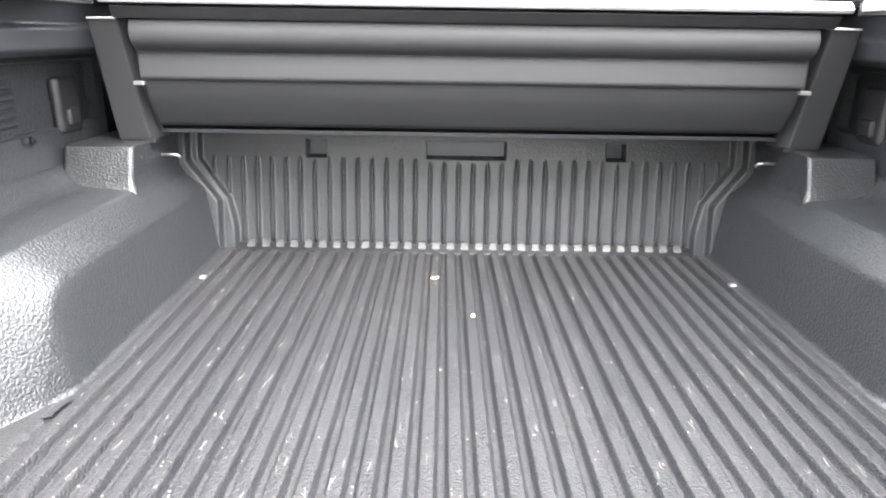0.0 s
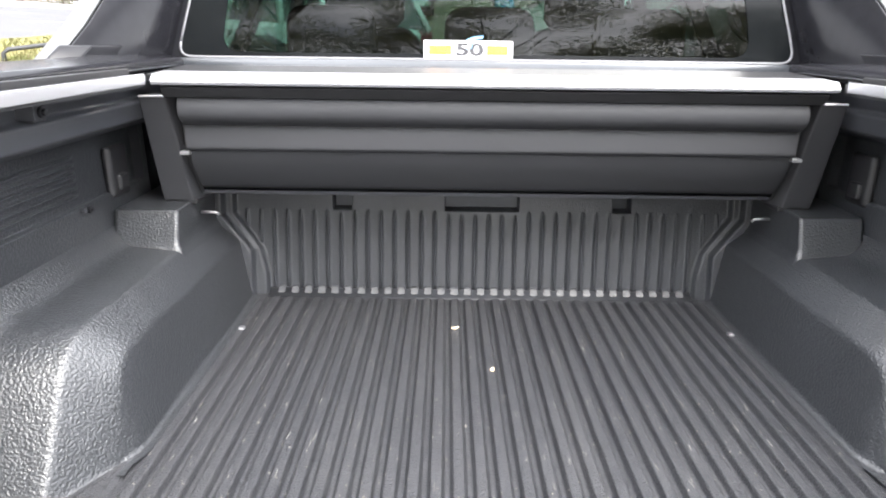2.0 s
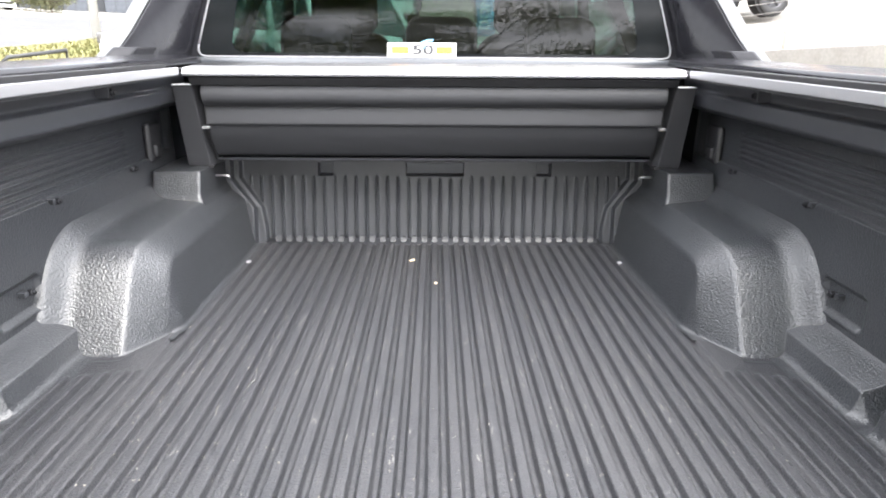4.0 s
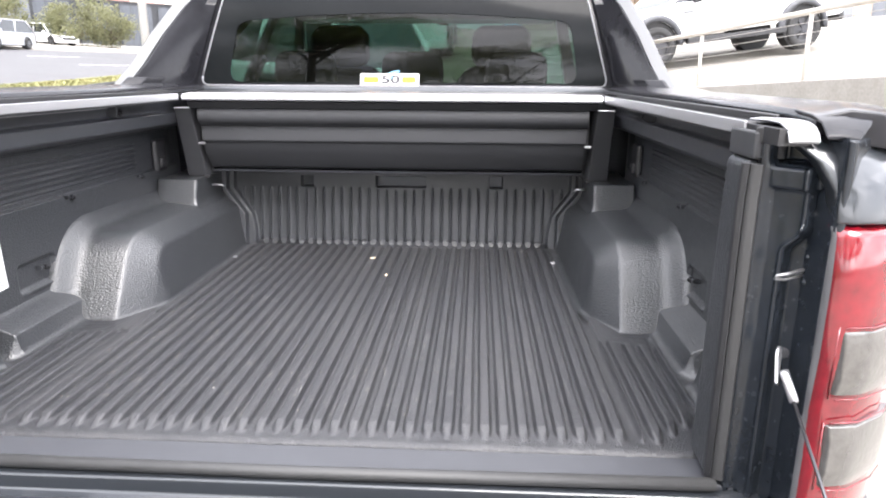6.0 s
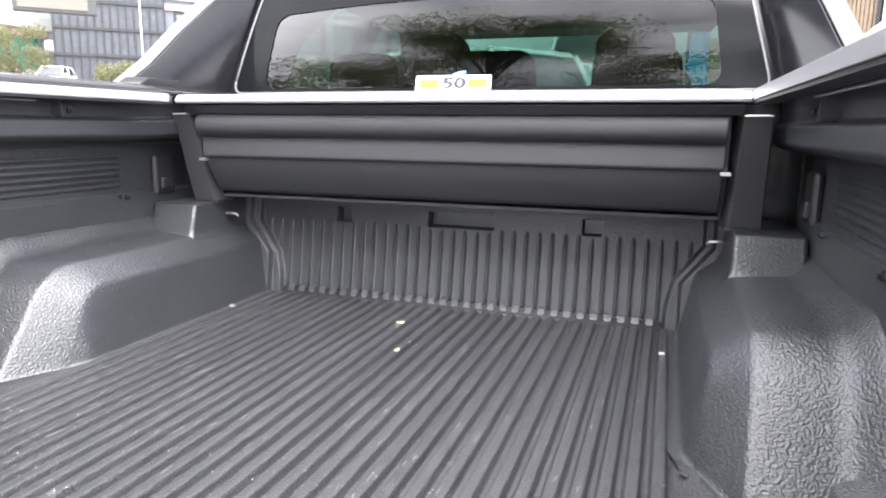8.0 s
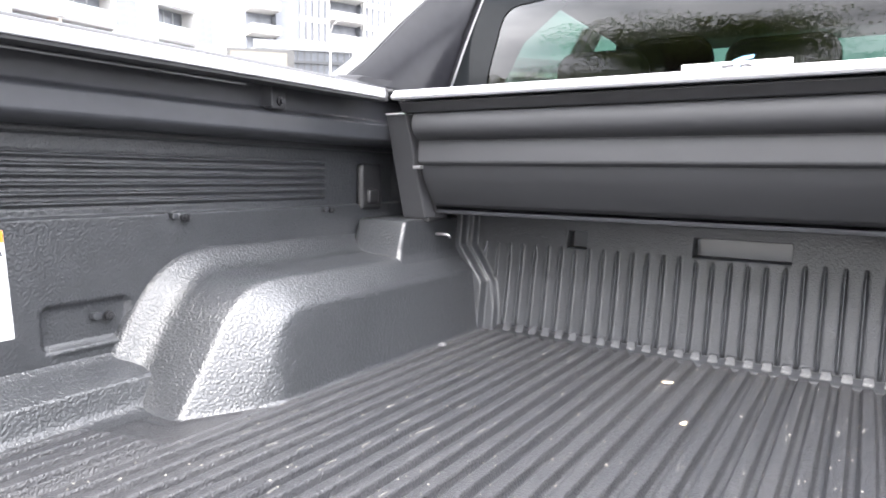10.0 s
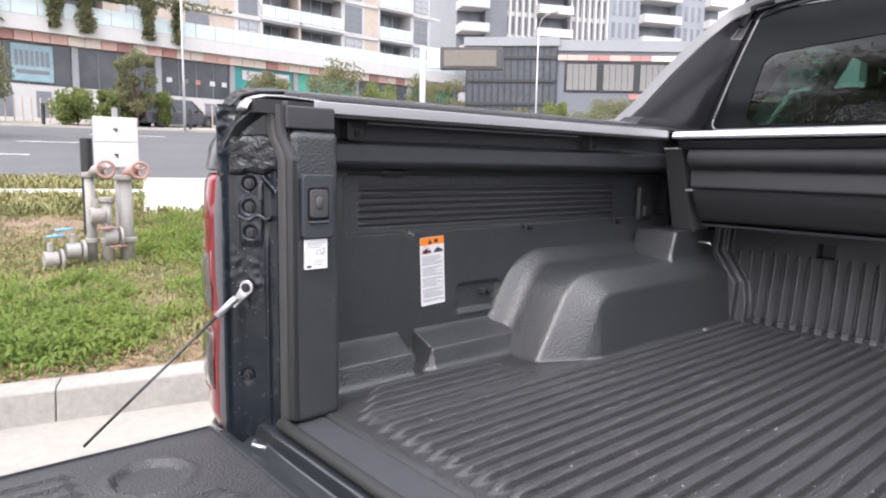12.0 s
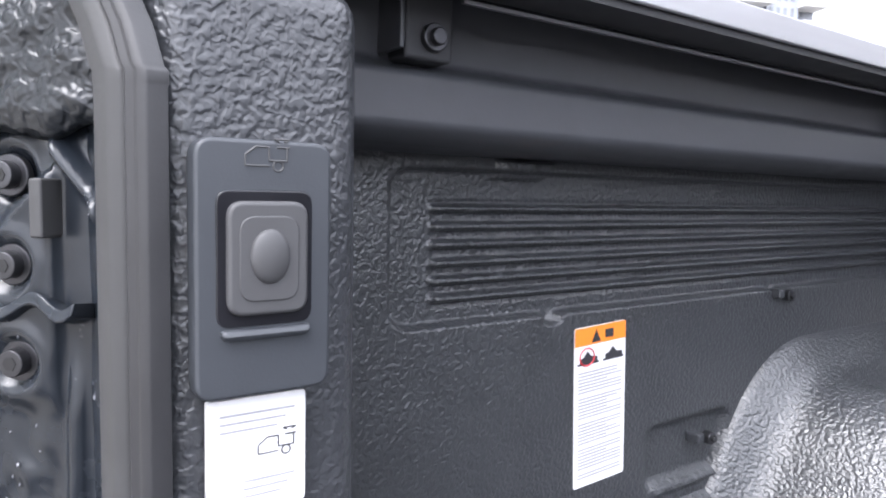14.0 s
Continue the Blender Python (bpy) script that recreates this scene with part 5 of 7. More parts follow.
rnd = random.Random(5)
for k in range(34):
    z = 1.091 - 0.0031 * k
    if k % 8 == 7:
        continue
    box(bm, WX, WX + 0.0003, -1.035, -0.976 - rnd.choice((0, 0, 0.006, 0.02)), z - 0.0008, z + 0.0007)
tagged(part("small_print", bm, GREY_INK, wl_, "lines of small print"), kind="stuff")

wl_.matrix_world = Matrix.Translation((0, -1.0055, 1.134)) @ Matrix.Rotation(radians(2.8), 4, "X") @ Matrix.Translation((0, 1.0055, -1.134))
st = thing("window_sticker", "white and yellow anniversary sticker along the window's foot", "sticker")
ZS = 1.441
TILT = math.degrees(math.atan2(0.25, 1.0))
ms = pose(-0.042, win_y(ZS) - 0.0025, ZS, 90 - TILT, 0, 0)
st.matrix_world = ms


def flat(name, x0, x1, y0, y1, z, material, label="", r=0.003):
    bm = bm_new()
    cx, cy = (x0 + x1) / 2, (y0 + y1) / 2
    pts = trapezoid((x1 - x0) / 2, -(y1 - y0) / 2, (x1 - x0) / 2, (y1 - y0) / 2, r, 4)
    prism(bm, [(cx + p.x, cy + p.y) for p in pts], "z", z, z + 0.0005)
    return part(name, bm, material, st, label)


flat("backing", -0.106, 0.106, -0.0215, 0.0215, -0.0006, WHITE_PAPER, "white vinyl backing")
flat("yellow_panel", -0.094, -0.040, -0.012, 0.010, 0.0002, YELLOW, "", 0.002)
flat("yellow_panel", 0.044, 0.094, -0.012, 0.010, 0.0002, YELLOW, "", 0.002)
tx_ = lettering("numeral", "50", 0.046, pose(0.003, -0.001, 0.0006) @ Matrix.Diagonal((1.45, 0.85, 1, 1)), INK, st, bold=0.0016)
lettering("year", "1968", 0.0145, pose(-0.067, -0.001, 0.0008) @ Matrix.Diagonal((1.2, 1, 1, 1)), INK, st)
lettering("year", "2018", 0.0145, pose(0.069, -0.001, 0.0008) @ Matrix.Diagonal((1.2, 1, 1, 1)), INK, st)
bm = bm_new()
prism(bm, [(-0.005, 0.0), (0.008, 0.004), (0.012, 0.022), (0.034, 0.026), (0.036, 0.033), (0.016, 0.031), (0.006, 0.028), (-0.004, 0.024), (-0.006, 0.018), (0.004, 0.017)], "z", 0.0008, 0.0014)
part("emblem", bm, BLUE_INK, st, "pale blue and white emblem shape")

for (x, y, a, sc) in ((-0.067, -0.234, 35, 1.0), (0.003, -0.423, 80, 0.85)):
    bm = bm_new()
    n = 10
    outline = [(0.011 * math.cos(t), 0.0045 * math.sin(t)) for t in (2 * math.pi * k / n for k in range(n))]
    loft(bm, [[(p[0] * sc, p[1] * sc, z + 0.0015 * (p[0] / 0.011) ** 2) for p in outline] for z in (0, 0.0008)])
    lf = single("dry_leaf", bm, LEAF, "small dry curled leaf lying on the ribbed floor", "leaf", "fallen leaves")
    lf.matrix_world = pose(x, y, F + 0.001, 4, 3, a)
bm = bm_new()
rnd = random.Random(11)
for k in range(900):
    x, y = rnd.uniform(-0.55, 0.55), rnd.uniform(-1.28, -0.06)
    r = rnd.uniform(0.0005, 0.0013) * (1.7 if k < 8 else 1)
    m = pose(x, y, floor_z(x, y) + r * 0.4, rnd.uniform(0, 90), rnd.uniform(0, 90), rnd.uniform(0, 90))
    boxm(bm, m, r * 2, r * 1.3, r)
single("floor_grit", bm, GRIT, "scattered pale grit and crumbs on the floor ribs", "grit", kind="stuff")

bm = bm_new()
for k in range(170):
    rib_k = rnd.randint(-15, 15)
    x, y = rib_k * PITCH + rnd.uniform(-0.006, 0.006), rnd.uniform(-1.25, -0.10)
    m = pose(x, y, F + 0.0004, 0, 0, rnd.uniform(-12, 12))
    boxm(bm, m, rnd.uniform(0.0007, 0.0018), rnd.uniform(0.004, 0.022), 0.0006)
single("floor_scuffs", bm, SCUFF, "pale dusty scuff marks along the floor ribs", "scuff", kind="stuff")

# ---- ground ----
EU, EV = Vector((-0.94, 0.342)), Vector((0.342, 0.94))    # across the verge and road; along the road


def gz(x, y):
    """Height of the ground: level under the truck, a rise to the road, a ramp up to the right."""
    u, v = EU.x * x + EU.y * y, EV.x * x + EV.y * y
    h = 0.04 * min(max(u - 2.7, 0), 3.3) + 0.082 * min(max(u - 6.0, 0), 60)
    ramp = 0.137 * min(max(v - 2.6, 0), 19.5) + 0.05 * min(max(x - 1.2, 0), 15) * smooth01(v, 2, 6)
    return h + ramp * (1 - smooth01(u, 8, 18))


def uv(u, v, dz=0.0):
    p = EU * u + EV * v
    return (p.x, p.y, gz(p.x, p.y) + dz)


def polar(theta, d):
    """A place at d metres, theta degrees to the left of straight ahead, from where the camera stands."""
    a = radians(theta)
    return 0.4 - d * math.sin(a), -2.0 + d * math.cos(a)


far = [-900, -400, -200, -120]
bm = bm_new()
st_u = far + lin(-80, -4, 24) + lin(-3, 12, 31) + lin(14, 80, 34) + [120, 200, 400, 900]
st_v = far + lin(-80, -10, 20) + lin(-8, 30, 50) + lin(34, 90, 16) + [120, 200, 400, 900]
grid(bm, st_u, st_v, lambda u, v: uv(u, v, -0.02))
single("ground", bm, CONCRETE, "pale concrete apron rising gently to the road", "ground", kind="structure", smooth=True)
bm = bm_new()
grid(bm, lin(14.5, 37.0, 16), lin(-70, 120, 60), lambda u, v: uv(u, v, 0.02))
single("road", bm, ASPHALT, "grey asphalt road with pale lane markings", "road", kind="structure", smooth=True)
for u in (20.0, 25.5, 31.0):
    for k in range(-6, 9):
        bm = bm_new()
        v0 = k * 9.0 + (u % 4)
        grid(bm, [u, u + 0.16], lin(v0, v0 + 3.0, 4), lambda a, b: uv(a, b, 0.032))
        single("road_marking", bm, LINE_PAINT, "white painted lane dash on the asphalt", "road marking", "lane dashes", "structure")
bm = bm_new()
grid(bm, lin(37.4, 48, 6), lin(-70, 120, 40), lambda u, v: uv(u, v, 0.10))
single("pavement", bm, CONCRETE, "pale concrete footpath along the far shops", "pavement", kind="structure")
bm = bm_new()
grid(bm, [37.0, 37.02, 37.4], lin(-70, 120, 40), lambda u, v: uv(u, v, 0.02 if u < 37.01 else 0.12))
single("kerb", bm, CONCRETE, "pale far kerb", "kerb", kind="structure")
def on_path(u, v, m=0.0):
    """Whether a place lies on the concrete path, with a margin."""
    return (u > 9.15 - 0.12 * (v + 1.5) - m and -2.45 - 0.07 * (u - 9.5) - m < v < 2.2 + m) or 11.3 - m < u < 12.3 + m


bm = bm_new()
grid(bm, lin(0, 1, 12), lin(-2.45, 2.2, 12), lambda t, v: (lambda u: uv(u, v - (0.07 * (u - 9.5) if v < -2.4 else 0), 0.05 + 0.06 * (1 - smooth01(u, 9, 13))))(9.15 - 0.12 * min(v + 1.5, 10) + t * (14.4 - 9.15 + 0.12 * min(v + 1.5, 10))))
single("footpath", bm, PATH_CONCRETE, "bright concrete footpath crossing the verge", "pavement", kind="structure")
bm = bm_new()
grid(bm, lin(11.3, 12.3, 4), lin(-24, -2.4, 20), lambda u, v: uv(u, v, 0.07))
single("footpath", bm, PATH_CONCRETE, "narrow bright concrete path through the grass", "pavement", kind="structure")
# planted verge and its kerb
def uk(v):
    return 2.60 + 0.12 * (min(max(v, -14), 8) + 2.6)


bm = bm_new()
grid(bm, lin(0.0, 1.0, 40), lin(-26, 24, 90), lambda t, v: (lambda u: uv(u, v, 0.13 * (1 - smooth01(u, 10, 13)) - (0.16 if on_path(u, v, 0.1) else 0) + 0.05 * noise.noise(Vector((u * 0.7, v * 0.7, 3.0))) * smooth01(t, 0.0, 0.06)))(uk(v) + 0.2 + t * (14.2 - uk(v))))
single("verge", bm, SOIL, "bare dry soil of the planted verge", "verge", kind="structure", smooth=True)
for k in range(-10, 7):
    bm = bm_new()
    v0 = k * 2.4
    rings = []
    for v in (v0 + 0.002, v0 + 2.398):
        r = []
        for du, z in ((0.0, -0.05), (0.035, 0.135), (0.06, 0.15), (0.20, 0.15), (0.22, 0.13), (0.22, -0.05)):
            p = EU * (uk(v) + du) + EV * v
            r.append((p.x, p.y, gz(p.x, p.y) + z))
        rings.append(r)
    loft(bm, rings)
    single("kerbstone", bm, KERB, "weathered grey concrete kerb length edging the verge", "kerb", "verge kerb", "structure", bevel=0.008, seg=2)

rnd = random.Random(21)


def blades(count, u0, u1, v0, v1, hmin, hmax, patch, seed, w=0.012):
    """Loose bent blades in patches."""
    r = random.Random(seed)
    vs, fs = [], []
    made = 0
    while made < count:
        u, v = u0 + (u1 - u0) * r.random(), v0 + (v1 - v0) * r.random()
        if on_path(u, v, 0.02):
            made += 1
            continue
        if noise.noise(Vector((u * 0.55, v * 0.55, seed))) < patch + 0.25 * r.random():
            made += 0.3
            continue
        made += 1
        if u < uk(v) + 0.3:
            continue
        x, y, z = uv(u, v, 0.10 * (1 - smooth01(u, 10, 13)))
        for k in range(5):
            a, h = r.uniform(0, 6.283), r.uniform(hmin, hmax)
            lean = r.uniform(0.3, 1.1) * h
            ox, oy = r.uniform(-0.06, 0.06), r.uniform(-0.06, 0.06)
            dx, dy = math.cos(a), math.sin(a)
            n = len(vs)
            vs += [(x + ox - dy * w, y + oy + dx * w, z), (x + ox + dy * w, y + oy - dx * w, z),
                   (x + ox + dx * lean * 0.45 + dy * w * 0.8, y + oy + dy * lean * 0.45 - dx * w * 0.8, z + h * 0.72),
                   (x + ox + dx * lean * 0.45 - dy * w * 0.8, y + oy + dy * lean * 0.45 + dx * w * 0.8, z + h * 0.72),
                   (x + ox + dx * lean, y + oy + dy * lean, z + h * 0.85)]
            fs += [(n, n + 1, n + 2, n + 3), (n + 3, n + 2, n + 4)]
    me = bpy.data.meshes.new("grass")
    me.from_pydata(vs, [], fs)
    me.materials.append(GRASS)
    return tagged(new("grass", me), "patchy straggling green ground cover over dry soil", "grass", kind="stuff")


blades(34000, 2.7, 10.2, -9, 9, 0.03, 0.13, -0.30, 3, 0.0045)
blades(30000, 9.0, 14.3, -18, 24, 0.05, 0.2, -0.62, 8, 0.011)


def weeds(name, count, u0, u1, v0, v1, lo, hi, m, label, seed, leaf, reach, tall):
    """Sprawling clumps of small leaves where a noise over the verge lies between lo and hi."""
    r = random.Random(seed)
    vs, fs = [], []
    for _ in range(count):
        u, v = u0 + (u1 - u0) * r.random() ** 1.3, r.uniform(v0, v1)
        k = noise.noise(Vector((u * 0.62, v * 0.62, 5.5))) + 0.35 * noise.noise(Vector((u * 2.1, v * 2.1, 1.5)))
        if not lo < k < hi or u < uk(v) + 0.32 or on_path(u, v, 0.1):
            continue
        x, y, z = uv(u, v, 0.11 * (1 - smooth01(u, 10, 13)))
        rad = r.uniform(0.5, 1.0) * reach
        for _ in range(r.randint(24, 44)):
            a, q = r.uniform(0, 6.283), math.sqrt(r.random()) * rad
            p = Vector((x + q * math.cos(a), y + q * math.sin(a), z + tall * r.random() * (1.15 - q / rad)))
            b = r.uniform(0, 6.283)
            d = Vector((math.cos(b), math.sin(b), r.uniform(-0.2, 0.9))).normalized() * leaf * r.uniform(0.6, 1.5)
            w = d.cross(Vector((0, 0, 1))).normalized() * leaf * r.uniform(0.06, 0.13) + Vector((0, 0, r.uniform(0.02, 0.2) * leaf))
            n = len(vs)
            vs += [p, p + d * 0.5 + w, p + d - Vector((0, 0, 0.3 * leaf)), p + d * 0.5 - Vector((w.x, w.y, -w.z))]
            fs.append((n, n + 1, n + 2, n + 3))
    me = bpy.data.meshes.new(name)
    me.from_pydata(vs, [], fs)
    me.materials.append(m)
    return tagged(new(name, me), label, "weeds", kind="stuff")


weeds("weeds", 7000, 2.9, 10.0, -8, 6, 0.14, 2.0, WEED_GREEN, "sprawling yellow-green weeds over the verge", 31, 0.10, 0.22, 0.16)
weeds("weeds", 2600, 2.9, 10.0, -8, 6, -0.5, 0.05, WEED_OLIVE, "low dull green weeds over the verge", 33, 0.075, 0.18, 0.09)
weeds("plant_litter", 5200, 2.9, 9.5, -8, 6, -2.0, 0.24, WEED_DRY, "dead brown stalks and leaf litter on the soil", 35, 0.06, 0.18, 0.05)


# ---- fire hydrant group on the verge ----
def hydrant_group():
    bx, by = -6.60, -0.13
    bz = gz(bx, by) + 0.1
    h = thing("hydrant_booster", "grey pipe booster set with red handwheels in the grass", "hydrant", at=pose(bx, by, bz) @ Matrix.Diagonal((0.9, 0.9, 0.9, 1)))
    for x, y, r, top in ((0, 0, 0.075, 0.95), (-0.05, -0.33, 0.05, 0.98), (0.05, -0.2, 0.05, 0.72)):
        bm = bm_new()
        tube(bm, [(x, y, -0.1), (x, y, top)], r, 16)
        pipe = part("standpipe", bm, HYD_GREY, h, "grey enamel standpipe", smooth=True)
        for z in (0.28, top):
            bm = bm_new()
            disc(bm, (x, y, z), (0, 0, 1), r * 1.45, 0.05, 18)
            part("flange", bm, HYD_GREY, pipe, bevel=0.006)
    for y, z, xx in ((0.02, 1.02, 0.14), (-0.31, 1.03, 0.12)):
        bm = bm_new()
        tube(bm, [(0, y, z - 0.06), (0.03, y + 0.03, z), (xx, y + 0.08, z + 0.01)], 0.055, 12)
        part("outlet", bm, HYD_RED if xx > 0.13 else HYD_GREY, h, "faded hose outlet", smooth=True)
        bm = bm_new()
        hoop(bm, (xx + 0.05, y + 0.09, z + 0.01), (0, 1, 0), (0, 0, 1), 0.085, 0.016, 18)
        for a in (0.5, 2.6, 4.7):
            tube(bm, [(xx + 0.05, y + 0.09, z + 0.01), (xx + 0.05, y + 0.09 + 0.085 * math.cos(a), z + 0.01 + 0.085 * math.sin(a))], 0.011, 5)
        part("handwheel", bm, HYD_RED, h, "faded red handwheel", smooth=True)
    for x, y, z in ((0.08, -0.18, 0.32), (0.12, -0.55, 0.2), (0.05, -0.3, 0.55), (0.1, -0.75, 0.12)):
        bm = bm_new()
        disc(bm, (x, y, z), (0, 1, 0), 0.085, 0.13, 14)
        disc(bm, (x, y + 0.1, z), (0, 1, 0), 0.11, 0.03, 14)
        disc(bm, (x, y, z + 0.11), (0, 0, 1), 0.03, 0.14, 10)
        part("valve", bm, HYD_GREY, h, "cast grey valve", bevel=0.008)
    for x, y, z, m in ((0.1, -0.62, 0.42, BLUE_INK), (0.15, -0.22, 0.42, HYD_RED), (0.12, -0.7, 0.36, BLUE_INK), (0.12, -0.12, 0.22, HYD_RED)):
        bm = bm_new()
        for a in lin(0, math.pi, 4):
            tube(bm, [(x - 0.07 * math.cos(a), y - 0.09 * math.sin(a), z), (x + 0.07 * math.cos(a), y + 0.09 * math.sin(a), z + 0.01)], 0.013, 6)
        part("valve_key", bm, m, h, "painted valve key", smooth=True)


hydrant_group()
bx, by = -7.75, 0.1
sg = thing("enamel_sign", "two white enamel sheets on a post behind the hydrant", "sign", at=pose(bx, by, gz(bx, by) + 0.1, 0, 0, 78))
bm = bm_new()
box(bm, -0.03, 0.03, 0.0, 0.05, -0.1, 1.5)
part("post", bm, HYD_GREY, sg, bevel=0.004)
for z in (0.98, 1.26):
    bm = bm_new()
    box(bm, -0.225, 0.225, -0.03, 0.0, z - 0.137, z + 0.137)
    pnl = part("sheet", bm, PANEL_WHITE, sg, "white enamel sheet", bevel=0.004)
    bm = bm_new()
    box(bm, -0.02, 0.02, -0.034, -0.029, z - 0.01, z + 0.012)
    box(bm, 0.0, 0.02, -0.034, -0.029, z - 0.03, z - 0.01)
    part("mark", bm, INK, pnl)


def bollard(x, y, h, r, m, label, name="bollard"):
    bm = bm_new()
    z = gz(x, y)
    tube(bm, [(x, y, z - 0.1), (x, y, z + h - 0.02), (x, y, z + h)], r, 14)
    single(name, bm, m, label, "bollard", "verge bollards", bevel=0.008)


bollard(-8.0, -0.15, 1.25, 0.065, POST_BLACK, "black round bollard beside the hydrant")
for v in (-16, -12.5, -9, -5.5, -2, 1.5, 5, 8.5, 12):
    p = EU * 38.2 + EV * v
    bollard(p.x, p.y, 1.15, 0.09, POST_BLACK, "black bollard on the far footpath")
x, y = polar(40.3, 19.0)
bm = bm_new()
z = gz(x, y)
loft(bm, [[(x + r * math.cos(a), y + r * math.sin(a), z + h) for a in (2 * math.pi * k / 14 for k in range(14))] for r, h in ((0.11, 0.02), (0.11, 0.04), (0.085, 0.05), (0.075, 0.3), (0.055, 0.42))])
single("traffic_bollard", bm, ORANGE, "orange plastic traffic bollard on the road edge", "bollard", smooth=True)
for k in range(4):
    x0, y0 = polar(40 - 6.3 * k, 12.5 + 0.3 * k)
    x1, y1 = polar(36 - 6.3 * k, 12.8 + 0.3 * k)
    z0, z1 = gz(x0, y0), gz(x1, y1)
    bm = bm_new()
    tube(bm, [(x0, y0, z0 - 0.1), (x0, y0, z0 + 0.30), (x0 + (x1 - x0) * 0.08, y0 + (y1 - y0) * 0.08, z0 + 0.36), (x1, y1, z1 + 0.36), (x1, y1, z1 - 0.1)], 0.035, 8)
    single("hoop_rail", bm, POST_BLACK, "low black hoop rail standing in the grass", "rail", "low hoop rails", smooth=True)


# ---- street furniture ----
def lamp_post(theta, d, h, arm, r=0.09):
    x, y = polar(theta, d)
    z = gz(x, y)
    p = thing("street_lamp", "tall pale galvanised street lamp beside the road", "street lamp", "street lamps", at=pose(x, y, z))
    bm = bm_new()
    tube(bm, [(0, 0, -0.2), (0, 0, h)], r, 12, r * 0.55)
    part("pole", bm, PANEL_WHITE, p, smooth=True)
    bm = bm_new()
    tube(bm, [(0, 0, h - 0.05), (arm * 0.2, 0, h + 0.5), (arm * 0.6, 0, h + 0.75), (arm, 0, h + 0.8)], r * 0.5, 8)
    part("arm", bm, PANEL_WHITE, p, smooth=True)
    bm = bm_new()
    box(bm, arm - 0.1, arm + 0.6, -0.13, 0.13, h + 0.74, h + 0.86)
    part("lantern", bm, HYD_GREY, p, bevel=0.03)


lamp_post(70.8, 38.0, 8.6, 1.2, 0.075)
lamp_post(42.0, 50.0, 8.0, 1.2, 0.075)
lamp_post(27.2, 17.0, 7.5, 1.0, 0.10)

x, y = polar(51.6, 46.0)
z = gz(x, y)
vms = thing("message_sign", "grey roadside message sign cantilevered from a post", "road sign", at=pose(x, y, z, 0, 0, 44))
bm = bm_new()
tube(bm, [(0, 0, -0.2), (0, 0, 5.9)], 0.22, 12, 0.2)
part("post", bm, PANEL_WHITE, vms, smooth=True)
bm = bm_new()
box(bm, 0.3, 1.4, -0.15, 0.15, 4.5, 5.8)
part("arm", bm, PANEL_WHITE, vms, bevel=0.02)
bm = bm_new()
box(bm, 1.2, 5.4, -0.35, 0.25, 4.4, 5.85)
part("housing", bm, SIGN_GREY, vms, bevel=0.05)
bm = bm_new()
box(bm, 1.45, 4.95, -0.40, -0.34, 4.6, 5.65)
part("display", bm, AMBER, vms, "blank buff display")

x, y = polar(18.0, 24.0)
pyl = thing("dealer_sign", "white roof sign with a plain blue oval", "sign", at=pose(x, y, gz(x, y), 0, 0, 18))
bm = bm_new()
tube(bm, [(0, 0, -0.2), (0, 0, 7.2)], 0.15, 12)
part("pole", bm, PANEL_WHITE, pyl, smooth=True)
bm = bm_new()
box(bm, -2.2, 2.2, -0.15, 0.15, 6.9, 9.0)
part("board", bm, PANEL_WHITE, pyl, bevel=0.03)
bm = bm_new()
loft(bm, [[(1.7 * math.cos(a), yy, 8.0 + 0.7 * math.sin(a)) for a in (2 * math.pi * k / 28 for k in range(28))] for yy in (-0.17, -0.15)])
part("oval", bm, BLUE_PAINT, pyl, "plain blue oval")
x, y = 0.72, 11.0
fl = thing("feather_flag", "blue feather flag with white letters on a thin pole", "flag", at=pose(x, y, gz(x, y), 0, 0, -3))
bm = bm_new()
tube(bm, [(0, 0, -0.1), (0, 0, 2.4), (0.1, 0, 2.9), (0.38, 0, 3.1)], 0.015, 8)
part("pole", bm, POST_BLACK, fl, smooth=True)
bm = bm_new()
grid(bm, lin(0.45, 3.0, 14), lin(0.02, 0.36, 5), lambda z, x: (x + 0.02 * math.sin(z * 3), 0.03 * math.sin(z * 4 + x * 6), z))
part("cloth", bm, BLUE_FLAG, fl, "blue flag cloth", solid=0.004, smooth=True)
lettering("letters", "DOM", 0.26, pose(0.19, -0.06, 0.86, 90, -90, 0), WHITE_PAPER, fl)


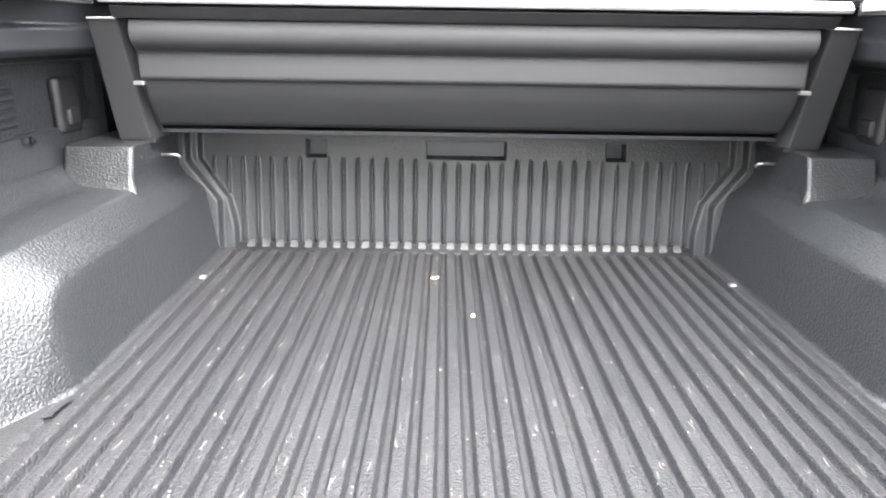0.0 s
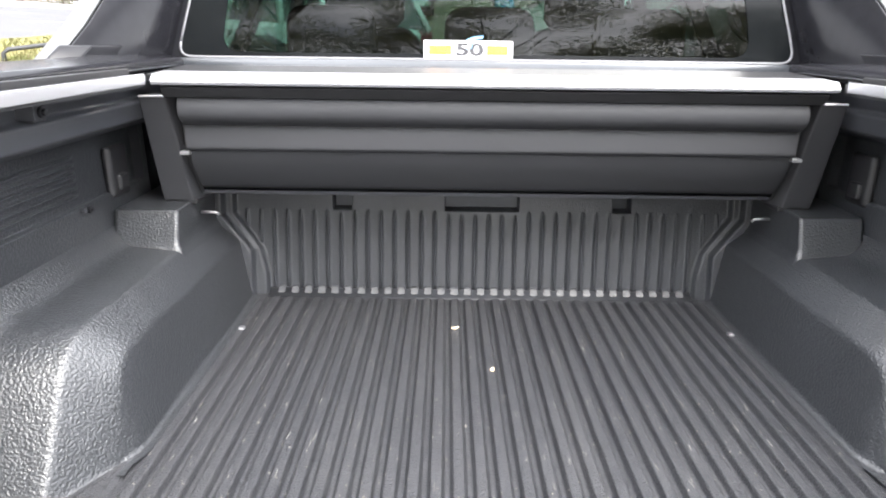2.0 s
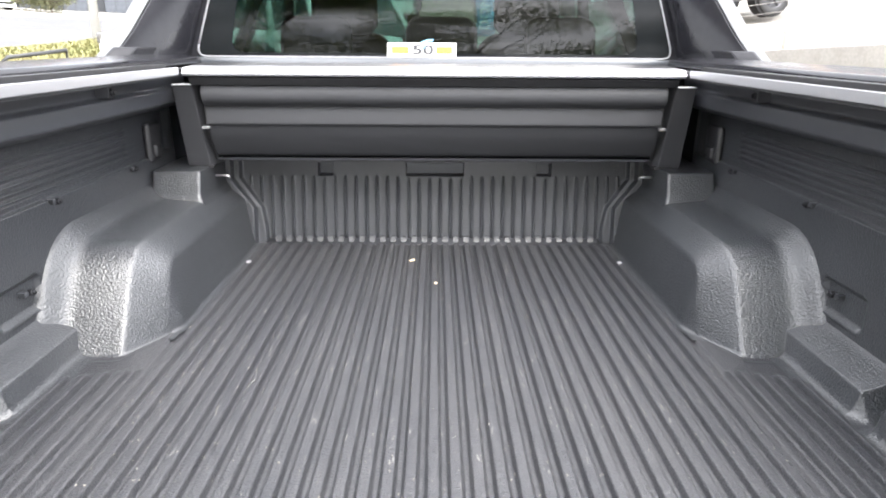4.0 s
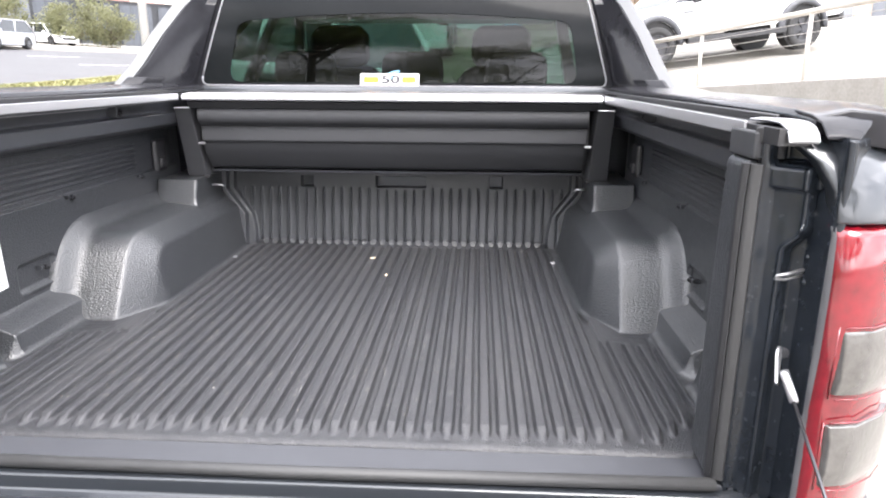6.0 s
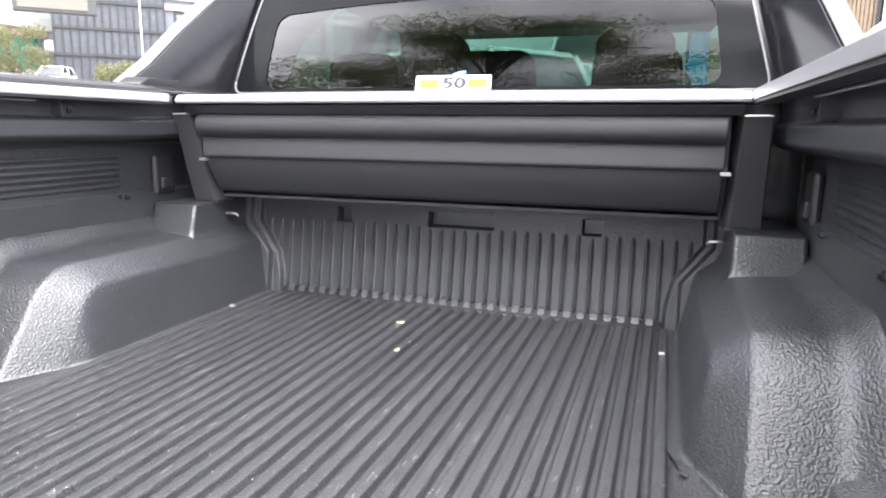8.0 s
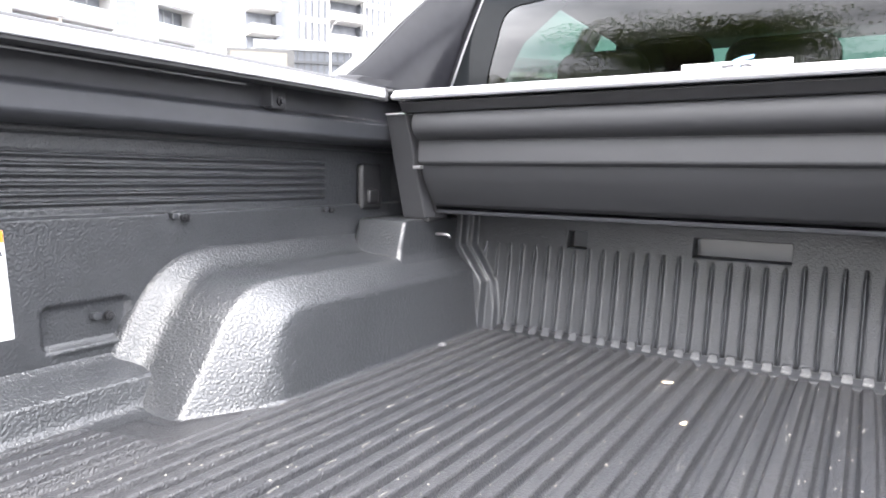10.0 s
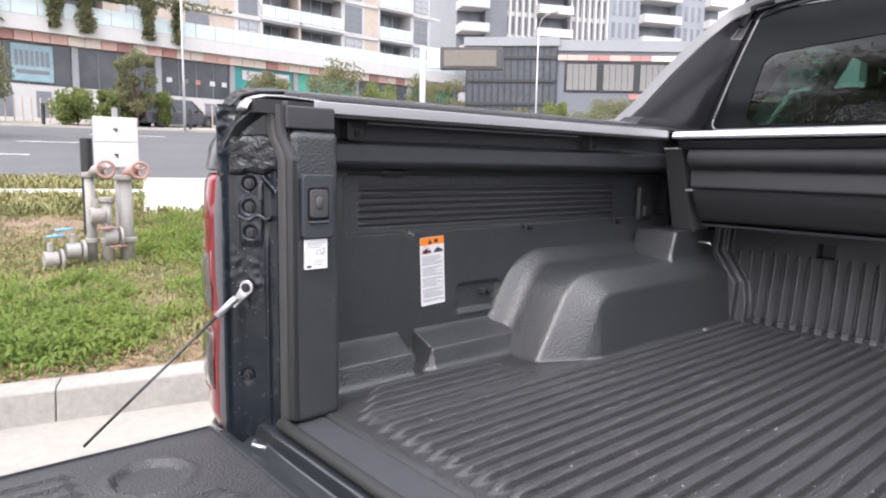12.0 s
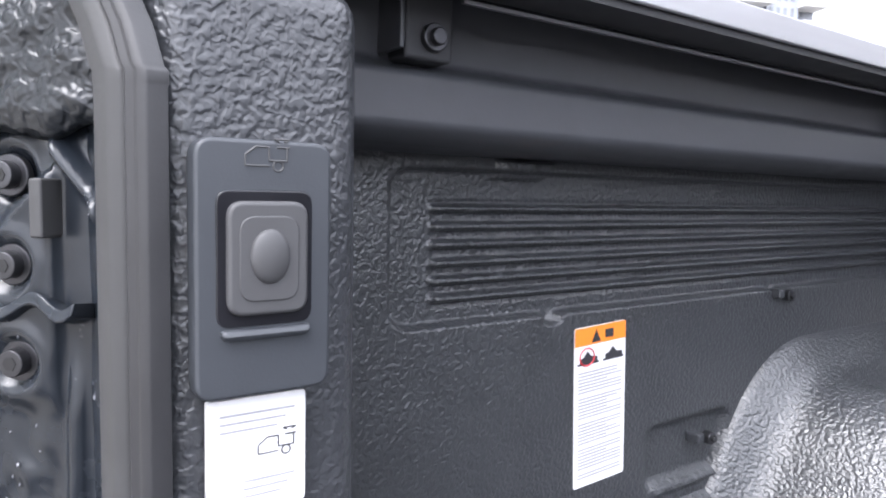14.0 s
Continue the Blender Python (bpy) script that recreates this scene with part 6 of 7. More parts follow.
# ---- cars ----
def car(name, label, paint, L, W, H, style, at, wheel_r=0.34, group="parked cars"):
    """A car with its nose towards -y, standing on the origin."""
    c = thing(name, label, "car", group, at=at)
    belt = H * (0.56 if style != "ute" else 0.665)
    base = wheel_r * 0.62 if style != "ute" else 0.48
    nose, tail = -L / 2, L / 2
    bonnet = belt * {"hatch": 0.84, "mover": 0.86}.get(style, 0.90)
    prof = [(nose, base + 0.05), (nose - 0.0, bonnet * 0.72), (nose + 0.10, bonnet * 0.90), (nose + L * 0.20, bonnet), (nose + L * (0.31 if style == "ute" else 0.27), belt), (tail - 0.12, belt * 1.02), (tail, belt * 0.94),
            (tail, base + 0.1), (tail - 0.1, base)] + [(nose + 0.1, base)]
    if style == "mover":
        prof[2], prof[3], prof[4] = (nose + 0.06, bonnet * 0.84), (nose + L * 0.12, bonnet * 0.97), (nose + L * 0.20, belt)
    if style == "ute":
        prof = [(nose + 0.10, base), (nose, base + 0.08), (nose - 0.02, 0.80), (nose + 0.02, 0.98), (nose + 0.22, 1.06), (nose + L * 0.15, 1.13), (nose + L * 0.245, belt - 0.02),
                (nose + L * 0.27, belt), (tail - 0.05, belt * 1.02), (tail, belt * 0.97), (tail, base + 0.18), (tail - 0.1, base + 0.12)]
    bm = bm_new()
    loft(bm, [[(x, y * k, base + (z - base) * kz) for y, z in prof] for x, k, kz in ((-W / 2, 0.94, 0.93), (-W / 2 + 0.05, 0.985, 0.99), (-W / 4, 1.0, 1.0), (W / 4, 1.0, 1.0), (W / 2 - 0.05, 0.985, 0.99), (W / 2, 0.94, 0.93))])
    part("body", bm, paint, c, bevel=0.05, seg=3)
    if style == "ute":
        g0, r0, r1, g1 = nose + L * 0.235, nose + L * 0.395, nose + L * 0.62, nose + L * 0.67
    elif style == "suv":
        g0, r0, r1, g1 = nose + L * 0.24, nose + L * 0.37, tail - L * 0.10, tail - 0.06
    else:
        g0, r0, r1, g1 = nose + L * 0.22, nose + L * 0.40, tail - L * 0.17, tail - L * 0.03
    if style == "mover":
        g0, r0, r1, g1 = nose + L * 0.15, nose + L * 0.40, tail - L * 0.12, tail - 0.05
    hw, tw = W / 2 - 0.04, W / 2 - 0.20
    zb = belt * 0.97
    rings = [[(-hw, g0, zb), (hw, g0, zb), (hw, g1, zb), (-hw, g1, zb)], [(-tw, r0, H - 0.05), (tw, r0, H - 0.05), (tw, r1, H - 0.05), (-tw, r1, H - 0.05)]]
    bm = bm_new()
    loft(bm, rings)
    part("glasshouse", bm, CAR_GLASS, c, "dark car windows", bevel=0.03, seg=2)
    bm = bm_new()
    loft(bm, [[(-tw - 0.02, r0 - 0.03, H - 0.07), (tw + 0.02, r0 - 0.03, H - 0.07), (tw + 0.02, r1 + 0.03, H - 0.07), (-tw - 0.02, r1 + 0.03, H - 0.07)],
              [(-tw + 0.06, r0 + 0.06, H), (tw - 0.06, r0 + 0.06, H), (tw - 0.06, r1 - 0.04, H), (-tw + 0.06, r1 - 0.04, H)]])
    part("roof", bm, paint, c, bevel=0.02, seg=2)
    stations = [(g0, r0), (g1, r1)] + ([((g0 + g1) / 2, (r0 + r1) / 2 + 0.05)] if style != "ute" else [((g0 + g1) / 2 + 0.1, (r0 + r1) / 2 + 0.05)])
    if style == "suv":
        stations.append((g1 - L * 0.16, r1 - L * 0.13))
    for s in (-1, 1):
        for ya, yb in stations:
            bm = bm_new()
            tube(bm, [(s * (hw + 0.005), ya, zb), (s * (tw + 0.01), yb, H - 0.05)], 0.045, 6)
            part("window_pillar", bm, paint, c, smooth=True)
        bm = bm_new()
        far_ = 0.35 if style != "ute" else 0.52
        box(bm, s * (W / 2 - 0.02), s * (W / 2 + 0.18), g0 + far_, g0 + far_ + 0.11, zb - 0.01, zb + 0.16)
        part("door_mirror", bm, paint if style != "ute" else BLACK, c, bevel=0.03)
        bm = bm_new()
        boxm(bm, pose(s * (W / 2 - 0.17), nose + 0.12, bonnet * 0.80 if style != "ute" else 0.95, 0, 0, s * 28), 0.36, 0.20 if style != "ute" else 0.34, 0.17 if style != "ute" else 0.13)
        part("headlamp", bm, CLEAR_LENS, c, bevel=0.03)
        bm = bm_new()
        boxm(bm, pose(s * (W / 2 - 0.14), tail - 0.05, belt * 0.86), 0.24, 0.12, 0.22)
        part("tail_light", bm, RED_LENS, c, bevel=0.03)
        bm = bm_new()
        out = 0.005 if style != "ute" else -0.09
        box(bm, s * (W / 2 - 0.03), s * (W / 2 - out), nose + L * 0.3, tail - L * 0.28, base - 0.02 + out, base + 0.10 + out)
        part("side_step", bm, BLACK, c, bevel=0.01)
        for y in (nose + L * 0.175, tail - L * 0.20):
            bm = bm_new()
            disc(bm, (s * (W / 2 - 0.115), y, wheel_r * 1.10), (1, 0, 0), wheel_r * (1.18 if style == "ute" else 1.12), 0.25, 28)
            part("wheel_well", bm, RUBBER_DARK if style == "ute" else BLACK, c, "black wheel-arch lining", bevel=0.01)
            wheel_parts(c, s * (W / 2 - 0.05), y, wheel_r, wheel_r, 0.24, s, BOLT if style == "ute" else ALLOY)
            if style == "ute":
                bm = bm_new()
                loft(bm, [[(s * (W / 2 - 0.02), y + r * math.cos(a), wheel_r * 1.08 + r * math.sin(a)) for r in (0.47, 0.60)]
                          + [(s * (W / 2 + w), y + r * math.cos(a), wheel_r * 1.08 + r * math.sin(a)) for r, w in ((0.585, 0.045), (0.545, 0.07), (0.47, 0.07))] for a in lin(radians(-6), radians(186), 22)])
                part("wheel_flare", bm, STEEL_BLACK, c, "black plastic wheel flare", smooth=True)
        for y in (g0 + 0.30, (g0 + g1) / 2 + 0.1, g1 - 0.02):
            bm = bm_new()
            box(bm, s * (W / 2 - 0.03), s * (W / 2 + 0.003), y, y + 0.014, base + 0.12, belt * 0.90)
            part("door_seam", bm, BLACK, c)
        for y in (g0 + 0.95, g0 + 1.9):
            bm = bm_new()
            box(bm, s * (W / 2 - 0.02), s * (W / 2 + 0.012), y, y + 0.2, belt * 0.86, belt * 0.86 + 0.035)
            part("door_handle", bm, paint, c, bevel=0.01)
        if style == "ute":
            bm = bm_new()
            box(bm, s * (W / 2 - 0.02), s * (W / 2 + 0.02), nose + L * 0.175 + 0.62, nose + L * 0.175 + 0.84, 0.98, 1.07)
            part("wing_vent", bm, ALLOY, c, "grey wing vent", bevel=0.02)
            bm = bm_new()
            boxm(bm, pose(s * (W / 2 - 0.16), nose + 0.08, 0.66, 0, 0, s * 30), 0.24, 0.18, 0.09)
            part("fog_lamp_recess", bm, BLACK, c, bevel=0.02)
    bm = bm_new()
    box(bm, -W * 0.30, W * 0.30, nose - 0.04, nose + 0.08, bonnet * 0.55, bonnet * 0.80)
    part("grille", bm, BLACK, c, bevel=0.02)
    bm = bm_new()
    box(bm, -W * 0.44, W * 0.44, nose - 0.04, nose + 0.1, base, base + 0.2)
    part("front_bumper", bm, BLACK if style == "ute" else paint, c, bevel=0.04)
    bm = bm_new()
    box(bm, -W * 0.44, W * 0.44, tail - 0.1, tail + 0.04, base, base + 0.2)
    part("rear_bumper", bm, BLACK if style == "ute" else paint, c, bevel=0.04)
    if style == "ute":
        bm = bm_new()
        box(bm, -W / 2 + 0.1, W / 2 - 0.1, g1 + 0.12, tail - 0.08, belt * 0.99, belt * 1.02)
        part("tonneau", bm, BLACK, c, bevel=0.01)
        bm = bm_new()
        for s in (-1, 1):
            tube(bm, [(s * (W / 2 - 0.12), g1 + 0.55, belt), (s * (W / 2 - 0.2), g1 + 0.2, H - 0.12)], 0.05, 8)
        tube(bm, [(-(W / 2 - 0.2), g1 + 0.2, H - 0.12), (W / 2 - 0.2, g1 + 0.2, H - 0.12)], 0.05, 8)
        part("roll_bar", bm, paint, c, smooth=True)
    return c


def on_ground(x, y, heading, lean=0.55):
    """A pose on the ground with the nose (-y) turned by heading degrees, tipped along the slope."""
    a = radians(heading)
    f = Vector((math.sin(a), -math.cos(a)))
    sl = (gz(x + f.x, y + f.y) - gz(x - f.x, y - f.y)) / 2
    return pose(x, y, gz(x, y) + 0.02, 0, 0, heading) @ pose(0, 0, 0, -lean * math.degrees(math.atan(sl)), 0, 0)


car("white_pickup", "white dual-cab pickup with black wheel arches parked up the ramp", WHITE_PAINT, 5.35, 1.86, 1.82, "ute", on_ground(5.38, 13.3, -76, 1.0), 0.39)
car("white_suv", "white sport utility car parked ahead of the truck", WHITE_PAINT, 4.8, 1.86, 1.72, "suv", on_ground(-2.8, 8.1, 235), 0.36)
car("white_suv", "white sport utility car parked ahead, its tail lamps towards the truck", WHITE_PAINT, 4.9, 1.9, 1.84, "suv", on_ground(-1.45, 17.2, 180), 0.37)
x, y = polar(-8.2, 39)
car("dark_off_roader", "dark boxy off-road car standing ahead up the ramp", GREY_PAINT, 4.5, 1.86, 1.84, "suv", on_ground(x, y, 186), 0.40)
x, y = polar(36.2, 46)
car("silver_people_mover", "silver people mover on the road", SILVER_PAINT, 4.6, 1.78, 1.62, "mover", on_ground(x, y, 4), 0.32)
x, y = polar(33.0, 58)
car("white_hatchback", "white hatchback standing beyond the road", WHITE_PAINT, 4.2, 1.75, 1.5, "hatch", on_ground(x, y, 70), 0.31)
x, y = polar(71.5, 42)
car("black_estate_car", "black estate car parked along the far footpath", GREY_PAINT, 4.8, 1.85, 1.6, "suv", on_ground(x, y, 195), 0.34)
x, y = polar(41.0, 60)
car("white_hatchback", "white hatchback parked by the far planting", WHITE_PAINT, 4.2, 1.75, 1.5, "hatch", on_ground(x, y, 40), 0.31)
x, y = polar(48.0, 58)
car("white_hatchback", "white hatchback parked below the message sign", WHITE_PAINT, 4.2, 1.75, 1.5, "hatch", on_ground(x, y, 30), 0.31)

# handrail up the ramp
hr = thing("handrail", "beige steel handrail with thin wires up the ramp", "handrail")
rail_pts = []
RAMP = ((3.55, 12.66, 1.13), (4.2, 10.1, 1.25), (4.85, 7.54, 1.39), (5.5, 5.0, 1.52), (6.15, 2.4, 1.66), (6.8, -0.2, 1.8))
for x, y, z in RAMP:
    rail_pts.append((x, y, z + 0.93))
    bm = bm_new()
    tube(bm, [(x, y, z - 0.1), (x, y, z + 0.93)], 0.03, 10)
    part("post", bm, LINE_STEEL, hr, smooth=True)
bm = bm_new()
tube(bm, rail_pts, 0.04, 10)
part("top_rail", bm, LINE_STEEL, hr, smooth=True)
for k in range(5):
    bm = bm_new()
    tube(bm, [(x, y, z - 0.14 * (k + 1)) for x, y, z in rail_pts], 0.006, 6)
    part("wire", bm, HYD_GREY, hr, smooth=True)
bm = bm_new()
rings = []
for x, y, z in RAMP:
    rings.append([(x - 0.12, y, -0.3), (x - 0.12, y, z), (x + 0.25, y, z), (x + 0.25, y, -0.3)])
loft(bm, rings)
single("ramp_edge", bm, KERB, "low weathered wall edging the ramp", "low wall", kind="structure", bevel=0.02)


# ---- trees ----
def tree(name, label, x, y, h, crown_r, leaves, leaf, m, seed, trunk_h=0.35, clumps=14, squash=0.8, group="street trees", trunk_r=None):
    r = random.Random(seed)
    t = thing(name, label, "tree", group, at=pose(x, y, gz(x, y)))
    tr = trunk_r or h * 0.022
    bm = bm_new()
    top = h * (trunk_h + 0.35)
    tube(bm, [(0, 0, -0.2), (0.02 * h, 0.01 * h, h * trunk_h * 0.5), (0.0, 0.02 * h, h * trunk_h), (0.03 * h, 0, top)], tr, 9, tr * 0.3)
    centres = []
    for k in range(clumps):
        a, q = r.uniform(0, 6.283), math.sqrt(r.random())
        zc = h * trunk_h + (h - h * trunk_h) * r.uniform(0.12, 0.88)
        fall = 1.0 - 0.55 * abs((zc / h - trunk_h) / (1 - trunk_h) - 0.42)
        c = Vector((math.cos(a) * q * crown_r * fall, math.sin(a) * q * crown_r * fall, zc))
        centres.append((c, crown_r * r.uniform(0.28, 0.5)))
        s0 = Vector((0, 0.01 * h, h * trunk_h * r.uniform(0.75, 1.25)))
        mid = (s0 + c) / 2 + Vector((r.uniform(-0.1, 0.1), r.uniform(-0.1, 0.1), 0.08)) * crown_r
        tube(bm, [s0, mid, c], tr * 0.42, 6, tr * 0.1)
    part("trunk", bm, BARK, t, "branching trunk", smooth=True)
    vs, fs = [], []
    for k in range(leaves):
        c, rad = centres[k % clumps]
        d = Vector((r.gauss(0, 1), r.gauss(0, 1), r.gauss(0, 1))).normalized() * rad * r.random() ** 0.45
        p = c + Vector((d.x, d.y, d.z * squash))
        n1 = Vector((r.gauss(0, 1), r.gauss(0, 1), r.gauss(0, 1))).normalized()
        n2 = n1.orthogonal().normalized() * leaf * r.uniform(0.3, 0.55)
        n1 = n1 * leaf * r.uniform(0.6, 1.1)
        n = len(vs)
        vs += [p - n1, p + n2, p + n1, p - n2]
        fs.append((n, n + 1, n + 2, n + 3))
    me = bpy.data.meshes.new("crown")
    me.from_pydata(vs, [], fs)
    me.materials.append(m)
    ob = new("crown", me)
    ob.parent = t
    tagged(ob, "loose leafy crown")
    return t


for i, (th, d, h, cr, m, tall) in enumerate(((84.5, 41, 5.2, 1.7, FOLIAGE, 0.2), (75.6, 41, 2.6, 1.0, FOLIAGE_BRIGHT, 0.15), (74.3, 40, 5.6, 1.0, FOLIAGE, 0.15), (73.0, 41, 2.4, 1.0, FOLIAGE_BRIGHT, 0.1), (78.3, 40, 2.6, 1.1, FOLIAGE_BRIGHT, 0.1),
                                             (64.0, 44, 4.8, 1.5, FOLIAGE, 0.25), (59.0, 46, 5.6, 2.1, FOLIAGE, 0.2), (55.2, 47, 4.4, 1.4, FOLIAGE_BRIGHT, 0.15), (50.5, 50, 5.6, 2.0, FOLIAGE, 0.15), (44.0, 55, 3.2, 2.2, FOLIAGE, 0.1),
                                             (40.5, 54, 4.6, 1.7, FOLIAGE_BRIGHT, 0.2), (37.8, 56, 3.2, 2.4, FOLIAGE, 0.1), (36.0, 57, 5.6, 2.2, FOLIAGE, 0.15), (31.5, 58, 5.2, 2.4, FOLIAGE, 0.1), (29.0, 58, 6.0, 2.6, FOLIAGE, 0.1), (86.0, 30, 4.6, 1.6, FOLIAGE, 0.3))):
    x, y = polar(th, d)
    tree("street_tree", "small leafy street tree before the shops", x, y, h * (0.78 if th > 46 else 0.6), cr * (0.95 if th > 46 else 0.8), 3600, 0.115, m, 40 + i, tall, 20, 1.0)
for i, (x, y, h, cr, th, n, lf) in enumerate(((-5.5, -19.0, 15.8, 4.8, 0.76, 42000, 0.075), (1.0, -31.0, 18.2, 8.0, 0.2, 34000, 0.13), (-14.0, -30.0, 18.2, 8.0, 0.2, 34000, 0.13),
                                             (15.0, -31.0, 18.6, 8.0, 0.2, 34000, 0.13), (-30.0, -30.0, 14.0, 8.0, 0.15, 20000, 0.16))):
    tree("shade_tree", "broad spreading shade tree behind the truck", x, y, h, cr, n, lf, FOLIAGE_BRIGHT if i == 0 else FOLIAGE, 80 + i, th, 34, 0.4, "shade trees", 0.22)


# ---- buildings ----
class Front:
    """A building front, drawn along x from 0, facing -y, on its own pose."""

    def __init__(self, name, label, a, b, z):
        (x0, y0), (x1, y1) = a, b
        self.length = math.hypot(x1 - x0, y1 - y0)
        self.thing = thing(name, label, "building", at=pose(x0, y0, z, 0, 0, math.degrees(math.atan2(y1 - y0, x1 - x0))))

    def block(self, name, m, x0, x1, y0, y1, z0, z1, label="", parent=None):
        bm = bm_new()
        box(bm, x0, x1, y0, y1, z0, z1)
        return part(name, bm, m, parent or self.thing, label)

    def window(self, x0, x1, z0, z1, y=-0.02, cols=2, rows=3, pane=FACADE_GLASS, frame_m=CLAD_DARK):
        bm = bm_new()
        t = 0.06
        box(bm, x0 - t / 2, x1 + t / 2, y - 0.05, y + 0.01, z0 - t / 2, z1 + t / 2)
        w = part("window", bm, frame_m, self.thing, "dark framed window")
        pw, ph = (x1 - x0) / cols, (z1 - z0) / rows
        bm = bm_new()
        box(bm, t / 2, pw - t / 2, -0.056, -0.045, t / 2, ph - t / 2)
        first = part("pane", bm, pane, w)
        for i_ in range(cols):
            for k_ in range(rows):
                ob = first if i_ == k_ == 0 else new("pane", first.data)
                ob.parent = w
                ob.location = (x0 + pw * i_, y, z0 + ph * k_)

    def balcony(self, x0, x1, z, h, depth, slab_m, rail_m, back_m=FACADE_GLASS, side_m=RENDER_BEIGE):
        bm = bm_new()
        box(bm, x0 - 0.15, x1 + 0.15, -0.35, depth, z - 0.28, z)
        b = part("balcony", bm, slab_m, self.thing, "projecting balcony slab")
        n = max(2, round((x1 - x0) / 1.2))
        for k in range(n):
            w = (x1 - x0) / n
            bm = bm_new()
            box(bm, x0 + w * k + 0.02, x0 + w * (k + 1) - 0.02, -0.30, -0.26, z + 0.04, z + 1.05)
            part("balustrade_pane", bm, rail_m, b)
        bm = bm_new()
        box(bm, x0, x1, depth - 0.05, depth + 0.05, z, z + h - 0.28)
        part("balcony_door", bm, back_m, b, "dark balcony doors")
        for k in range(1, 4):
            xx = x0 + (x1 - x0) * k / 4
            bm = bm_new()
            box(bm, xx - 0.05, xx + 0.05, depth - 0.12, depth - 0.05, z, z + h - 0.4)
            part("door_frame", bm, CURTAIN_GLASS, b)


# podium of shops, and flats above it
pa, pb = polar(97, 52), polar(48.2, 71.5)
pod = Front("shop_podium", "white podium of shops with a tiled fascia and terrace balustrade", pa, pb, 0.0)
LN = pod.length
pod.block("base_wall", RENDER_WHITE, 0, LN, 0.4, 14, 0, 6.0, "white base wall")
pod.block("upper_wall", CLAD_DARK, 0, LN, 0.7, 14, 6.0, 9.3)
pod.block("white_band", RENDER_WHITE, -0.3, LN + 0.3, -0.5, 14, 9.4, 10.35, "white slab edge")
pod.block("roof_deck", RENDER_GREY, 0, LN, -0.3, 14, 10.35, 10.4)
k, x = 0, 1.0
while x < LN - 1.6:
    pod.block("vent_opening", FACADE_GLASS, x, x + 0.9, 0.32, 0.45, 3.4, 5.6)
    x += 2.3
x, k = 0.0, 0
rt = random.Random(4)
while x < LN:
    w = 1.05
    pod.block("fascia_tile", rt.choice((TILE_RED, TILE_PINK, TILE_CREAM, TILE_CREAM, TILE_PINK)), x + 0.02, min(LN, x + w) - 0.02, 0.05 + 0.02 * (k % 2), 0.75, 8.78, 9.38)
    x += w
    k += 1
x = 0.0
while x < LN - 1.5:
    pod.block("balustrade_pane", BALUSTRADE, x + 0.03, x + 1.47, -0.35, -0.30, 10.4, 11.45)
    x += 1.5


def shop_x(theta):
    """Where along the podium front a sight line at theta meets it."""
    ax, ay = pa
    dx, dy = (pb[0] - ax) / LN, (pb[1] - ay) / LN
    sx, sy = -math.sin(radians(theta)), math.cos(radians(theta))
    ex, ey = 0.4 - ax, -2.0 - ay
    return (ex * sy - ey * sx) / (dx * sy - dy * sx)


# bays between grey piers, each with dark glazing or a coloured film; wording as bars, or as it reads
BAYS = (96.0, 90.0, 84.2, 78.2, 72.5, 67.0, 62.0, 57.0, 52.6, 48.6)
for th in BAYS:
    q = shop_x(th)
    pod.block("shop_pier", RENDER_GREY, q - 0.2, q + 0.2, 0.25, 0.8, 5.9, 8.85)
for k, (a, b) in enumerate(zip(BAYS, BAYS[1:])):
    x0, x1 = shop_x(a) + 0.22, shop_x(b) - 0.22
    pod.block("shop_window", {5: TEAL_GLASS, 6: GREEN_GLASS, 8: GREEN_GLASS}.get(k, SHOP_GLASS), x0, x1, 0.5, 0.72, 6.05, 8.75, "shopfront glazing")
    for i in range(1, 4):
        q = x0 + (x1 - x0) * i / 4
        pod.block("shop_mullion", CLAD_DARK, q - 0.03, q + 0.03, 0.44, 0.5, 6.05, 8.75)
x0, x1 = shop_x(82.2), shop_x(79.6)
pod.block("poster", POSTER_BLUE, x0, x1, 0.38, 0.44, 6.2, 8.6, "pale blue shop poster")
for k in range(7):
    q = x0 + (x1 - x0) * (0.08 + 0.124 * k)
    pod.block("poster_bar", CLAD_DARK, q, q + (x1 - x0) * 0.08, 0.35, 0.38, 7.2, 8.2)
pod.block("poster_bar", CLAD_DARK, x0 + 0.1 * (x1 - x0), x1 - 0.1 * (x1 - x0), 0.35, 0.38, 6.7, 6.95)
x0, x1 = shop_x(66.2), shop_x(62.5)
sb = pod.block("name_board", PANEL_WHITE, x0, x1, 0.36, 0.42, 7.75, 8.5, "white shop name board")
lettering("sign_letters", "South V", 0.80, pose((x0 + x1) / 2 - 0.5, 0.34, 8.12, 90, 0, 0), INK, sb, 0.01)
for th, m in ((71.7, PANEL_WHITE), (70.5, AMBER), (69.6, TILE_RED), (68.5, PANEL_WHITE), (67.6, PANEL_WHITE)):
    q = shop_x(th)
    pod.block("window_mark", m, q - 0.2, q + 0.2, 0.40, 0.43, 7.0, 7.35)

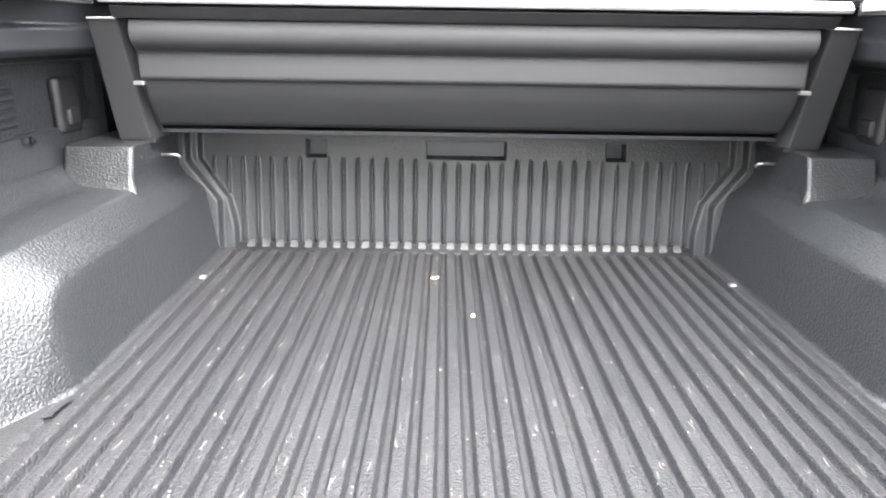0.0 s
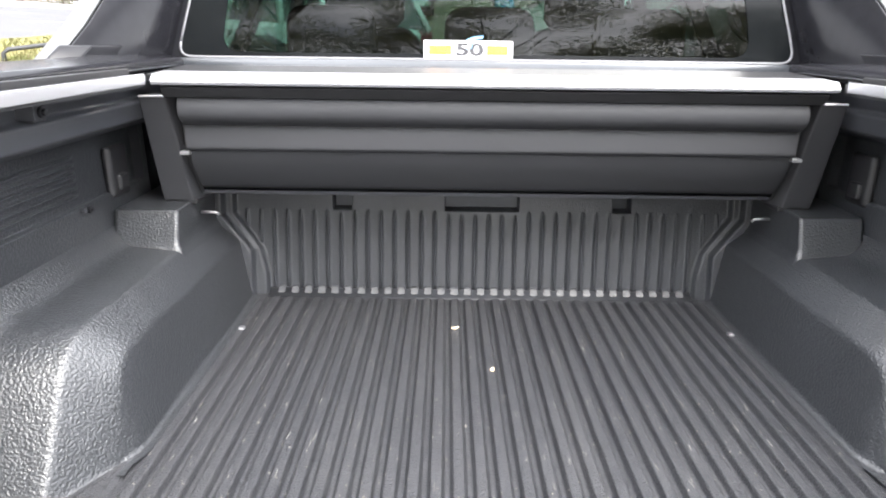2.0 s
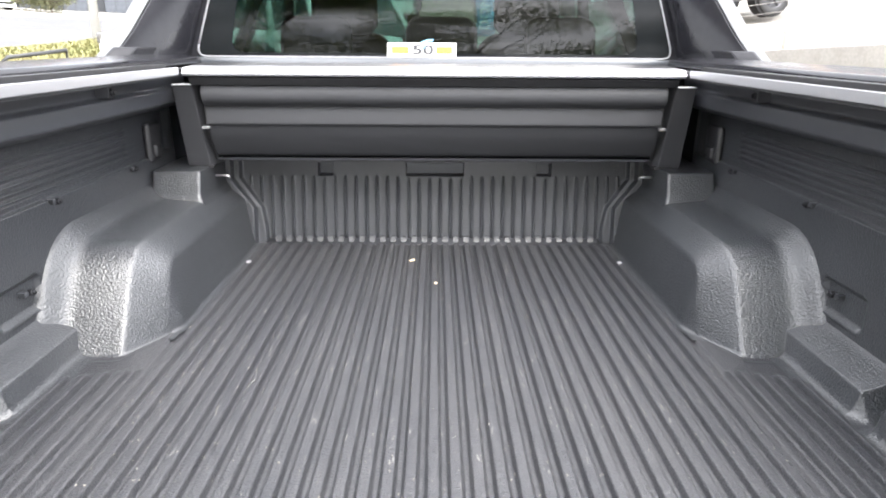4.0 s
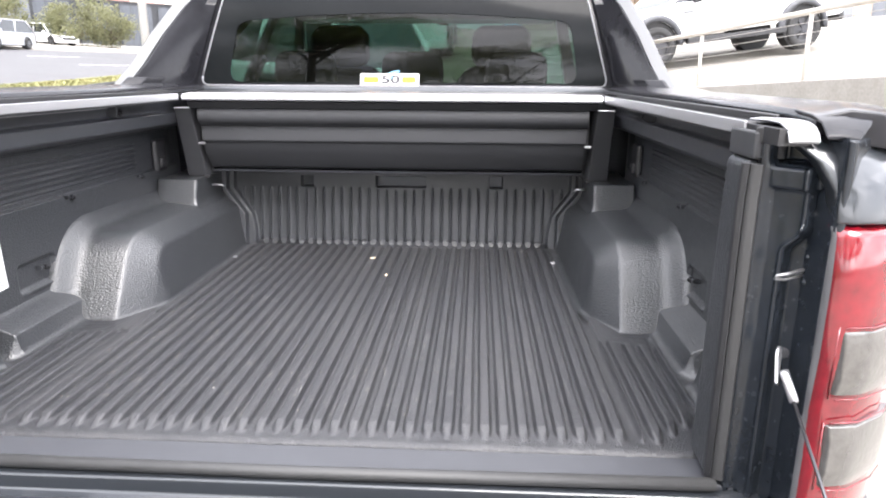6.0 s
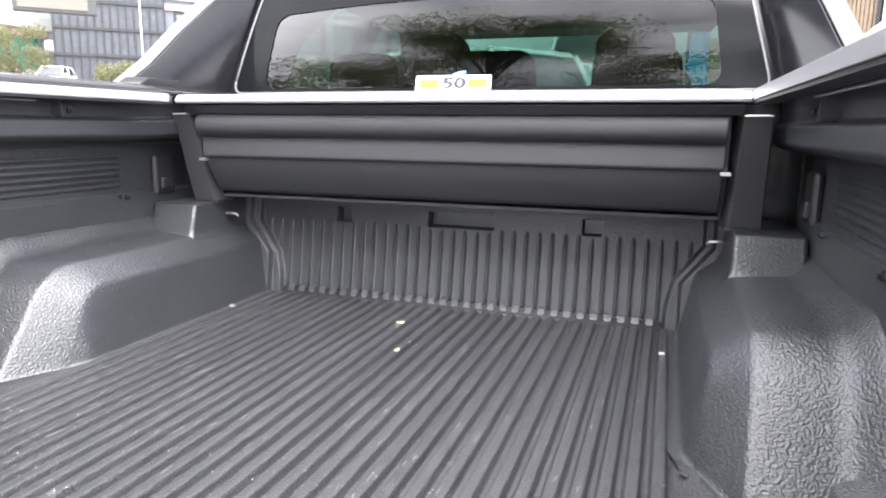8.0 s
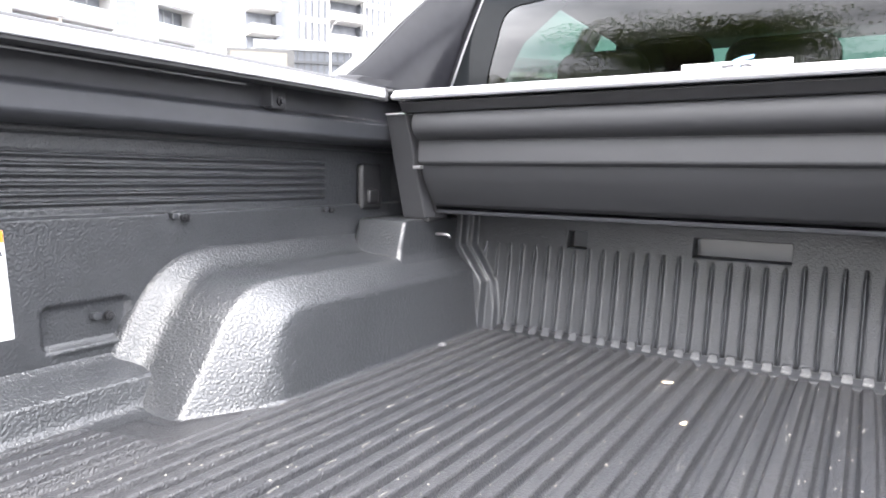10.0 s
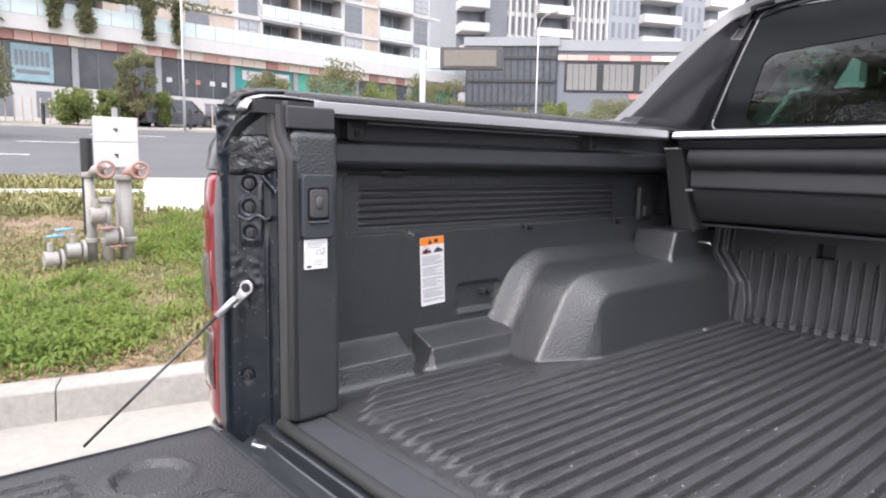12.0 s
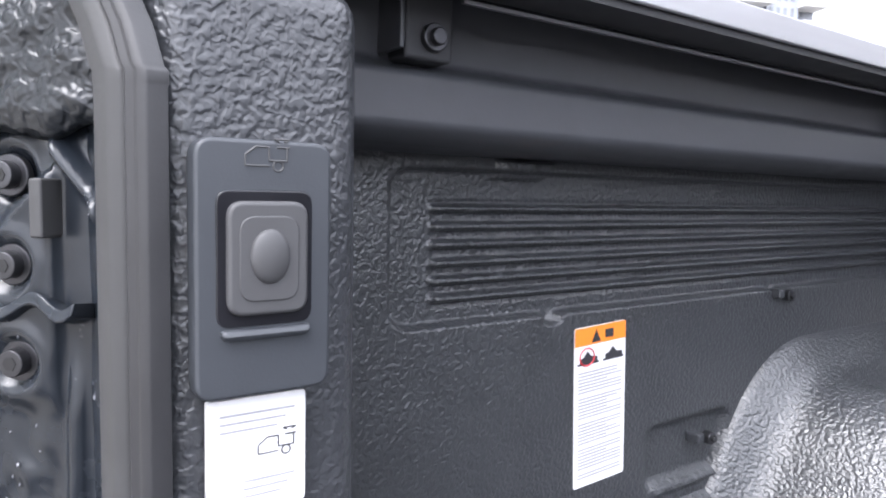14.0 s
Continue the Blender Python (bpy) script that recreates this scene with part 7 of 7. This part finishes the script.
flats = Front("apartment_building", "white and beige apartment block with balconies above the shops", (pa[0], pa[1]), (pb[0], pb[1]), 0.0)
flats.thing.matrix_world = pod.thing.matrix_world @ pose(0, 4.0, 0)
FL = LN
H0, ST, NS = 10.4, 3.1, 7
flats.block("core_wall", RENDER_WHITE, 0, FL - 1, 2.2, 14, H0, H0 + ST * NS, "white core wall")
pattern = (("balc", 4.6), ("win", 2.7), ("pier", 1.7), ("balc", 4.2), ("win", 2.6), ("dark", 4.4), ("pier", 1.2), ("win", 2.6), ("pier", 2.0), ("win", 2.7), ("pier", 1.9), ("win", 2.5), ("balc", 3.8))
x, i = 0.0, 0
while x < FL - 1.5:
    kind_, w = pattern[i % len(pattern)]
    w = min(w, FL - x)
    if kind_ == "pier":
        flats.block("pier", RENDER_BEIGE, x, x + w, 0.0, 2.4, H0, H0 + ST * NS, "beige wall pier")
    elif kind_ == "win":
        flats.block("panel_bay", RENDER_WHITE if i % 3 else RENDER_BEIGE, x, x + w, 0.02, 2.4, H0, H0 + ST * NS)
        for s in range(NS):
            z0 = H0 + ST * s
            flats.window(x + 0.45, x + w - 0.35, z0 + 0.35, z0 + 2.75, 0.02, 2, 4, CURTAIN_GLASS if (s + i) % 3 else FACADE_GLASS)
    else:
        for s in range(NS):
            z0 = H0 + ST * s
            flats.balcony(x, x + w, z0 + 0.28, ST, 1.9, RENDER_WHITE if kind_ == "balc" else RENDER_GREY, BALUSTRADE if kind_ == "balc" else CLAD_DARK)
        flats.block("side_wall", RENDER_BEIGE if i % 2 else RENDER_WHITE, x - 0.12, x + 0.12, -0.1, 2.3, H0, H0 + ST * NS)
    x += w
    i += 1
for s in range(1, NS):
    flats.block("floor_band", RENDER_WHITE, 0, FL, -0.12, 0.1, H0 + ST * s - 0.14, H0 + ST * s + 0.14)

# tower behind
ta, tb = polar(48.5, 92), polar(27.5, 112)
tower = Front("apartment_tower", "grey and white apartment tower with fins and white balconies", ta, tb, 0.0)
TL = tower.length
tower.block("core_wall", RENDER_GREY, 0, TL, 2.0, 18, 4, 62, "grey core wall")
pattern = (("balc", 3.6), ("clad", 3.2), ("fins", 4.2), ("balc", 5.0), ("fins", 6.4), ("slot", 5.0), ("balc", 6.0), ("slot", 5.0), ("balc", 5.0))
x, i = 0.0, 0
while x < TL - 0.5:
    kind_, w = pattern[i % len(pattern)]
    w = min(w, TL - x)
    if kind_ == "clad":
        tower.block("dark_bay", CLAD_DARK, x, x + w, 0.4, 2.2, 6, 60)
    elif kind_ == "fins":
        tower.block("glass_bay", FACADE_GLASS, x, x + w, 0.6, 2.2, 6, 60)
        q = x + 0.2
        while q < x + w:
            tower.block("fin", RENDER_WHITE, q, q + 0.28, 0.0, 0.62, 6, 60)
            q += 0.95
        for s in range(17):
            tower.block("spandrel", RENDER_WHITE, x, x + w, 0.45, 0.62, 9.2 + 3.1 * s, 9.8 + 3.1 * s)
    elif kind_ == "slot":
        tower.block("white_bay", CLAD_LIGHT, x, x + w, 0.3, 2.2, 6, 60)
        for s in range(12, 1, -1):
            for c in range(4):
                tower.block("slot_window", FACADE_GLASS, x + 0.5 + c * 1.1, x + 1.0 + c * 1.1, 0.24, 0.34, 4.3 + 3.1 * s, 6.4 + 3.1 * s)
    else:
        for s in range(2, 13):
            z0 = 3.6 + 3.1 * s
            bm = bm_new()
            box(bm, x - 0.1, x + w + 0.1, -1.2, 2.0, z0 - 0.2, z0 + 0.95)
            b = part("balcony", bm, RENDER_WHITE, tower.thing, "solid white balcony front")
            bm = bm_new()
            box(bm, x, x + w, 1.9, 2.05, z0 + 0.95, z0 + 2.9)
            part("balcony_door", bm, FACADE_GLASS, b)
    x += w
    i += 1

# low glazed hall between them
da, db = polar(48.0, 66), polar(40.4, 66)
hall = Front("glazed_hall", "dark glazed hall with slender mullions", da, db, 0.0)
HL = hall.length
hall.block("glass_wall", HALL_GLASS, 0, HL, 0.2, 12, 0, 12.6, "dark glass wall")
hall.block("parapet", RENDER_GREY, -0.2, HL + 0.2, -0.1, 12, 12.6, 13.4)
for s in range(4):
    hall.block("transom", HALL_BAR, 0, HL, 0.0, 0.25, 4.8 + 2.2 * s, 5.05 + 2.2 * s)
q = 0.0
while q < HL:
    hall.block("mullion", HALL_BAR, q, q + 0.14, 0.05, 0.22, 3, 12.6)
    q += 0.62
ga, gb = polar(40.4, 66), polar(20, 74)
ret = Front("grey_retail_building", "blue-grey clad retail building with a band of upper windows", ga, gb, 0.0)
RL = ret.length
ret.block("wall", RETAIL_WALL, 0, RL, 0.3, 14, 0, 12.2, "blue-grey clad wall")
ret.block("parapet", RENDER_GREY, -0.1, RL, 0.1, 14, 12.2, 13.2)
ret.block("window_band", HALL_BAR, 0.8, RL, 0.22, 0.4, 8.35, 11.2, "dark framed window band")
ret.block("lower_band", HALL_BAR, 7.8, RL, 0.22, 0.4, 3.0, 7.6, "dark framed lower glazing")
q = 1.0
while q < RL - 3.5:
    ret.window(q, q + 2.9, 8.5, 11.0, 0.21, 5, 1, BLIND, HALL_BAR)
    if q > 7:
        ret.window(q, q + 2.9, 3.4, 7.4, 0.21, 3, 2, HALL_GLASS, HALL_BAR)
    q += 3.5
x, k = 0.0, 0
while x < RL:
    for z0 in ((11.3,) if x < 7 else (11.3, 7.7)):
        ret.block("fascia_tile", rt.choice((TILE_RED, TILE_PINK, TILE_CREAM)), x + 0.02, min(RL, x + 1.0) - 0.02, 0.10 + 0.02 * (k % 2), 0.35, z0, z0 + 0.5)
    x += 1.0
    k += 1
sa, sb_ = polar(-9.6, 34), polar(-40, 30)
shed = Front("showroom_building", "beige showroom with timber slats and dark glazed doors up the ramp", sa, sb_, 0.0)
SL = shed.length
shed.block("wall", RENDER_BEIGE, 0, SL, 0.3, 10, 0, 12.0, "beige rendered wall")
shed.block("overhang", HALL_BAR, -0.6, 0.62, -0.9, 0.5, 5.0, 9.0, "dark overhanging box")
shed.block("post", CLAD_DARK, 0.66, 0.84, -0.3, 0.1, 0, 12.0)
for k in range(9):
    shed.block("slat", TIMBER, 0.92 + 0.17 * k, 1.05 + 0.17 * k, 0.18, 0.31, 0, 12, "upright timber slat")
shed.block("post", HALL_BAR, 2.46, 2.62, 0.0, 0.31, 0, 12.0)
shed.block("pier", RENDER_WHITE, 2.70, 4.1, 0.0, 0.31, 0, 12.0, "pale rendered pier")
q = 4.4
while q < SL - 3:
    shed.window(q, q + 2.2, 3.6, 7.6, 0.3, 2, 2)
    shed.block("pier", RENDER_GREY, q + 2.35, q + 2.75, 0.1, 0.35, 0, 12)
    q += 3.4
sa, sb_ = polar(-2.6, 48), polar(-10.4, 47)
tan = Front("tan_boundary_wall", "tan rendered wall with a flat coping up the ramp", sa, sb_, 0.0)
tan.block("wall", TAN_WALL, 0, tan.length, 0, 0.3, 0, 7.0, "tan rendered wall")
tan.block("coping", RENDER_BEIGE, -0.05, tan.length, -0.05, 0.35, 7.0, 7.15)
# fences and vines
bm = bm_new()
q = 0.0
for k in range(90):
    p = EU * 41.0 + EV * (-26 + k * 0.42)
    z = gz(p.x, p.y)
    box(bm, p.x - 0.03, p.x + 0.03, p.y - 0.03, p.y + 0.03, z, z + 1.4)
single("picket_fence", bm, RENDER_BEIGE, "row of thin buff pickets before the shops", "fence", kind="stuff")


def vine(name, x0, x1, z0, z1, seed, count):
    r = random.Random(seed)
    vs, fs = [], []
    for k in range(count):
        z = r.uniform(z0, z1)
        c, w = (x0 + x1) / 2, (x1 - x0) / 2
        w *= 0.75 + 0.5 * noise.noise(Vector((z * 1.3, x0, seed)))
        p = Vector((c + w * max(-1.3, min(1.3, r.gauss(0, 0.6))), -0.6 + r.uniform(-0.35, 0.35), z + 0.25 * noise.noise(Vector((c + w, z, 2.0)))))
        a = Vector((r.gauss(0, 1), r.gauss(0, 1), r.gauss(0, 1))).normalized() * 0.17
        b = a.orthogonal().normalized() * 0.09
        n = len(vs)
        vs += [p - a, p + b, p + a, p - b]
        fs.append((n, n + 1, n + 2, n + 3))
    me = bpy.data.meshes.new(name)
    me.from_pydata(vs, [], fs)
    me.materials.append(FOLIAGE)
    ob = new(name, me)
    ob.matrix_world = pod.thing.matrix_world
    return tagged(ob, "climbing plant hanging over the terrace frame", "climbing plant", "terrace vines", "stuff")


x0, x1 = shop_x(86.0), shop_x(70.5)
vine("climbing_plant", x0, x1, 12.0, 12.9, 1, 4200)
vine("climbing_plant", x0, shop_x(83), 9.7, 10.7, 2, 700)
for th, wd in ((83.6, 1.0), (79.6, 1.0), (77.6, 1.1), (73.4, 0.9), (71.4, 0.7)):
    q = shop_x(th)
    vine("climbing_plant", q - wd / 2, q + wd / 2, 9.7, 12.7, int(th), int(1100 * wd))
